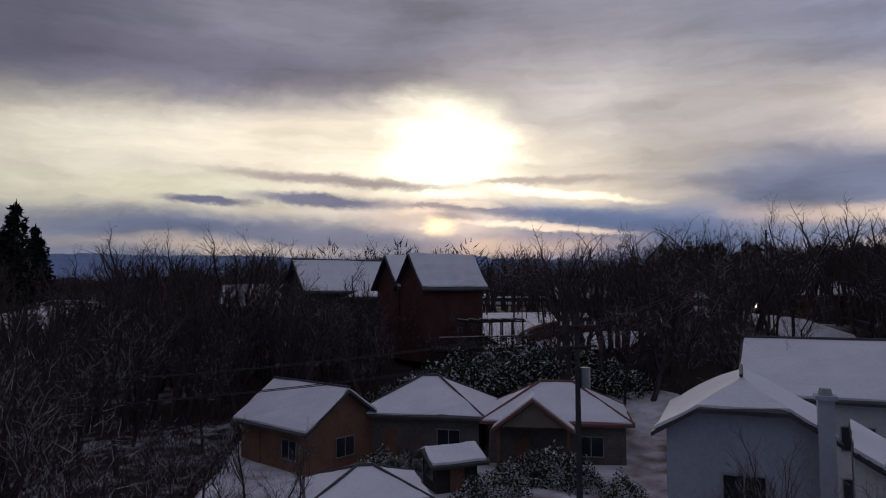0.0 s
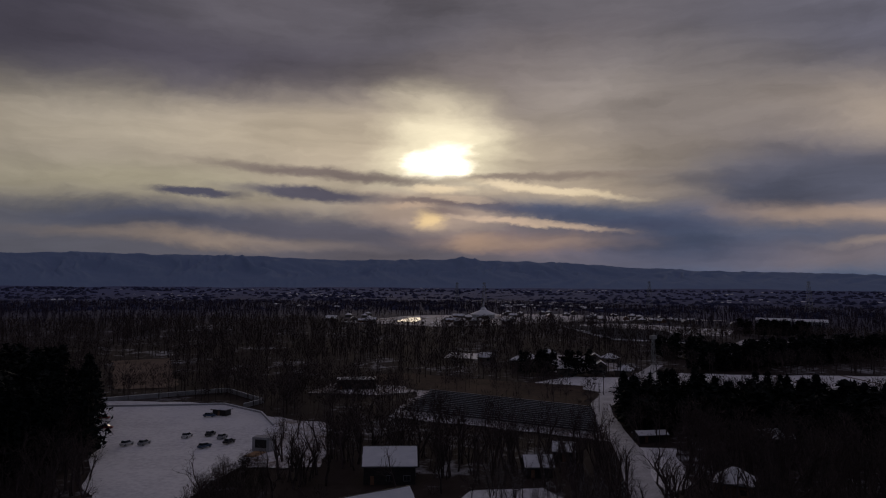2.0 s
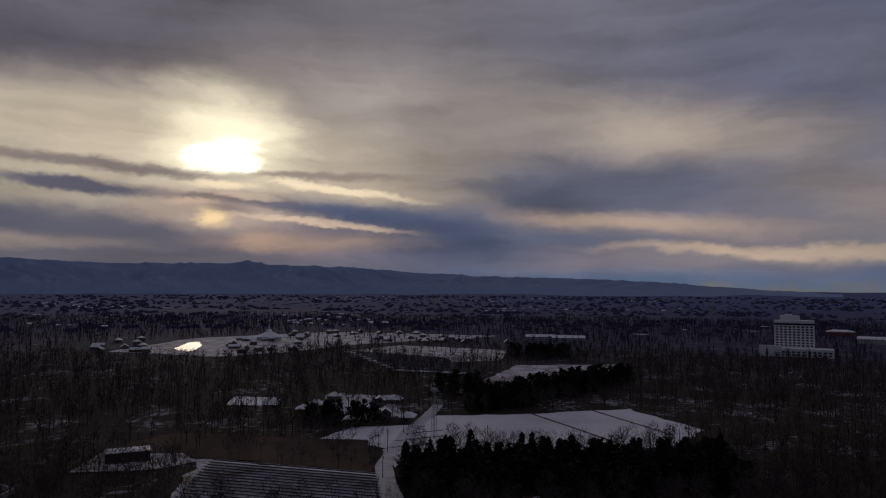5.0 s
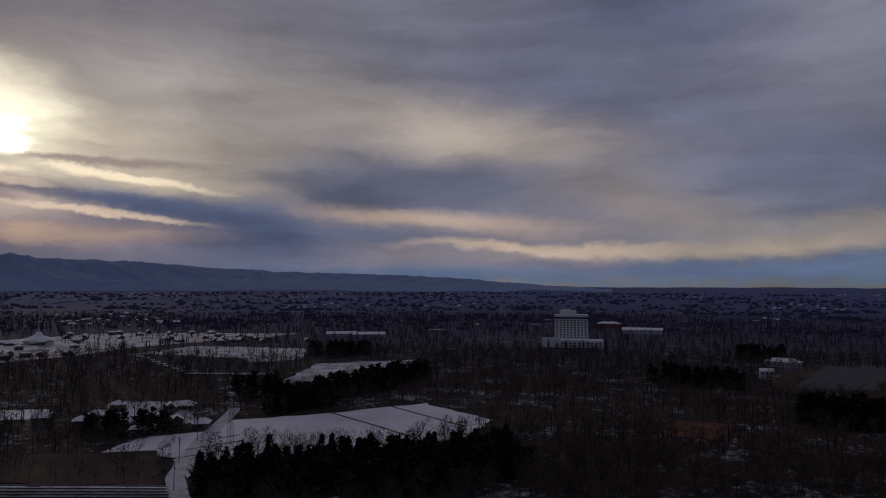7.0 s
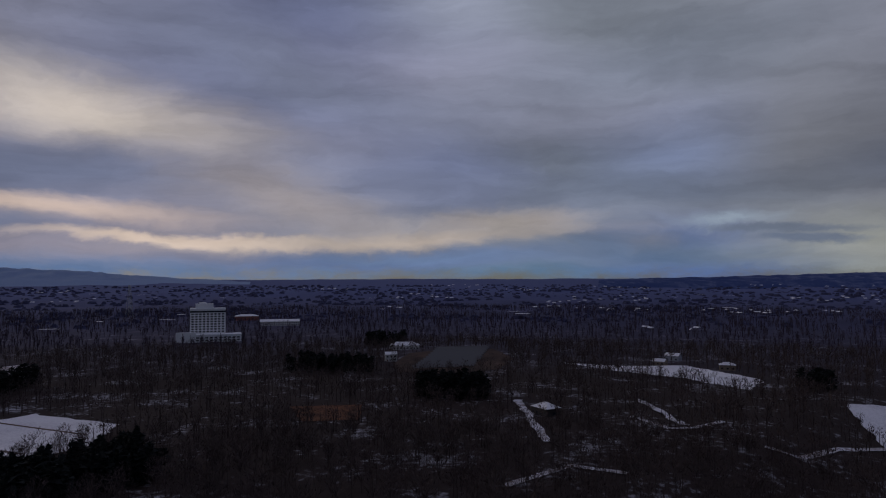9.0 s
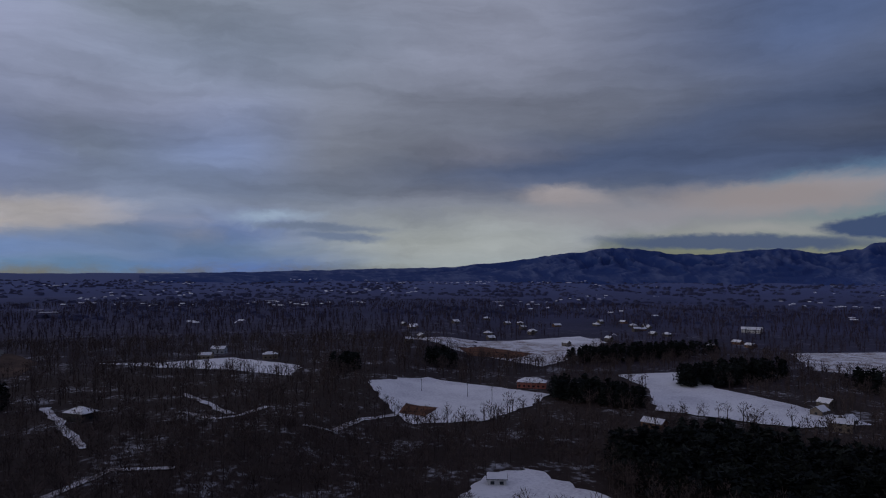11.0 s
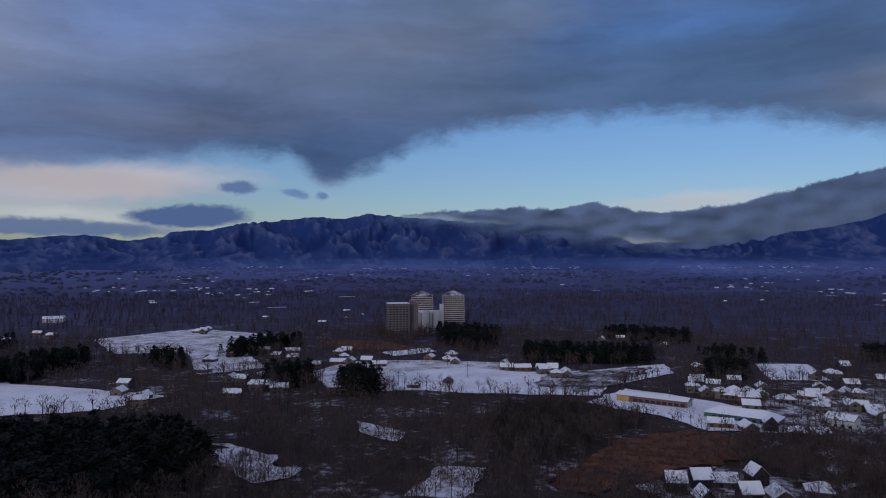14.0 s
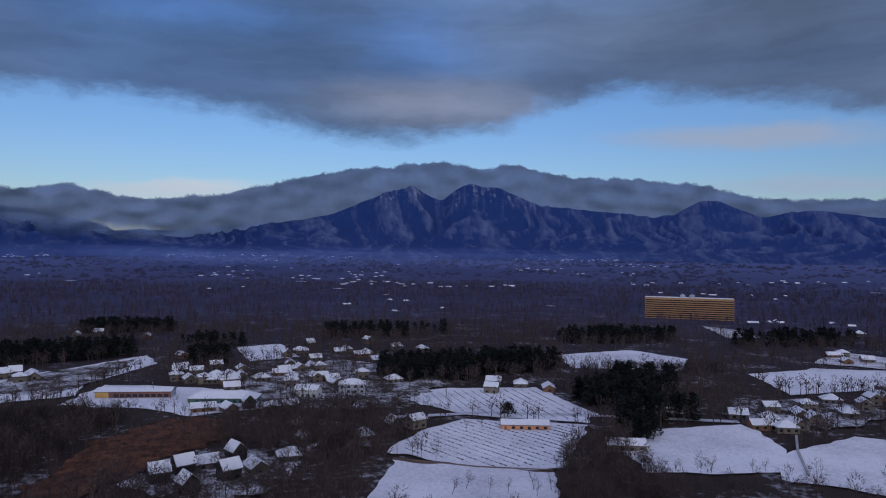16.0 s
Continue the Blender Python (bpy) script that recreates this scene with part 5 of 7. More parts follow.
part("post", bm, BROWN_BOARDS, porch)
bm = bmesh.new()
box(bm, 2.1, 2.3, -1.5, -1.3, 0, 3.0)
part("post", bm, BROWN_BOARDS, porch)

grey = house("house", 11.85, 31.0, 69, 6.4, 5.7, 6.5, 1.7, "half_hip", GREY_WALL, ROOF_TILE, "two-storey grey house with a snowy half-hip roof and chimney", group="houses in the hollow", storeys=2, fine=True, z=0.0)
bm = bmesh.new()
box(bm, -4.15, -3.6, -3.1, -2.55, -0.5, 8.0)
box(bm, -4.25, -3.5, -3.2, -2.45, 8.0, 8.15)
chimney = part("chimney", bm, GREY_WALL, grey, "square grey chimney with a flat cap")
bm = bmesh.new()
tube(bm, (-3.88, -2.82, 8.15), (-3.88, -2.82, 8.4), 0.26, 0.2, 10)
part("cowl", bm, STEEL, chimney)
house("house", 23.8, 41.0, -25, 14.0, 9.0, 6.3, 2.5, "gable", WHITE_WALL, ROOF_TILE, "large pale two-storey house under smooth snow", group="houses in the hollow", storeys=2, fine=True, z=0.0)
wing = thing("side_wing", 12.9, 24.2, 63, "pale single-slope side wing with bright snow on its tiled roof", "house", "houses in the hollow", z=0.0)
bm = bmesh.new()
prism(bm, [(0, -1), (-4.4, -1), (-4.4, 3.9), (0, 6.5)], 0.0, 5.5)
part("wall", bm, WHITE_WALL, wing)
bm = bmesh.new()
prism(bm, [(0.05, 6.48), (-4.9, 3.56), (-4.9, 3.7), (0.05, 6.62)], -0.35, 5.8)
wing_roof = part("roof", bm, ROOF_TILE, wing)
for k in range(16):
    bm = bmesh.new()
    tube(bm, (-0.4, -0.3 * k - 0.1, 6.5 - 0.177 * k), (-0.28, -0.3 * k - 0.1, 6.5 - 0.177 * k), 0.1, 0.1, 8)
    part("edge_tile", bm, ROOF_TILE, wing_roof)
bm = bmesh.new()
prism(bm, [(0.0, 6.63), (-4.8, 3.78), (-4.8, 3.92), (0.0, 6.78)], -0.24, 5.75)
ragged(bm, 0.05)
part("snow_cover", bm, ROOF_SNOW, wing_roof, "fresh snow on the roof")
house("shed", -1.1, 42.6, 24, 2.6, 2.2, 2.0, 0.5, "gable", BLACK_BOARDS, ROOF_TILE, "small open dark shed with a snowy roof", "shed", z=0.1)
house("house", -5.3, 36.4, 14, 5.2, 4.4, 1.9, 0.9, "hip", BROWN_BOARDS, ROOF_TILE, "low house with a broad snow-covered hip roof", group="houses in the hollow", fine=True, z=0.0)

# ---- the barn group on the shelf ----
house("barn", -2.6, 73.1, 42, 8.0, 3.8, 6.6, 2.75, "gable", DARK_WOOD, ROOF_TILE, "dark red wooden barn with a snowy steep roof", "barn", "barn group", glazed=False, z=6.3)
house("barn", -5.3, 76.1, 42, 8.0, 3.8, 6.5, 2.75, "gable", DARK_WOOD, ROOF_TILE, "second dark red barn joined behind the first", "barn", "barn group", glazed=False, z=6.4)
house("hall", -15.5, 92.2, 35, 15.0, 7.0, 4.4, 3.5, "gable", BLACK_BOARDS, ROOF_TILE, "long dark hall with a large plain snow-covered roof", "hall", "barn group", fine=True, z=8.0)
house("hall", -16.0, 131.0, 4, 12.0, 9.0, 4.4, 3.2, "gable", BLACK_BOARDS, ROOF_TILE, "black gabled building behind the hall with snowy roof", "hall", "barn group", fine=True, z=8.0)
house("cottage", -30.0, 97.5, 8, 7.4, 5.6, 2.6, 2.6, "gable", BLACK_BOARDS, ROOF_TILE, "small dark cottage with a steep snowy roof", "cottage", "barn group", fine=True)
house("lean_to", -11.0, 83.0, 35, 4.6, 3.6, 3.4, 1.0, "hip", BLACK_BOARDS, ROOF_TILE, "low link building between barn and hall with snow", "outbuilding", "barn group", z=8.0)
house("cabin", 19.6, 136.0, 5, 6.4, 5.0, 2.8, 2.0, "gable", BLACK_BOARDS, ROOF_TILE, "small dark cabin among trees with a snowy roof", "cabin", "cabins in the wood")
house("cabin", 28.5, 152.0, -8, 5.4, 4.6, 2.8, 1.8, "gable", BLACK_BOARDS, ROOF_TILE, "small dark cabin among trees with a snowy roof", "cabin", "cabins in the wood")
house("cabin", 62.0, 122.0, -28, 8.2, 7.0, 3.0, 2.8, "hip", BROWN_BOARDS, ROOF_TILE, "brown house in the woods beside the lane", "cabin", "cabins in the wood")
house("shed", 58.0, 176.0, 12, 9.0, 4.0, 2.2, 0.8, "gable", BLACK_BOARDS, ROOF_TILE, "long low shed by the lane under cedars", "shed")
house("warehouse", -45.0, 277.0, 10, 17.0, 9.0, 4.6, 0.4, "hip", BLACK_BOARDS, ROOF_TILE, "flat dark warehouse with snow on its roof", "warehouse")
house("cabin", 70.0, 60.0, -40, 8.0, 7.0, 3.0, 2.4, "gable", TAN_WALL, ROOF_TILE, "house at the wood's edge with a snowy roof", "cabin", "cabins in the wood")
house("cabin", 92.0, 170.0, 8, 9.0, 6.0, 3.0, 2.0, "gable", BLACK_BOARDS, ROOF_TILE, "dark cabin hidden under tall cedars", "cabin", "cabins in the wood")

# wooden deck with rails and the glazed porch under the barn
deck = thing("deck", 2.4, 71.4, 20, "dark wooden deck with railings and a snowy pergola", "deck", z=6.0)
bm = bmesh.new()
box(bm, -6, 4, -1.6, 1.4, 0.2, 0.45)
part("floor_boards", bm, BLACK_BOARDS, deck)
for k in range(11):
    bm = bmesh.new()
    box(bm, -6 + k, -5.92 + k, -1.6, -1.52, 0.45, 1.5)
    part("post", bm, BLACK_BOARDS, deck)
bm = bmesh.new()
box(bm, -6, 4.08, -1.62, -1.5, 1.5, 1.58)
part("handrail", bm, BLACK_BOARDS, deck)
bm = bmesh.new()
box(bm, -6, 4.08, -1.62, -1.5, 1.585, 1.65)
part("snow_cover", bm, ROOF_SNOW, deck)
for k in range(6):
    for sy in (-1.2, 1.2):
        bm = bmesh.new()
        box(bm, -3.06 + 1.2 * k, -2.94 + 1.2 * k, sy - 0.06, sy + 0.06, 0.45, 2.9)
        part("pergola_post", bm, BLACK_BOARDS, deck)
    bm = bmesh.new()
    box(bm, -3.05 + 1.2 * k, -2.95 + 1.2 * k, -1.5, 1.5, 3.05, 3.2)
    rafter = part("rafter", bm, BLACK_BOARDS, deck)
    bm = bmesh.new()
    box(bm, -3.06 + 1.2 * k, -2.94 + 1.2 * k, -1.48, 1.48, 3.204, 3.28)
    part("snow_cap", bm, ROOF_SNOW, rafter)
for sy in (-1.2, 1.2):
    bm = bmesh.new()
    box(bm, -3.3, 3.3, sy - 0.05, sy + 0.05, 2.9, 3.05)
    part("beam", bm, BLACK_BOARDS, deck)

# curved retaining wall of the barn yard
yard_wall = thing("retaining_wall", 9.3, 76.4, 0, "dark red-brown curved retaining wall round a snowy mound", "wall", z=0)
for k in range(14):
    a0, a1 = radians(62 + 9 * k), radians(62 + 9 * (k + 1))
    bm = bmesh.new()
    cols = []
    for a in (a0, a1):
        for r in (9.0, 9.6):
            x, y = 6 + 1.1 * r * math.cos(a) - 0, -6 + r * math.sin(a)
            g = gz(9.3 + x, 76.4 + y)
            cols.append((x, y, g))
    v = [bm.verts.new((x, y, g - 1)) for x, y, g in cols] + [bm.verts.new((x, y, g + 1.9)) for x, y, g in cols]
    for q in ((0, 2, 6, 4), (1, 5, 7, 3), (4, 6, 7, 5), (0, 4, 5, 1), (2, 3, 7, 6), (0, 1, 3, 2)):
        bm.faces.new([v[i] for i in q])
    part("wall_block", bm, DARK_WOOD, yard_wall)


def low_wall(name, path, high, thick, mat, label, snow=True, category="wall"):
    """A wall along a line of points, block by block, with snow lying on it."""
    w = thing(name, path[0][0], path[0][1], 0, label, category, z=0)
    for (x0, y0), (x1, y1) in zip(path, path[1:]):
        n = max(1, round(math.hypot(x1 - x0, y1 - y0) / 7))
        for k in range(n):
            a = (x0 + (x1 - x0) * k / n, y0 + (y1 - y0) * k / n)
            b = (x0 + (x1 - x0) * (k + 1) / n, y0 + (y1 - y0) * (k + 1) / n)
            d = Vector((b[0] - a[0], b[1] - a[1])).normalized() * thick / 2
            for nm, z0, z1, m in (("wall_block", -0.8, high, mat),) + ((("snow_cap", high + 0.004, high + 0.16, ROOF_SNOW),) if snow else ()):
                bm = bmesh.new()
                v = []
                for zz in (z0, z1):
                    for p, f in ((a, 1), (b, 1), (b, -1), (a, -1)):
                        v.append(bm.verts.new((p[0] - f * d.y - path[0][0], p[1] + f * d.x - path[0][1], gz(*p) + zz)))
                for q in ((3, 2, 1, 0), (4, 5, 6, 7), (0, 1, 5, 4), (1, 2, 6, 5), (2, 3, 7, 6), (3, 0, 4, 7)):
                    bm.faces.new([v[i] for i in q])
                part(nm, bm, m, w)
    return w


low_wall("basin_wall", [(-150, 226), (-134, 240), (-99, 265), (-76, 238), (-80, 226)], 1.6, 0.5, CONCRETE, "concrete basin wall capped with snow")
low_wall("basin_kerb", [(-146, 222), (-118, 226), (-89, 231), (-70, 214), (-60, 192)], 0.9, 0.4, CONCRETE, "low concrete kerb capped with snow")
low_wall("lane_wall", [(24, 62), (28, 76), (31, 100), (30, 112)], 0.9, 0.5, BLACK_BOARDS, "dark low wall along the lane", snow=False)
low_wall("lane_wall", [(40, 62), (46, 92), (50, 112)], 0.7, 0.5, BLACK_BOARDS, "dark low wall on the lane's far side", snow=False)
low_wall("yard_wall", [(18, 96), (29, 101)], 0.7, 0.4, BLACK_BOARDS, "dark garden wall across the yard")
low_wall("stone_wall", [(-148, -303), (-158, -306), (-160, -314)], 1.0, 0.6, CONCRETE, "stone garden wall around a farm house")
low_wall("channel_wall", [(-205, -268), (-222, -296), (-238, -318)], 1.2, 1.0, CONCRETE, "dark concrete channel between snow fields", snow=False)
low_wall("field_dyke", [(160, 334), (166, 292), (170, 252)], 0.5, 1.6, BARE_SOIL, "brown dyke across the snow field", snow=False)
low_wall("field_dyke", [(200, 334), (203, 296), (206, 262)], 0.5, 1.6, BARE_SOIL, "brown dyke across the snow field", snow=False)
low_wall("field_dyke", [(-54, -312), (-85, -296), (-112, -288)], 0.8, 1.2, BARE_SOIL, "brown bank between two snow fields", snow=False)

# gate house and hut on the parking field
house("hut", -83, 210, -20, 5.4, 3.2, 2.4, 0.5, "hip", BLACK_BOARDS, ROOF_TILE, "dark square hut at the edge of the parking field", "hut")
gate = thing("underpass_gate", -54, 156, -12, "underpass portal, its dark mouth a black panel, with an ochre side wall", "gate")
bm = bmesh.new()
box(bm, -2.6, 2.6, 0.0, 3.0, -1, 4.2)
part("portal", bm, CONCRETE, gate)
# black panel on the solid portal stands in for the shade inside
bm = bmesh.new()
box(bm, -1.7, 1.7, -0.08, -0.004, 1.4, 3.6)
part("opening", bm, BLACK_BOARDS, gate)
# the apron's lit look is put into its ochre colour
bm = bmesh.new()
box(bm, -1.7, 1.7, -6.0, -0.1, 0.3, 0.5)
part("apron", bm, OCHRE, gate, "apron of the underpass, its lit look painted ochre")

# ---- solar arrays ----
PANEL_ROWS = 13
for k in range(PANEL_ROWS):
    f = k / (PANEL_ROWS - 1)
    a = Vector((-11 - 9 * f, 264 - 46 * f))
    b = Vector((50 - 6 * f, 225 - 44 * f))
    m = (a + b) / 2
    long = (b - a).length
    row = thing("solar_table", m.x, m.y, math.degrees(math.atan2(b.y - a.y, b.x - a.x)), "long row of dark solar panels edged with snow", "solar panel", "solar panels by the lane", z=gz(m.x, m.y) + 0.4)
    bm = bmesh.new()
    prism(bm, [(1.1, 0.7), (1.1, 0.78), (-1.0, 1.74), (-1.0, 1.66)], -long / 2, long / 2)
    part("panel", bm, PANEL, row)
    bm = bmesh.new()
    prism(bm, [(1.1, 0.785), (1.1, 0.86), (-1.02, 1.84), (-1.02, 1.745)], -long / 2, long / 2)
    part("snow_edge", bm, ROOF_SNOW, row, "snow lying on the panels")
    for j in range(9):
        bm = bmesh.new()
        sx = -long / 2 + 1 + j * (long - 2) / 8
        box(bm, sx - 0.05, sx + 0.05, 0.0, 0.1, -0.8, 1.25)
        part("leg", bm, STEEL, row)
FAR_ROWS = 11
for k in range(FAR_ROWS):
    f = k / (FAR_ROWS - 1)
    a, b = Vector((480 + 100 * f, 250 + 30 * f)), Vector((520 + 96 * f, 210 + 34 * f))
    m = (a + b) / 2
    row = thing("solar_table", m.x, m.y, math.degrees(math.atan2(b.y - a.y, b.x - a.x)), "distant row of grey solar panels in the woods", "solar panel", "solar panels in the woods", z=gz(m.x, m.y))
    bm = bmesh.new()
    prism(bm, [(-3.4, 0.8), (-3.4, 1.0), (3.4, 2.6), (3.4, 2.4)], -26, 26)
    part("panel", bm, PANEL, row)
    for sx in (-24, 0, 24):
        bm = bmesh.new()
        box(bm, sx - 0.2, sx + 0.2, -0.2, 0.2, -3, 1.6)
        part("leg", bm, STEEL, row)
for k in range(9):
    f = k / 8
    a, b = Vector((108 + 14 * f, 670 - 140 * f)), Vector((182 - 8 * f, 580 - 86 * f))
    m = (a + b) / 2
    row = thing("solar_table", m.x, m.y, math.degrees(math.atan2(b.y - a.y, b.x - a.x)), "row of solar panels on the resort's slope", "solar panel", "solar panels on the slope", z=gz(m.x, m.y) + 0.3)
    bm = bmesh.new()
    prism(bm, [(-2.6, 0.6), (-2.6, 0.75), (2.6, 2.6), (2.6, 2.45)], -(b - a).length / 2, (b - a).length / 2)
    part("panel", bm, PANEL, row)
    bm = bmesh.new()
    prism(bm, [(-3.1, 0.5), (-3.1, 0.9), (-1.4, 1.5), (-1.4, 1.2)], -(b - a).length / 2, (b - a).length / 2)
    part("snow_edge", bm, ROOF_SNOW, row)


# ---- tall buildings ----
def block(name, x, y, deg, w, d, h, floors, wall, label, category, roof="flat", band=0.42, cols=0, z=None, snow=True):
    """A tall building: its body, one row of windows for each floor and side, parapet or hip roof with snow."""
    b = thing(name, x, y, deg, label, category, z=z)
    bm = bmesh.new()
    box(bm, -w / 2, w / 2, -d / 2, d / 2, -3, h)
    part("wall", bm, wall, b)
    fh = h / (floors + 0.6)
    for f in range(floors):
        z0 = fh * (f + 0.45)
        if roof == "hip":
            bm = bmesh.new()
            box(bm, -w / 2 - 0.5, w / 2 + 0.5, -d / 2 - 0.5, d / 2 + 0.5, z0 + fh * 0.62, z0 + fh * 0.86)
            part("balcony_ledge", bm, TOWER_WHITE, b, "pale ledge round one storey")
        for side in range(4):
            bm = bmesh.new()
            length = w if side in (0, 2) else d
            n = cols if side in (0, 2) else max(3, int(cols * d / w))
            if cols:
                step = (length - 1.6) / n
                for c in range(n):
                    u = -length / 2 + 0.8 + (c + 0.5) * step
                    box(bm, u - step * 0.3, u + step * 0.3, -0.12, 0.0, z0, z0 + fh * band)
            else:
                box(bm, -length / 2 + 0.5, length / 2 - 0.5, -0.12, 0.0, z0, z0 + fh * band)
            turn = Matrix.Rotation(radians(90 * side), 4, "Z") @ Matrix.Translation((0, -(d / 2 if side in (0, 2) else w / 2) - 0.003, 0))
            bmesh.ops.transform(bm, matrix=turn, verts=bm.verts)
            tagged(part("window_band", bm, WINDOW, b), kind="stuff")
    if roof == "flat":
        bm = bmesh.new()
        box(bm, -w / 2 - 0.3, w / 2 + 0.3, -d / 2 - 0.3, d / 2 + 0.3, h, h + 1.1)
        r = part("parapet", bm, wall, b)
        bm = bmesh.new()
        box(bm, -w / 2, w / 2, -d / 2, d / 2, h + 1.104, h + 1.3)
        part("snow_cover", bm, ROOF_SNOW, r)
    else:
        bm = bmesh.new()
        hip(bm, w, d, h, min(w, d) * 0.24, 0.9, 0.5)
        r = part("roof", bm, ROOF_TILE, b)
        bm = bmesh.new()
        hip(bm, w, d, h, min(w, d) * 0.24, 0.6, 0.3, 0.54)
        part("snow_cover", bm, LOT_MIX, r)
    return b


hotel = block("hotel", 593, 602, -42.6, 40, 18, 37, 12, HOTEL_WALL, "pale grey twelve-storey hotel tower in the woods", "hotel", cols=9, band=0.55, z=8)
bm = bmesh.new()
box(bm, -20.2, 20.2, -9.2, 9.2, 33.4, 35.4)
part("dark_band", bm, WINDOW, hotel, "dark window band under the roof")
bm = bmesh.new()
box(bm, -14, 6, -6, 6, 38.3, 43.5)
box(bm, -10, -2, -4, 4, 43.5, 45.0)
part("roof_house", bm, HOTEL_WALL, hotel)
podium = block("hotel_podium", 583, 589, -42.6, 72, 20, 7.5, 2, HOTEL_WALL, "low white hotel podium with large windows", "hotel podium", cols=14, band=0.6, z=8)
bm = bmesh.new()
box(bm, -36, -14, -13, -10.2, -2, 11.5)
part("entrance_wing", bm, HOTEL_WALL, podium)
bm = bmesh.new()
box(bm, -36.2, -13.8, -13.2, -10, 11.5, 11.8)
part("snow_cover", bm, ROOF_SNOW, podium)

block("apartment_tower", 434, -780, -148, 26, 23, 36, 13, TOWER_BROWN, "brown apartment tower with a snowy hip roof", "tower", "hip", 0.42, 9)
block("apartment_tower", 415, -825, -148, 27, 24, 35, 13, TOWER_PINK, "pinkish apartment tower with a snowy hip roof", "tower", "hip", 0.42, 9)
block("apartment_tower", 377, -640, -140, 22, 20, 36, 14, TOWER_BROWN, "dark brown stepped apartment tower", "tower", "flat", 0.45, 6)
slim = thing("stair_tower", 367, -652, -140, "slim grey lift tower with snow on top", "tower")
bm = bmesh.new()
box(bm, -5, 5, -6, 6, -2, 37)
box(bm, -3, 3, -4, 4, 37, 39)
part("wall", bm, TOWER_BROWN, slim)
cream = block("apartment_block", 392, -723, -148, 36, 16, 22, 8, TOWER_WHITE, "cream apartment block with rounded bays", "apartment block", "flat", 0.5, 8)
for k, sx in enumerate((-14, -2, 11)):
    bm = bmesh.new()
    tube(bm, (sx, -9, -2), (sx, -9, 24.5), 4.2, 4.2, 12)
    part("bay", bm, TOWER_WHITE, cream, "rounded cream bay")
bm = bmesh.new()
box(bm, 14, 18.5, -9.5, -1, -2, 31)
part("side_tower", bm, TOWER_WHITE, cream)
long = block("resort_hotel", -482, -836, 151.7, 104, 16, 25, 9, OCHRE, "long ochre nine-storey resort hotel with balconies", "hotel", "flat", 0.5)
for sx in (-4, 7):
    bm = bmesh.new()
    tube(bm, (-sx, 0, 26), (-sx, 0, 29), 3.2, 3.2, 12)
    tube(bm, (-sx, 0, 29), (-sx, 0, 30.4), 3.2, 1.2, 12)
    part("roof_tank", bm, GREY_WALL, long)
bm = bmesh.new()
for f in range(9):
    box(bm, -51.5, 51.5, -9.4, -8.13, 25 / 9.6 * (f + 0.05), 25 / 9.6 * (f + 0.42))
part("balcony_fronts", bm, OCHRE, long)

# ---- school, greenhouses, farm buildings ----
school = thing("school", 73.5, -447, 175, "long yellow and grey school building under snow", "school")
bm = bmesh.new()
box(bm, -20, 20, -5, 5, -1, 3.9)
part("wall", bm, GREY_WALL, school)
bm = bmesh.new()
box(bm, -20.1, -13, -5.1, -4.9, 0.2, 3.8)
box(bm, -20.1, -19.9, -4.9, 4.9, 0.2, 3.8)
part("yellow_front", bm, YELLOW_WALL, school, "bright yellow end wall")
bm = bmesh.new()
box(bm, -12.9, 20.05, -5.1, -4.9, 0.2, 3.8)
part("red_panel", bm, RUST_ROOF, school, "rust-brown front wall")
for k in range(9):
    window(school, -9.0 + k * 3.3, -5.1, 1.0, 2.4, 1.6, "s", 0.05)
bm = bmesh.new()
gable(bm, 40, 10, 3.9, 1.3, 0.6, 0.2)
r = part("roof", bm, ROOF_TILE, school)
bm = bmesh.new()
gable(bm, 40, 10, 3.9, 1.3, 0.5, 0.2, 0.21)
part("snow_cover", bm, ROOF_SNOW, r)
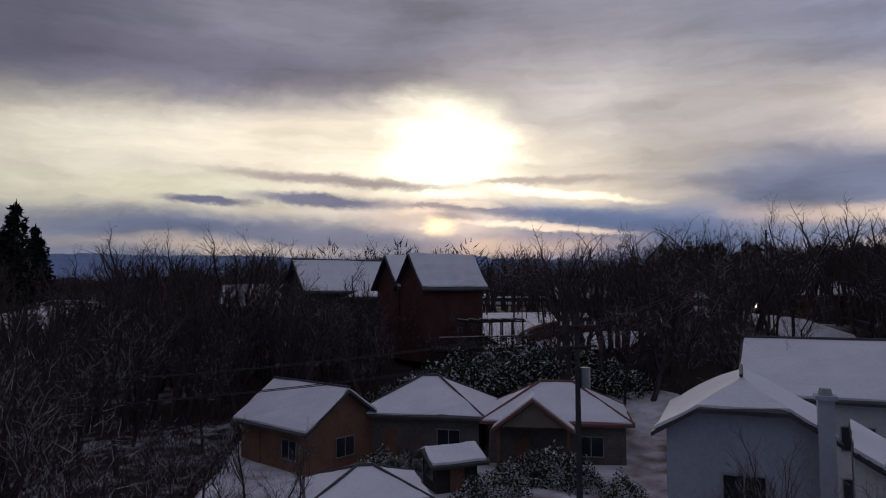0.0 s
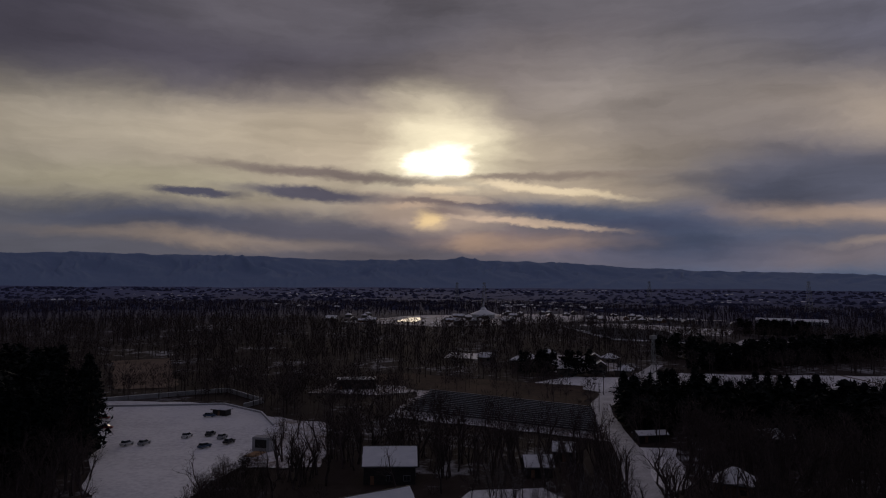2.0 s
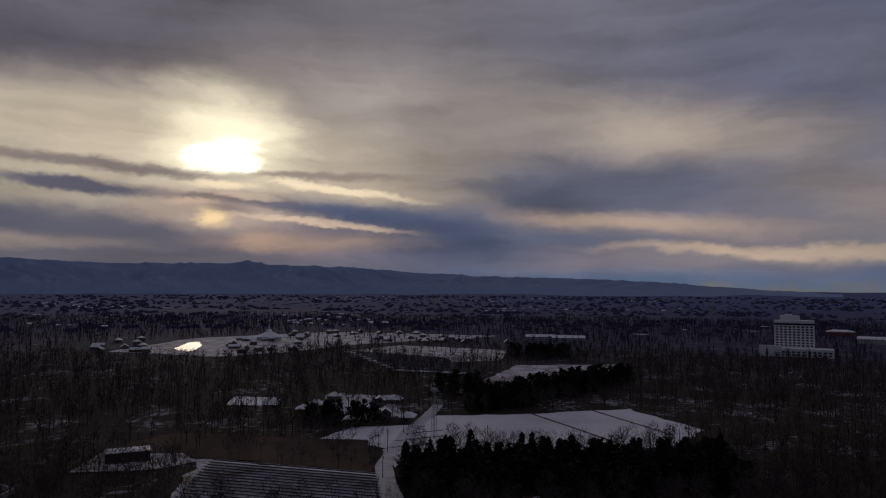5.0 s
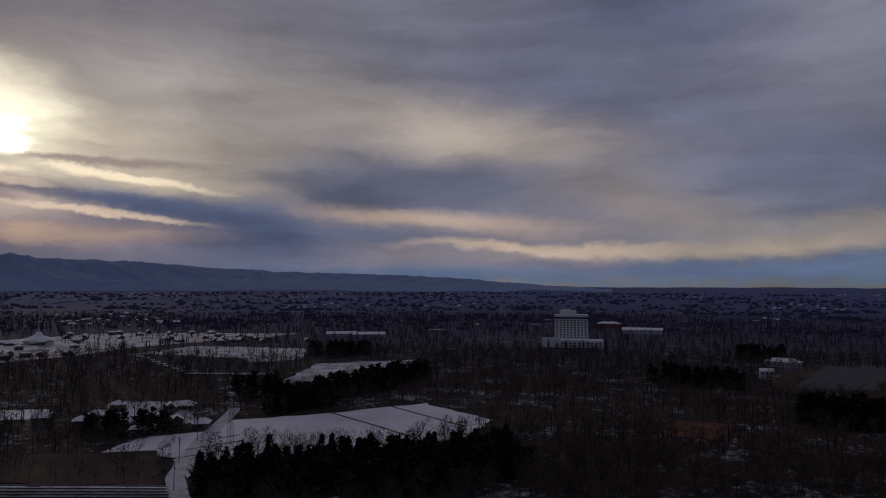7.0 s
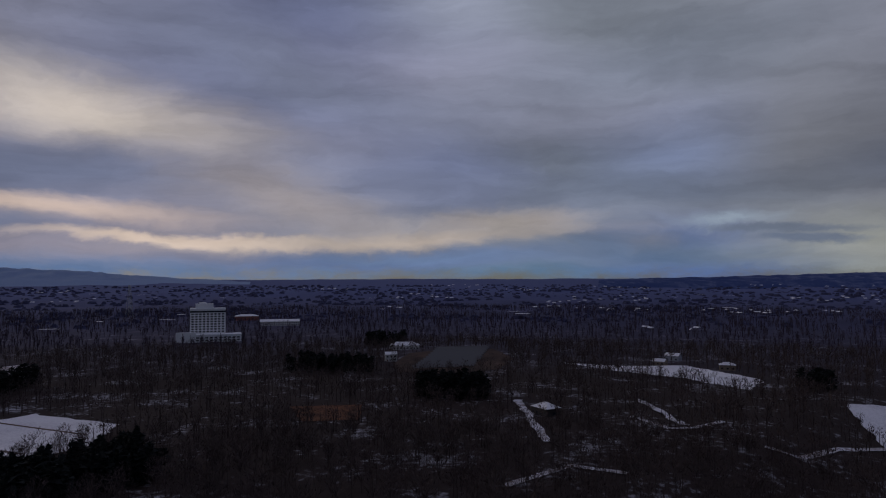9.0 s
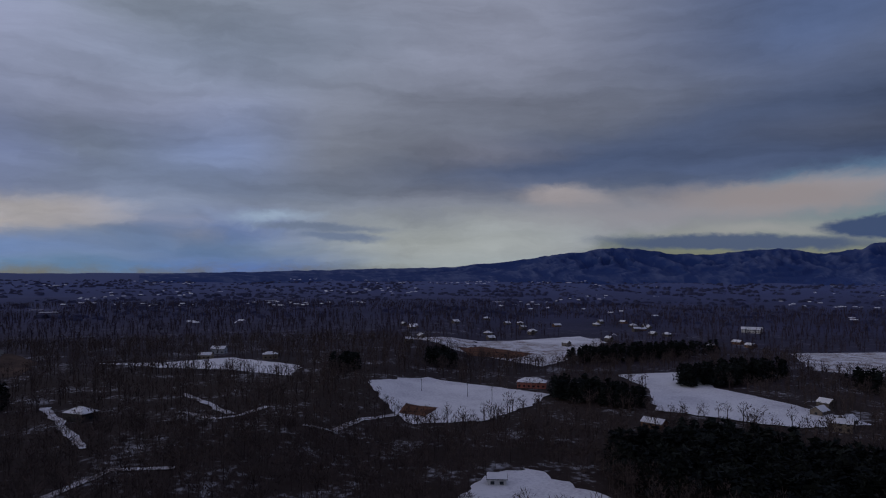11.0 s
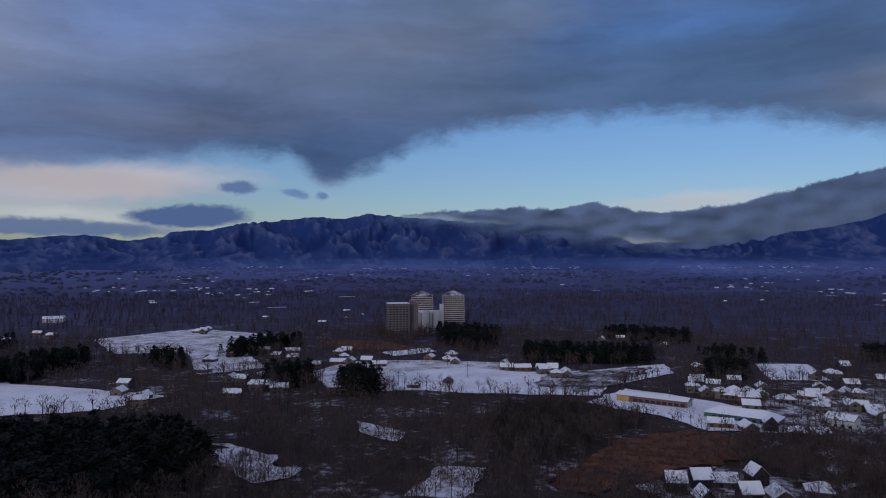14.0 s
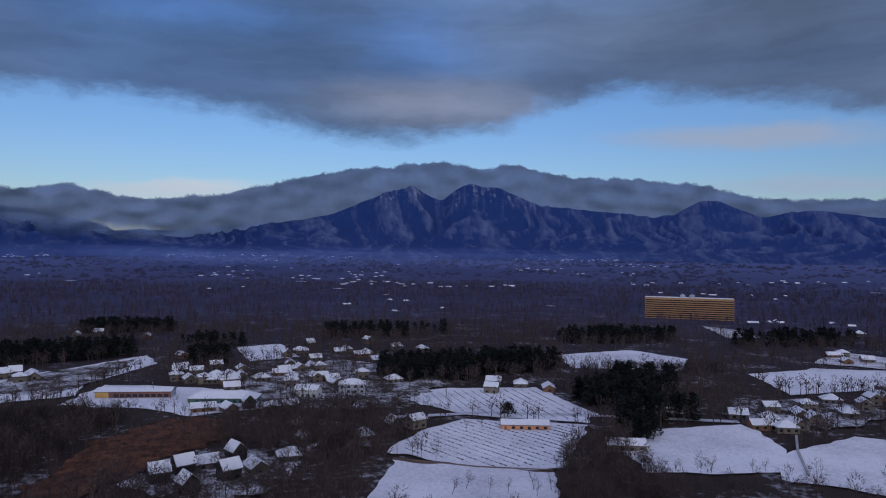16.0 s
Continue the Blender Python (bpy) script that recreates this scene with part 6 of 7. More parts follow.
for i, (x, y, w, d, hh, deg, wall, lab) in enumerate((
        (24, -428, 36, 12, 3.0, 172, GREEN_WALL, "long low green-walled hall with a snowy roof"), (-120, -350, 22, 7, 2.8, 168, ORANGE_WALL, "long orange farm house in the trellis field"),
        (-152, -311, 16, 8, 3.0, 166, TAN_WALL, "farm house with a walled garden and snow"), (476, -172, 20, 11, 4.0, 70, RED_WALL, "red-walled farm barn with one snowy roof slope"),
        (323, -296, 11, 8, 4.6, 50, TAN_WALL, "tan farm house at the field's edge"), (-20, -436, 13, 9, 4.4, 160, WHITE_WALL, "white house with a steep snowy roof"),
        (-45, -444, 15, 10, 5.4, 175, GREY_WALL, "large grey house with a broken snowy roof"), (876, -580, 26, 14, 5, 60, WHITE_WALL, "big farm hall under smooth snow"),
        (834, 705, 60, 22, 6, -50, WHITE_WALL, "long white factory hall under snow"), (905, 845, 40, 20, 7, -46, RED_WALL, "red-walled shop far off in the woods"), (435, 842, 44, 20, 5, -26, GREY_WALL, "factory sheds with thin smoke-grey roofs"), (405, 870, 40, 16, 5, -26, GREY_WALL, "factory sheds with thin smoke-grey roofs"),
        (596, 24, 12, 8, 4, 100, TAN_WALL, "farm house beside the long field"), (602, 78, 11, 8, 3.4, 80, TAN_WALL, "farm house beside the long field"), (640, 74, 12, 9, 4.4, 80, GREY_WALL, "farm house beside the long field"), (357, 88, 13, 10, 4, 60, BLACK_BOARDS, "dark villa among bare trees with snowy roof"),
        (516, 292, 10, 8, 6, -50, WHITE_WALL, "white villa above the solar panels"), (255, -101, 7, 6, 3, 80, WHITE_WALL, "small hut in the near clearing"), (600, 330, 30, 14, 4, -60, WHITE_WALL, "snow-roofed sheds behind the hill"))):
    house("farm_building", x, y, deg, w, d, hh, min(d * 0.24, 3.0), "gable" if i % 3 else "hip", wall, RUST_ROOF if i in (3, 9) else ROOF_TILE, lab, "building", storeys=2 if hh > 4.5 else 1)

# round-roofed resort hall with a spire
hallx, hally = 34, 866
spire = thing("resort_hall", hallx, hally, 0, "snow-roofed resort hall with a pointed spire", "hall")
bm = bmesh.new()
tube(bm, (0, 0, -1), (0, 0, 5), 15, 15, 16)
part("wall", bm, WHITE_WALL, spire)
bm = bmesh.new()
tube(bm, (0, 0, 5), (0, 0, 10.5), 18, 4, 16)
tube(bm, (0, 0, 10.5), (0, 0, 14), 4.5, 2.5, 10)
part("roof", bm, ROOF_SNOW, spire)
bm = bmesh.new()
tube(bm, (0, 0, 14), (0, 0, 22), 1.6, 0.2, 8)
part("spire", bm, GREY_WALL, spire)

# ---- village and hamlet houses ----
PLANS = [(9, 7, 2.8, 2.4, "gable", VILLAGE_WALL, 1), (8, 6.5, 4.4, 2.1, "gable", VILLAGE_WALL, 2), (10, 8, 2.8, 2.5, "hip", VILLAGE_WALL, 1), (8, 7.5, 4.3, 2.1, "hip", VILLAGE_WALL, 2), (12, 7, 2.8, 2.0, "gable", BROWN_BOARDS, 1), (7, 6, 4.6, 3.0, "gable", BLACK_BOARDS, 2)]
made_plans = {}


def settle(spots, name, label, group, kinds, base, seed):
    g = random.Random(seed)
    for i, (x, y) in enumerate(spots):
        k = kinds[i % len(kinds)]
        deg = base + g.choice((0, 90)) + g.uniform(-12, 12)
        w, d, hw, hr, roof, wall, st = PLANS[k]
        key = (name, k, group)
        if key not in made_plans:
            made_plans[key] = house(name, x, y, deg, w, d, hw, hr, roof, wall, ROOF_TILE, label % ("two-storey" if st == 2 else "low"), "house", group, st)
        else:
            copy_thing(made_plans[key], pose(x, y, gz(x, y), 0, 0, deg))


settle([(64, -522), (51, -508), (52, -487), (43, -484), (36, -483), (28, -482), (22, -494), (42, -530), (24, -521), (61, -494), (9, -485), (-3, -502), (-24, -561), (-3, -579), (-14, -520), (-27, -518), (-49, -605), (-64, -584), (-90, -615), (-24, -477), (-36, -464), (-54, -489)],
       "village_house", "%s village house with a snow-covered roof", "village houses", [0, 1, 0, 3, 2, 4], 12, 1)
settle([(32, -406), (19, -403), (10, -410), (-11, -399), (-18, -366), (-31, -361), (-20, -342), (-59, -354), (-70, -360), (-45, -343), (74, -587), (148, -508), (161, -516), (172, -729), (-72, -470), (-80, -510), (-90, -540), (-20, -630), (-70, -650), (-110, -600)],
       "village_house", "%s village house with a snow-covered roof", "village houses", [4, 0, 5, 1, 2], 20, 2)
settle([(24, -305), (17, -312), (7, -320), (7, -297), (-2, -304), (31, -297), (19, -284)], "cottage", "steep-roofed %s holiday cottage with thick snow", "holiday cottages", [5, 0, 5], 30, 3)
settle([(-133, -457), (-147, -446), (-125, -431), (-160, -432), (-189, -371), (-233, -355), (-244, -345), (-256, -362), (-266, -352), (-280, -365), (-250, -333), (-306, -379), (-328, -374), (-419, -500), (-441, -530), (-203, -362), (-292, -350), (-312, -362), (-345, -385), (-360, -400)],
       "hamlet_house", "%s hamlet house with a snow-covered roof", "hamlet houses", [0, 2, 1, 4, 3], -15, 4)
settle([(453, -487), (285, -370), (289, -481), (256, -402), (331, -493), (255, -529), (197, -515), (186, -519), (166, -510), (152, -499), (420, -434), (613, -602), (399, -507), (415, -491), (252, -381), (308, -372), (362, -312), (343, -204), (300, -365), (282, -363), (219, -421), (208, -446), (323, -475), (589, -575)],
       "farm_house", "%s farm house with a snow-covered roof", "farm houses", [2, 0, 4, 1, 3], 35, 5)
settle([(431, -444), (427, -465), (384, -395), (339, -380), (324, -376), (327, -395), (298, -343), (300, -375), (424, -499), (383, -471), (371, -477), (331, -455), (360, -523), (360, -534), (312, -476), (309, -494), (274, -532), (266, -555), (244, -521), (202, -522), (172, -524), (152, -516), (603, -579), (606, -591), (377, -327), (337, -310)],
       "farm_house", "%s farm house with a snow-covered roof", "farm houses", [0, 4, 2, 0, 1], 20, 11)
settle([(189, -722), (125, -707), (65, -531), (37, -492), (30, -500), (24, -459), (-5, -515), (-7, -537), (-16, -588), (-12, -600), (-22, -525), (-26, -488), (-34, -476), (-10, -466), (-11, -486), (-43, -592), (-59, -576), (-68, -548), (-2, -398), (-14, -317)],
       "village_house", "%s village house with a snow-covered roof", "village houses", [0, 4, 0, 3, 2], 12, 12)
settle([(-266, -342), (-431, -528), (-566, -655), (-441, -504), (-232, -334), (-240, -328)], "hamlet_house", "%s hamlet house with a snow-covered roof", "hamlet houses", [0, 4, 2], -15, 13)
settle([(43, 378), (52, 348), (56, 324), (76, 337), (87, 330), (18, 385), (56, 396), (80, 374), (91, 384), (68, 362), (34, 358)], "hamlet_house", "%s house in the wood-side hamlet with snow", "houses by the lane", [2, 0, 3, 1], -20, 6)
g_ = random.Random(9)
settle([(g_.uniform(-150, -84), g_.uniform(700, 900)) for k in range(10)] + [(g_.uniform(-14, 60), g_.uniform(690, 900)) for k in range(16)] + [(g_.uniform(60, 330), g_.uniform(780, 980)) for k in range(34)], "resort_house", "%s resort building with a snowy roof", "resort buildings", [0, 2, 4, 1, 3], 0, 7)
settle([(g_.uniform(700, 1100), g_.uniform(-500, -100)) for k in range(30)], "distant_house", "%s house far off among woods", "distant houses", [0, 2, 4, 1], 20, 8)

# small roofs and snow patches scattered out on the plain
roofs, patches = [], []
for k in range(5200):
    az, r = radians(g_.uniform(-232, 50)), math.sqrt(g_.uniform(850 ** 2, 3200 ** 2))
    x, y = -math.sin(az) * r, math.cos(az) * r - 40
    if noise.noise((x * 0.003, y * 0.003, 4.0)) < (0.34 if az > -1.2 else 0.26):
        continue
    w, d, t = g_.uniform(3, 6.5), g_.uniform(2.5, 4), g_.uniform(0, 3.14)
    z = gz(x, y) + g_.uniform(6.0, 8.5) + 6 * float(ss(1500, 2600, r))
    c, s = math.cos(t), math.sin(t)
    P_ = [(x + c * a - s * b, y + s * a + c * b, z + e) for a, b, e in ((-w, -d, -1.7), (w, -d, -1.7), (w, 0, 0), (-w, 0, 0), (w, d, -1.7), (-w, d, -1.7))]
    for i, j, l, m in ((0, 1, 2, 3), (3, 2, 4, 5)):
        roofs += [(P_[i], P_[j], P_[l]), (P_[i], P_[l], P_[m])]
for k in range(420):
    az, r = radians(g_.uniform(-232, 50)), math.sqrt(g_.uniform(900 ** 2, 3200 ** 2))
    x, y = -math.sin(az) * r, math.cos(az) * r - 40
    if noise.noise((x * 0.003, y * 0.003, 14.0)) < 0.16:
        continue
    w, d, t = g_.uniform(5, 18), g_.uniform(4, 9), az + g_.uniform(-0.5, 0.5)
    z = gz(x, y) + 9 + 5 * float(ss(1500, 2600, r))
    ring = [(x + math.cos(t) * math.cos(q) * w * e - math.sin(t) * math.sin(q) * d * e, y + math.sin(t) * math.cos(q) * w * e + math.cos(t) * math.sin(q) * d * e, z) for q, e in ((qq, g_.uniform(0.6, 1.2)) for qq in np.linspace(0, 6.283, 9)[:-1])]
    patches += [((x, y, z), ring[i], ring[(i + 1) % 8]) for i in range(8)]
tagged(new("distant_roofs", tri_mesh("distant_roofs", np.array(roofs), ROOF_SNOW)), "specks of snow-covered roofs across the plain", "roofs", kind="stuff")
tagged(new("distant_snow_patches", tri_mesh("distant_snow_patches", np.array(patches), SNOW)), "far snowy clearings between woods", "fields", kind="stuff")

# the resort pond that mirrors the sun
sheet("pond", [(-68, 756), (-60, 840), (-48, 850), (-42, 796), (-44, 736), (-54, 716)], WATER, "still pond mirroring the bright sky", "water", 0.6, kind="structure")

# ---- poles, cars, rows, trees near the eye ----
def utility_pole(x, y, high, deg, arms=2, can=True, group="utility poles"):
    p = thing("utility_pole", x, y, deg, "grey utility pole with crossarms and a transformer" if can else "thin grey utility pole with crossarms", "pole", group)
    bm = bmesh.new()
    tube(bm, (0, 0, -0.5), (0, 0, high), 0.16, 0.1, 10)
    part("shaft", bm, POLE_GREY, p)
    for k in range(arms):
        z = high - 0.5 - 0.9 * k
        bm = bmesh.new()
        box(bm, -0.9, 0.9, -0.17, -0.09, z, z + 0.09)
        arm = part("crossarm", bm, POLE_GREY, p)
        for s in (-0.8, -0.35, 0.35, 0.8):
            bm = bmesh.new()
            tube(bm, (s, -0.13, z + 0.09), (s, -0.13, z + 0.26), 0.045, 0.03, 6)
            part("insulator", bm, WHITE_WALL, arm)
    if can:
        bm = bmesh.new()
        tube(bm, (0.36, 0, high - 3.2), (0.36, 0, high - 2.3), 0.24, 0.24, 10)
        part("transformer", bm, STEEL, p)
    return p


utility_pole(4.9, 31.6, 10.9, 15)
first = utility_pole(52, 222, 11, 40)
for x, y, deg in ((62, 262, 30), (78, 300, 30), (33, 78, 60), (30, 92, 60), (463, -92, 80), (441, -120, 80), (420, -132, 80), (-20, -458, 0), (-70, -440, 0), (-96, -420, 20), (64, -444, 0), (110, -470, 20), (-176, -342, 40), (-230, -348, 40), (-150, -330, 40), (255, -395, 30), (230, -420, 30), (300, -470, 30), (150, -480, 30), (206, -470, 30)):
    copy_thing(first, pose(x, y, gz(x, y), 0, 0, deg))


def cable(a, b, sag, r=0.018):
    pts = [Vector(a).lerp(Vector(b), k / 14) - Vector((0, 0, 4 * sag * (k / 14) * (1 - k / 14))) for k in range(15)]
    bm = bmesh.new()
    side = (pts[-1] - pts[0]).cross(Vector((0, 0, 1))).normalized() * r
    rings_ = [[bm.verts.new(p + side * c + Vector((0, 0, r * s))) for c, s in ((1, 0), (0, 1), (-1, 0), (0, -1))] for p in pts]
    for p, q in zip(rings_, rings_[1:]):
        for k in range(4):
            bm.faces.new((p[k], p[(k + 1) % 4], q[(k + 1) % 4], q[k]))
    me = bpy.data.meshes.new("cable")
    bm.to_mesh(me)
    bm.free()
    me.materials.append(RUBBER)
    return tagged(new("cable", me), "thin black overhead cable sagging between poles", "cable", "overhead cables")


for dx, dz in ((0, 10.4), (0.5, 10.4), (0, 9.5), (0.5, 9.5)):
    cable((4.9 + dx - 0.25, 31.6, dz), (-26 + dx, 21, dz - 1.5), 0.7)
    cable((4.9 + dx - 0.25, 31.6, dz), (33 + dx, 78, gz(33, 78) + dz), 1.2)
for dx in (-0.4, 0.4):
    cable((52 + dx, 222, gz(52, 222) + 10.4), (62 + dx, 262, gz(62, 262) + 10.4), 0.6, 0.03)
    cable((62 + dx, 262, gz(62, 262) + 10.4), (78 + dx, 300, gz(78, 300) + 10.4), 0.6, 0.03)

# lattice mast and far pylons
for x, y, h in ((90, 287, 24), (640, 1250, 60), (900, 1150, 60), (420, 1500, 60), (60, 1500, 50), (0, 1560, 50)):
    mast = thing("lattice_mast", x, y, 20, "grey steel lattice mast above the woods", "mast", "masts")
    w = 1.2 if h < 40 else 5
    for sx in (-1, 1):
        for sy in (-1, 1):
            bm = bmesh.new()
            tube(bm, (sx * w, sy * w, -1), (sx * w * 0.25, sy * w * 0.25, h), 0.12 if h < 40 else 0.35, 0.08 if h < 40 else 0.25, 5)
            part("leg", bm, STEEL, mast)
    for k in range(6):
        q = w * (1 - 0.75 * k / 6)
        bm = bmesh.new()
        for a, b in (((-q, -q), (q, -q)), ((q, -q), (q, q)), ((q, q), (-q, q)), ((-q, q), (-q, -q))):
            tube(bm, (a[0], a[1], h * k / 6), (b[0] * 0.9, b[1] * 0.9, h * (k + 1) / 6), 0.06 if h < 40 else 0.2, None, 4)
        part("brace", bm, STEEL, mast)
    if h > 40:
        for k in (0.7, 0.82, 0.94):
            bm = bmesh.new()
            box(bm, -9 * (1.4 - k), 9 * (1.4 - k), -0.4, 0.4, h * k, h * k + 0.8)
            part("crossarm", bm, STEEL, mast)
    else:
        bm = bmesh.new()
        box(bm, -1.2, 1.2, -1.2, 1.2, h - 1.6, h)
        part("platform", bm, STEEL, mast)


def car(x, y, deg, paint, label):
    c = thing("car", x, y, deg, label, "car", "cars on the snow", z=gz(x, y) + 0.4)
    bm = bmesh.new()
    prism(bm, [(-0.84, 0.3), (-0.84, 0.85), (0.84, 0.85), (0.84, 0.3)], -2.05, 2.05)
    bmesh.ops.bevel(bm, geom=bm.edges[:], offset=0.14, segments=2, affect="EDGES")
    part("body", bm, paint, c)
    bm = bmesh.new()
    v = [bm.verts.new(p) for p in ((-1.5, -0.78, 0.85), (1.0, -0.78, 0.85), (1.0, 0.78, 0.85), (-1.5, 0.78, 0.85), (-1.2, -0.64, 1.42), (0.45, -0.64, 1.42), (0.45, 0.64, 1.42), (-1.2, 0.64, 1.42))]
    for q in ((4, 5, 6, 7), (0, 1, 5, 4), (1, 2, 6, 5), (2, 3, 7, 6), (3, 0, 4, 7)):
        bm.faces.new([v[i] for i in q])
    part("cabin_glass", bm, WINDOW, c)
    bm = bmesh.new()
    box(bm, -1.2, 0.45, -0.62, 0.62, 1.424, 1.52)
    part("snow_cover", bm, ROOF_SNOW, c)
    for sx in (-1.3, 1.3):
        for sy in (-0.8, 0.8):
            bm = bmesh.new()
            tube(bm, (sx, sy - 0.1, 0.31), (sx, sy + 0.1, 0.31), 0.31, 0.31, 12)
            tyre = part("wheel", bm, RUBBER, c)
            bm = bmesh.new()
            s = 1 if sy > 0 else -1
            tube(bm, (sx, sy + s * 0.1, 0.31), (sx, sy + s * 0.115, 0.31), 0.18, 0.18, 10)
            part("rim", bm, STEEL, tyre)
    return c


for k, (x, y, deg) in enumerate(((-94, 162, 70), (-89.5, 163, 75), (-75, 176, 80), (-71, 160, 60), (-111, 184, 10), (-81, 173, 80), (-70, 172, 80), (-66, 166, 70), (-86, 206, 0), (-120, 200, 5))):
    car(x, y, deg, CAR_PAINT[k % 5], ("white", "silver", "black", "blue", "red")[k % 5] + " parked car on the snowy field")
car(-28, -423, 20, CAR_PAINT[0], "white van parked by the white house")
car(46, 112, 80, CAR_PAINT[2], "black car beside the lane")

# trellis rows in the orchard fields
posts = []


def rows_in(outline, ax, ay, step, gap_, high):
    o = np.array(outline, float)
    m = o.mean(0)
    n = math.hypot(ax, ay)
    u, v = np.array((ax, ay)) / n, np.array((-ay, ax)) / n
    for i in range(-30, 31):
        for j in range(-70, 71):
            p = m + v * i * step + u * j * gap_
            if inside(o, np.array([p[0]]), np.array([p[1]]))[0]:
                a, b = p - u * gap_ * 0.36, p + u * gap_ * 0.36
                z = gz(*p) + 0.4
                t = v * 0.1
                h = high * random.uniform(0.5, 1.1)
                posts.extend([((*(a - t), z), (*(b - t), z), (*(b), z + h)), ((*(a - t), z), (*(b), z + h), (*(a), z + h)), ((*(a + t), z), (*(a), z + h), (*(b), z + h)), ((*(a + t), z), (*(b), z + h), (*(b + t), z))])


rows_in([(-58, -322), (-72, -345), (-95, -367), (-146, -350), (-118, -294), (-90, -296)], 0.55, -1, 4.2, 2.6, 0.6)
rows_in([(-68, -428), (-104, -440), (-150, -436), (-160, -374), (-150, -360), (-101, -382)], 0.1, -1, 5.0, 2.6, 0.7)
rows_in([(60, 268), (88, 262), (100, 300), (90, 316)], 1, 0.2, 12, 1.5, 0.5)
tagged(new("trellis_rows", tri_mesh("trellis_rows", np.array(posts), BARK)), "low trellis rows standing in snow", "trellis", kind="stuff")


# ---- trees that stand out one by one ----
def tree(kind, x, y, turn, size, z=None):
    if isinstance(kind, int):
        seed = kind
        high = 11 + seed % 4
        wood, fine = bare_tree(high, 200 + seed, 5, 7, 6, 5)
        t = thing("bare_tree", x, y, turn, "leafless tree with fine twigs dusted with snow", "tree", "bare trees")
        for nm, arr, m in (("trunk", wood, BARK), ("crown", fine, TWIGS)):
            ob = new(nm, tri_mesh(nm, arr, m))
            ob.parent = t
            if nm == "crown":
                tagged(ob, kind="stuff")
        g = np.random.default_rng(900 + seed)
        low = fine[g.integers(0, len(fine), 340)]
        lift = low.copy()
        lift[:, :, 2] += 0.03
        ob = new("twig_snow", tri_mesh("twig_snow", lift, ROOF_SNOW))
        tagged(ob, kind="stuff").parent = t
        return t
    return copy_thing(kind, pose(x, y, gz(x, y) if z is None else z, 0, 0, turn) @ Matrix.Scale(size, 4))


def plant(kind, x, y, turn, size):
    c = copy_thing(kind, pose(x, y, gz(x, y), 0, 0, turn))
    c.scale = (size, size, size * random.uniform(0.9, 1.1))
    return c


spots = [(-18, 26), (-24, 34), (-30, 24), (-22, 44), (-33, 46), (-16, 22)]
bare_kinds = [tree(k, *spots[k], 60 * k, 1.0) for k in range(6)]
count, back = 0, []
g_ = random.Random(21)
for k in range(2400):
    y = g_.uniform(18, 150)
    x = g_.uniform(-1, 1) * (70 if y < 70 else 0.8 * (y + 20))
    if y < 62 and (-26 < x < 30 or g_.random() < 0.45):
        continue
    if math.hypot(x + 1.4, y - 78) < 10 or (-25 < x < 0 and 80 < y < 102) or (-24 < x < -8 and 124 < y < 138) or math.hypot(x + 30, y - 97) < 6 or math.hypot(x - 20, y - 136) < 5 or math.hypot(x - 62, y - 122) < 7:
        continue
    if open_ground(np.array([x]), np.array([y]))[0]:
        continue
    if (-17 < x < 6 and 55 < y < 77) or (-32 < x < 2 and 76 < y < 114):
        continue
    if y > 28:
        back.append((x, y))
    else:
        plant(bare_kinds[g_.randrange(6)], x, y, g_.uniform(0, 360), g_.uniform(0.6, 1.12))
    count += 1
    if count >= 620:
        break
for x, y, s in ((-13, 17, 0.7), (-17, 18, 0.8), (-20, 24, 0.8), (-12, 27, 0.55), (-26, 28, 0.9), (-15, 33, 0.5), (-21, 38, 0.8), (-27, 40, 0.9), (-19, 50, 0.9), (-25, 52, 1.0), (-31, 36, 1.0), (-36, 30, 1.0), (-34, 56, 1.0), (-40, 44, 1.0), (-9.5, 40, 0.4), (-12, 38, 0.45), (26, 46, 0.6), (28, 60, 0.9), (14, 60, 0.8), (18, 64, 1.0), (24, 68, 1.05), (11, 66, 0.8), (-12, 62, 0.9), (-18, 66, 0.8), (-8, 63, 0.7), (7.6, 21, 0.56)):
    plant(bare_kinds[int(s * 100) % 6], x, y, s * 700, s)
for x, y, s in ((9.0, 22, 0.6), (10.4, 21.5, 0.6), (11.6, 22, 0.58), (-9, 18, 0.6), (-11, 15, 0.62), (26, 74, 1.0), (22, 90, 0.9), (7, 104, 0.8), (12, 110, 0.8), (16, 98, 0.7), (9, 84, 0.9), (14, 88, 1.0), (19, 86, 0.9), (24, 84, 1.0), (27, 90, 1.0), (6, 92, 0.9), (10, 98, 0.8), (20, 106, 0.9), (25, 104, 0.9), (3, 110, 0.9), (14, 116, 0.9), (8, 118, 0.8), (19, 72, 1.0), (30, 70, 1.0), (14, 70, 0.9), (34, 60, 1.0), (38, 66, 1.0)):
    plant(bare_kinds[int(s * 100) % 6], x, y, s * 700, s)
for x, y in ((-82, -268), (-88, -266), (-97, -262), (-150, -350), (-92, -348), (-100, -352), (-170, -276), (-186, -274), (350, -320), (372, -310), (330, -330), (-74, -388), (-66, -384), (-121, -288), (-116, -284), (-125, -292), (-112, -278), (-118, -280), (-128, -298), (-108, -272), (-104, -267), (-114, -290), (-122, -282), (-75, -273), (-69, -268), (-98, -268), (-156, -277), (-192, -275), (-160, -280), (-30, -366), (-18, -352), (-24, -356), (-36, -372), (-8, -344), (-40, -350), (-52, -366), (120, -466), (126, -460), (60, -398), (68, -404)):
    plant(bare_kinds[abs(x) % 6], x, y, x * 7, 0.62)

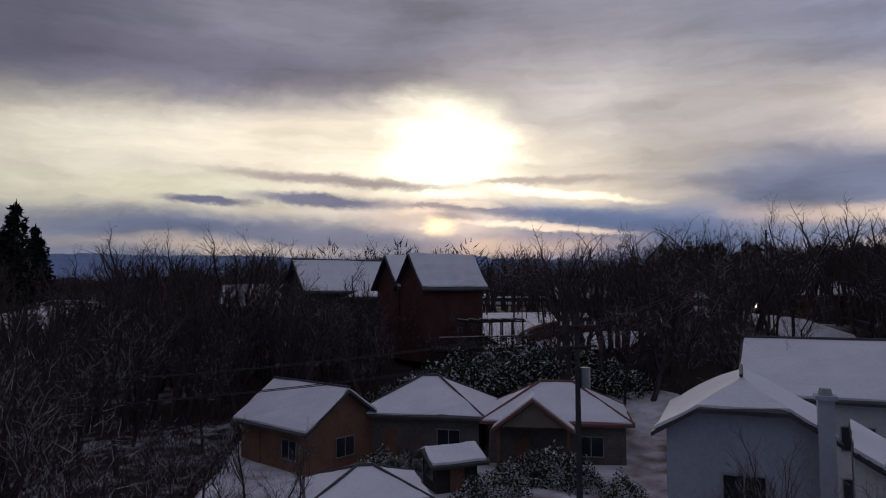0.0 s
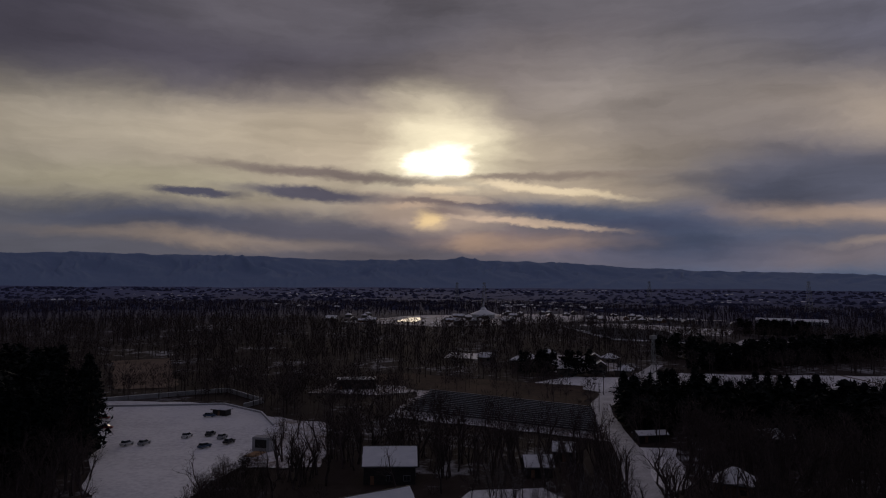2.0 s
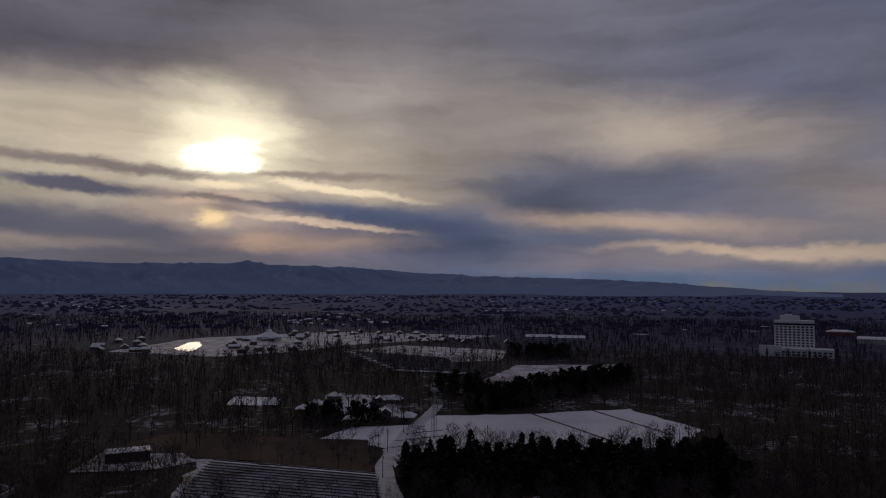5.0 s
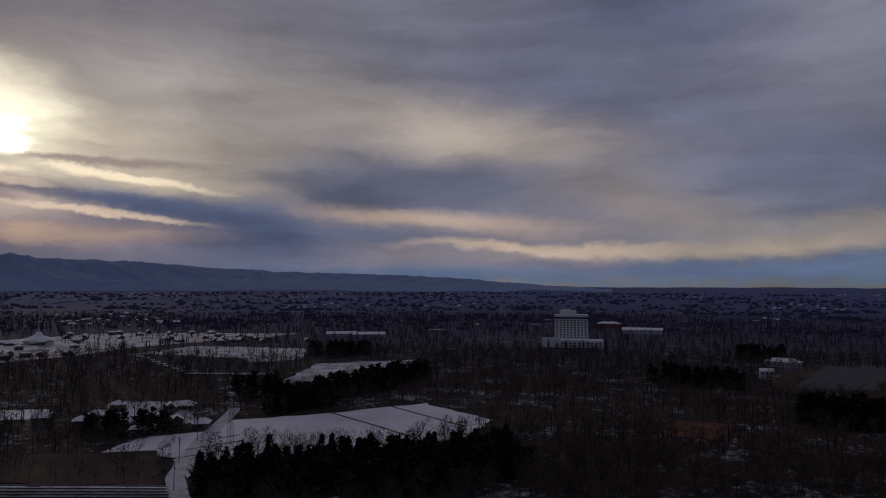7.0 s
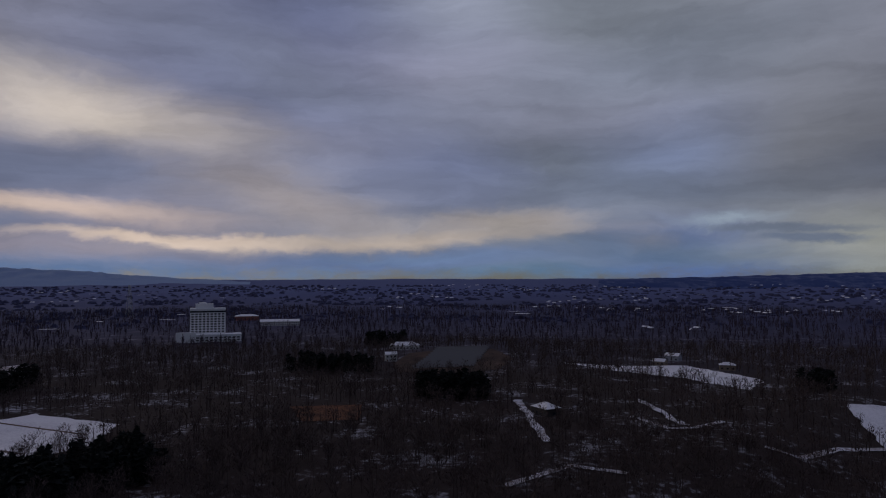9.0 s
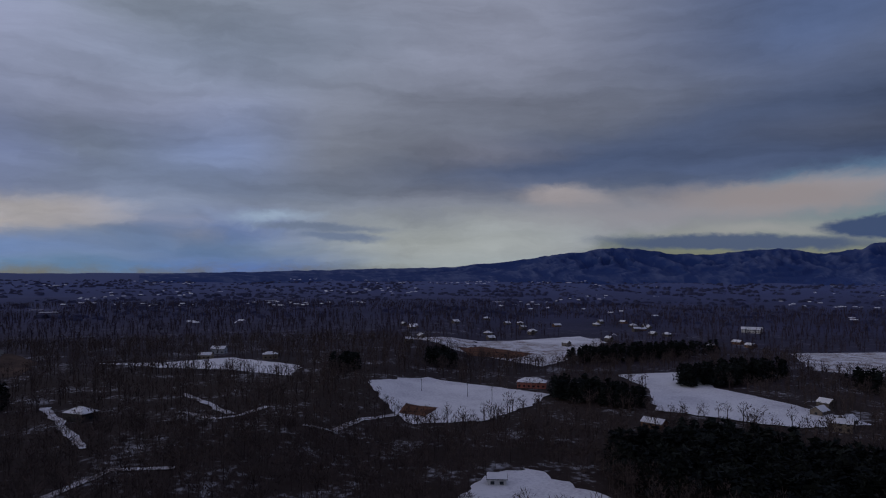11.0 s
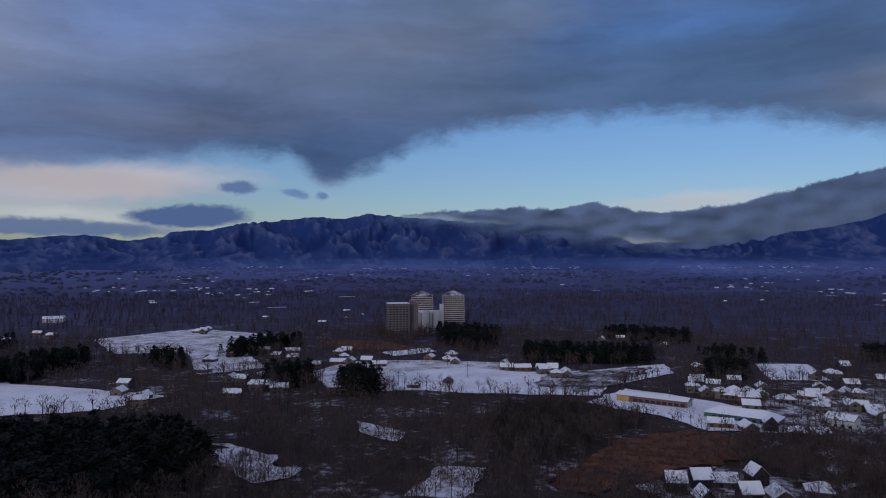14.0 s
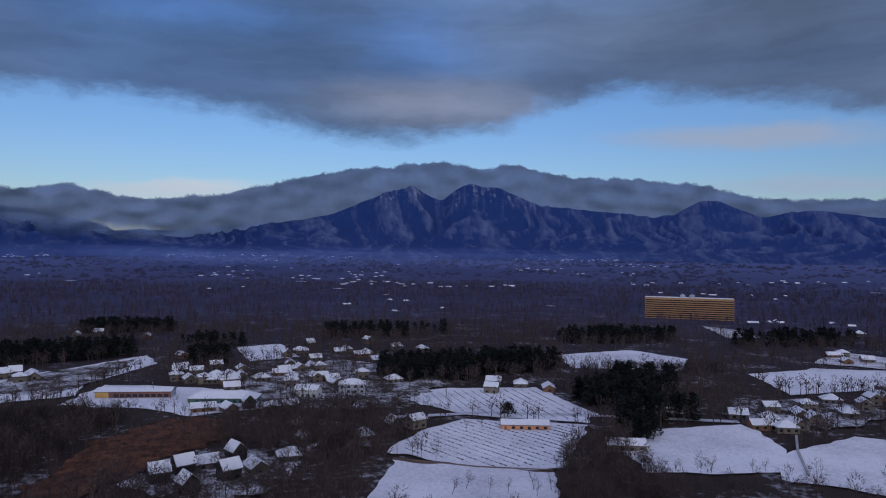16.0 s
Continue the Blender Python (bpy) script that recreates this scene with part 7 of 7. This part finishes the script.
wood_kinds = [np.concatenate([np.concatenate(bare_tree(12.0, 400 + k, 4, 5, 4, 3, 1.7))]) / 12 for k in range(5)]
for k in range(95):
    x, y = g_.uniform(-48, -20), g_.uniform(57, 100)
    if math.hypot(x + 30, y - 97.5) > 7 and not (x > -25 and y > 82):
        back.append((x, y))
for k in range(64):
    back.append((g_.uniform(-36, -8.5), g_.uniform(55, 70)) if k % 3 else (g_.uniform(7, 26), g_.uniform(56, 70)))
for k in range(330):
    x, y = g_.uniform(-70, 110), g_.uniform(112, 180)
    if not (open_ground(np.array([x]), np.array([y]))[0] or math.hypot(x + 16, y - 131) < 12 or math.hypot(x - 20, y - 136) < 6 or math.hypot(x - 28, y - 152) < 6 or math.hypot(x - 62, y - 122) < 8):
        back.append((x, y))
wx, wy = np.array(back).T
spread_trees("near_grove", wood_kinds, wx, wy, 12.5 * np.random.default_rng(5).uniform(0.75, 1.25, len(wx)), TWIGS, "leafless trees crowded behind the first houses")
# slender trees on the snow beside the barn, and the branches close to the first view
for k in range(30):
    x, y = g_.uniform(6, 34), g_.uniform(86, 122)
    c = plant(bare_kinds[k % 6], x, y, g_.uniform(0, 360), 0.7)
    c.scale = (0.5, 0.5, g_.uniform(0.75, 0.95))
for x, y, s in ((-7.2, 13.5, 0.8), (-9.5, 16.5, 0.95), (-12.5, 15, 1.05), (-11, 20, 0.85), (-14.5, 23, 1.0), (-8.2, 21, 0.62), (-7.6, 27, 0.5), (-10.5, 30, 0.6), (-13.5, 36, 0.6), (9.4, 19.5, 0.62), (11.2, 20.5, 0.66), (8.2, 24, 0.5), (18, 47, 0.75), (15.5, 52, 0.8), (21, 56, 0.95), (17.5, 58, 1.0), (12.5, 57, 0.75), (24.5, 60, 1.05), (29.5, 64, 1.1)):
    plant(bare_kinds[int(s * 100) % 6], x, y, s * 900, s)
# saplings and shrubs below the barn
for k in range(44):
    x, y = g_.uniform(-24, 10), g_.uniform(61, 71)
    plant(bare_kinds[k % 6], x, y, g_.uniform(0, 360), g_.uniform(0.36, 0.56))
for k in range(24):
    x, y = g_.uniform(-30, -9), g_.uniform(62, 76)
    plant(bare_kinds[k % 6], x, y, g_.uniform(0, 360), g_.uniform(0.7, 0.9))
for k in range(16):
    x, y = g_.uniform(-46, -24), g_.uniform(40, 62)
    plant(bare_kinds[k % 6], x, y, g_.uniform(0, 360), g_.uniform(0.55, 0.85))
# a row of round-crowned trees below the long farm strip
for x, y in ((180, -415), (177, -430), (171, -434), (150, -420), (140, -425), (127, -433), (119, -450), (147, -403), (128, -414), (119, -426), (164, -393), (155, -395), (186, -404), (134, -406), (112, -440)):
    plant(bare_kinds[abs(x) % 6], x, y, x * 5, g_.uniform(0.6, 0.8))
# dark thicket beside the russet field, and open groves round the cottages and the channel
for nm, outline, n, hi in (("thicket", [(78, -286), (132, -330), (142, -392), (98, -408), (62, -400), (72, -360)], 900, 8.0), ("grove", [(30, -345), (6, -385), (-40, -392), (-62, -360), (-50, -318), (-12, -322)], 330, 12.0),
                           ("grove", [(44, -280), (20, -268), (-20, -276), (-30, -330), (0, -335)], 80, 9.0), ("grove", [(-98, -243), (-112, -283), (-128, -316), (-140, -318), (-150, -290), (-146, -270), (-150, -250)], 300, 9.0), ("grove", [(-150, -250), (-148, -272), (-192, -266), (-222, -240), (-200, -225)], 130, 5.0), ("thicket", [(-96, -240), (-106, -266), (-146, -266), (-203, -256), (-190, -230), (-140, -232)], 190, 2.8), ("thicket", [(-50, 146), (-42, 120), (-38, 76), (-50, 52), (-60, 70), (-56, 104), (-58, 132)], 520, 4.5), ("grove", [(336, -600), (404, -590), (450, -700), (360, -690)], 190, 13.0), ("thicket", [(-196, -486), (-232, -478), (-300, -470), (-320, -488), (-292, -494), (-230, -502)], 260, 7.0)):
    o = np.array(outline, float)
    x, y = rng.uniform(o[:, 0].min(), o[:, 0].max(), n * 3), rng.uniform(o[:, 1].min(), o[:, 1].max(), n * 3)
    ok = inside(o, x, y)
    x, y = x[ok][:n], y[ok][:n]
    spread_trees(nm, [light_tree(90, 140 + k, 0.02) for k in range(4)], x, y, hi * rng.uniform(0.6, 1.2, len(x)), TWIGS if nm == "grove" else BARK, "dense dark winter thicket" if nm == "thicket" else "bare trees standing round snowy cottages", "woods")
# round pine in the trellis field
pine = thing("pine_tree", -118, -372, 0, "broad dark pine standing in a snow field", "tree")
bm = bmesh.new()
tube(bm, (0, 0, -0.5), (0.4, 0.2, 6.5), 0.3, 0.12, 7)
for a in range(7):
    tube(bm, (0.2, 0.1, 2.4 + 0.55 * a), (math.cos(a * 2.4) * (3.2 - 0.2 * a), math.sin(a * 2.4) * (3.2 - 0.2 * a), 3.4 + 0.6 * a), 0.12, 0.04, 5)
part("trunk", bm, BARK, pine)
gp = np.random.default_rng(31)
pads = []
for a in range(16):
    q = 2.4 * a
    rr = 3.4 * (1 - a / 22)
    c = np.array((math.cos(q) * rr * 0.75, math.sin(q) * rr * 0.75, 2.8 + 0.3 * a))
    d = gp.normal(0, 1, (90, 3)) * np.array((1.0, 1.0, 0.35))
    pads.append((c + d)[:, None, :] + gp.normal(0, 0.28, (90, 3, 3)))
ob = new("crown", tri_mesh("crown", np.concatenate(pads), NEEDLES))
ob.parent = pine

# cedars of the near belts, one by one
cedar_kinds = []
for k in range(4):
    arr = conifer(300 + k, 620, 0.028)
    high = 15
    t = thing("cedar", 100 + 6 * k, 204 + k, 40 * k, "tall dark cedar in a dense row", "tree", "cedars in the belt")
    bm = bmesh.new()
    tube(bm, (0, 0, -0.5), (0, 0, high * 0.8), 0.22, 0.06, 7)
    part("trunk", bm, BARK, t)
    ob = new("crown", tri_mesh("crown", arr * np.array((high * 1.05, high * 1.05, high)), NEEDLES))
    ob.parent = t
    cedar_kinds.append(t)
for k in range(120):
    f = (k + g_.uniform(-0.4, 0.4)) / 120
    x, y = 56 + 122 * f, 204 - 12 * f + 10 * math.sin(6 * f) + g_.uniform(-8, 6)
    plant(cedar_kinds[k % 4], x, y, g_.uniform(0, 360), g_.uniform(0.72, 1.15))
for k in range(60):
    y = g_.uniform(90, 200)
    x = -97 - max(0, y - 150) * 0.53 - g_.uniform(0, 20) - (6 if y < 130 else 0)
    plant(cedar_kinds[k % 4], x, y, g_.uniform(0, 360), g_.uniform(1.0, 1.5))


def bush(seed, rx, rz, mat, n=420, leaf=0.16, snow=0.2):
    """A clump of evergreen: small leaves through a lumpy dome, some under snow."""
    g = np.random.default_rng(seed)
    d = g.normal(0, 1, (n, 3))
    d /= np.linalg.norm(d, axis=1)[:, None]
    d[:, 2] = np.abs(d[:, 2])
    lump = 1 + 0.25 * np.sin(d[:, 0] * 5 + seed) * np.cos(d[:, 1] * 4)
    c = d * lump[:, None] * g.uniform(0.72, 1.0, n)[:, None] * np.array((rx, rx, rz))
    t = c[:, None, :] + g.normal(0, leaf, (n, 3, 3))
    white = (g.random(n) < snow) & (d[:, 2] > 0.2)
    return t[~white], t[white]


bush_kinds = []
for k in range(4):
    leaves, white = bush(k, 1.6, 1.9, SHRUB, 4200, 0.05, 0.22)
    b = thing("evergreen_bush", -2 + 3 * k, 62, 0, "round evergreen bush powdered with snow", "bush", "bushes by the houses")
    ob = new("leaves", tri_mesh("leaves", leaves, SHRUB))
    ob.parent = b
    ob = new("snow_on_leaves", tri_mesh("snow_on_leaves", white, ROOF_SNOW))
    ob.parent = b
    bush_kinds.append(b)
for k, (x, y, s) in enumerate(((-4, 61, 1.5), (-1, 63, 1.8), (1.5, 62.5, 1.7), (4, 61, 1.8), (6, 63, 2.0), (7.5, 61, 1.8), (10.5, 62, 1.9), (13, 60, 1.5), (9, 64, 2.0), (3, 65, 2.0), (-7, 60, 1.1), (3.4, 43.6, 1.0), (5.4, 43, 1.2), (2.0, 41.0, 1.0), (0.2, 38.4, 0.9), (1.4, 36.6, 0.8), (-5.6, 45.5, 0.9), (-4.0, 46.0, 0.8), (-3.0, 44.2, 0.7), (6.8, 42.0, 0.9), (9, 70, 0.8), (16, 46, 0.6), (8.6, 40, 0.8))):
    plant(bush_kinds[k % 4], x, y, 50 * k, s)

# round garden pine, bamboo and low brush as ground cover
brush, edge_brush = [], []
for k in range(3600):
    az, r = radians(g_.uniform(-225, 40)), g_.uniform(60, 420)
    x, y = -math.sin(az) * r, math.cos(az) * r - 40
    brush.append((x, y))
for k in range(500):
    x, y = g_.uniform(-60, 60), g_.uniform(54, 100)
    brush.append((x, y))
for k in range(160):
    brush.append((g_.uniform(-40, -14), g_.uniform(12, 56)))
for o, share in CLEAR:
    if share < 0.8:
        continue
    for p, q in zip(o, np.roll(o, -1, 0)):
        n = int(np.hypot(*(q - p)) / 2.2)
        for k in range(n):
            m = p + (q - p) * k / n
            if noise.noise((m[0] * 0.05, m[1] * 0.05, 2.0)) > 0.3:
                edge_brush.append((m[0] + g_.gauss(0, 3), m[1] + g_.gauss(0, 3)))
bx, by = np.array(brush).T
ok = ~open_ground(bx, by)
bx, by = bx[ok], by[ok]
def twig_bush(seed, n=46):
    """A leafless shrub one unit high: thin shoots that fan out from the root."""
    g = np.random.default_rng(seed)
    out = []
    for k in range(n):
        th, lean_ = g.uniform(0, 6.283), g.uniform(0.1, 0.9)
        d = np.array((math.cos(th) * lean_, math.sin(th) * lean_, g.uniform(0.6, 1.1)))
        p = np.array((*g.normal(0, 0.22, 2), 0.0))
        if k % 2:
            p = p + d * 0.5
            d = d + g.normal(0, 0.4, 3)
        q = p + d * g.uniform(0.4, 0.9)
        u = np.cross(d, g.normal(0, 1, 3))
        u = u / (np.linalg.norm(u) + 1e-9) * 0.022
        out.append((p - u, p + u, q))
    return np.array(out)


low = twig_bush(77)
spread_trees("woodland_brush", [low, twig_bush(78), twig_bush(80)], bx, by, np.random.default_rng(3).uniform(0.8, 2.2, len(bx)), TWIGS, "low brown brush under the bare trees", "brush")
ex, ey = np.array(edge_brush).T
ok = ~open_ground(ex, ey)
ex, ey = ex[ok], ey[ok]
spread_trees("field_edge_brush", [low, twig_bush(79), twig_bush(81)], ex, ey, np.random.default_rng(4).uniform(0.5, 1.4, len(ex)), TWIGS, "brown scrub and weeds along field edges", "brush")

# tufts of dead grass and weeds on the russet field
tufts = [(o, 1300) for o in ([(66, -354), (52, -386), (36, -392), (8, -386), (14, -352), (38, -321), (44, -298), (58, -280), (76, -282), (70, -320)],)]
for outline, n in tufts:
    o = np.array(outline, float)
    x, y = rng.uniform(o[:, 0].min(), o[:, 0].max(), n * 2), rng.uniform(o[:, 1].min(), o[:, 1].max(), n * 2)
    ok = inside(o, x, y)
    spread_trees("dead_weeds", [twig_bush(90 + k) for k in range(3)], x[ok], y[ok], rng.uniform(0.6, 1.8, int(ok.sum())), TWIGS, "brown dead weeds on the russet field", "brush")
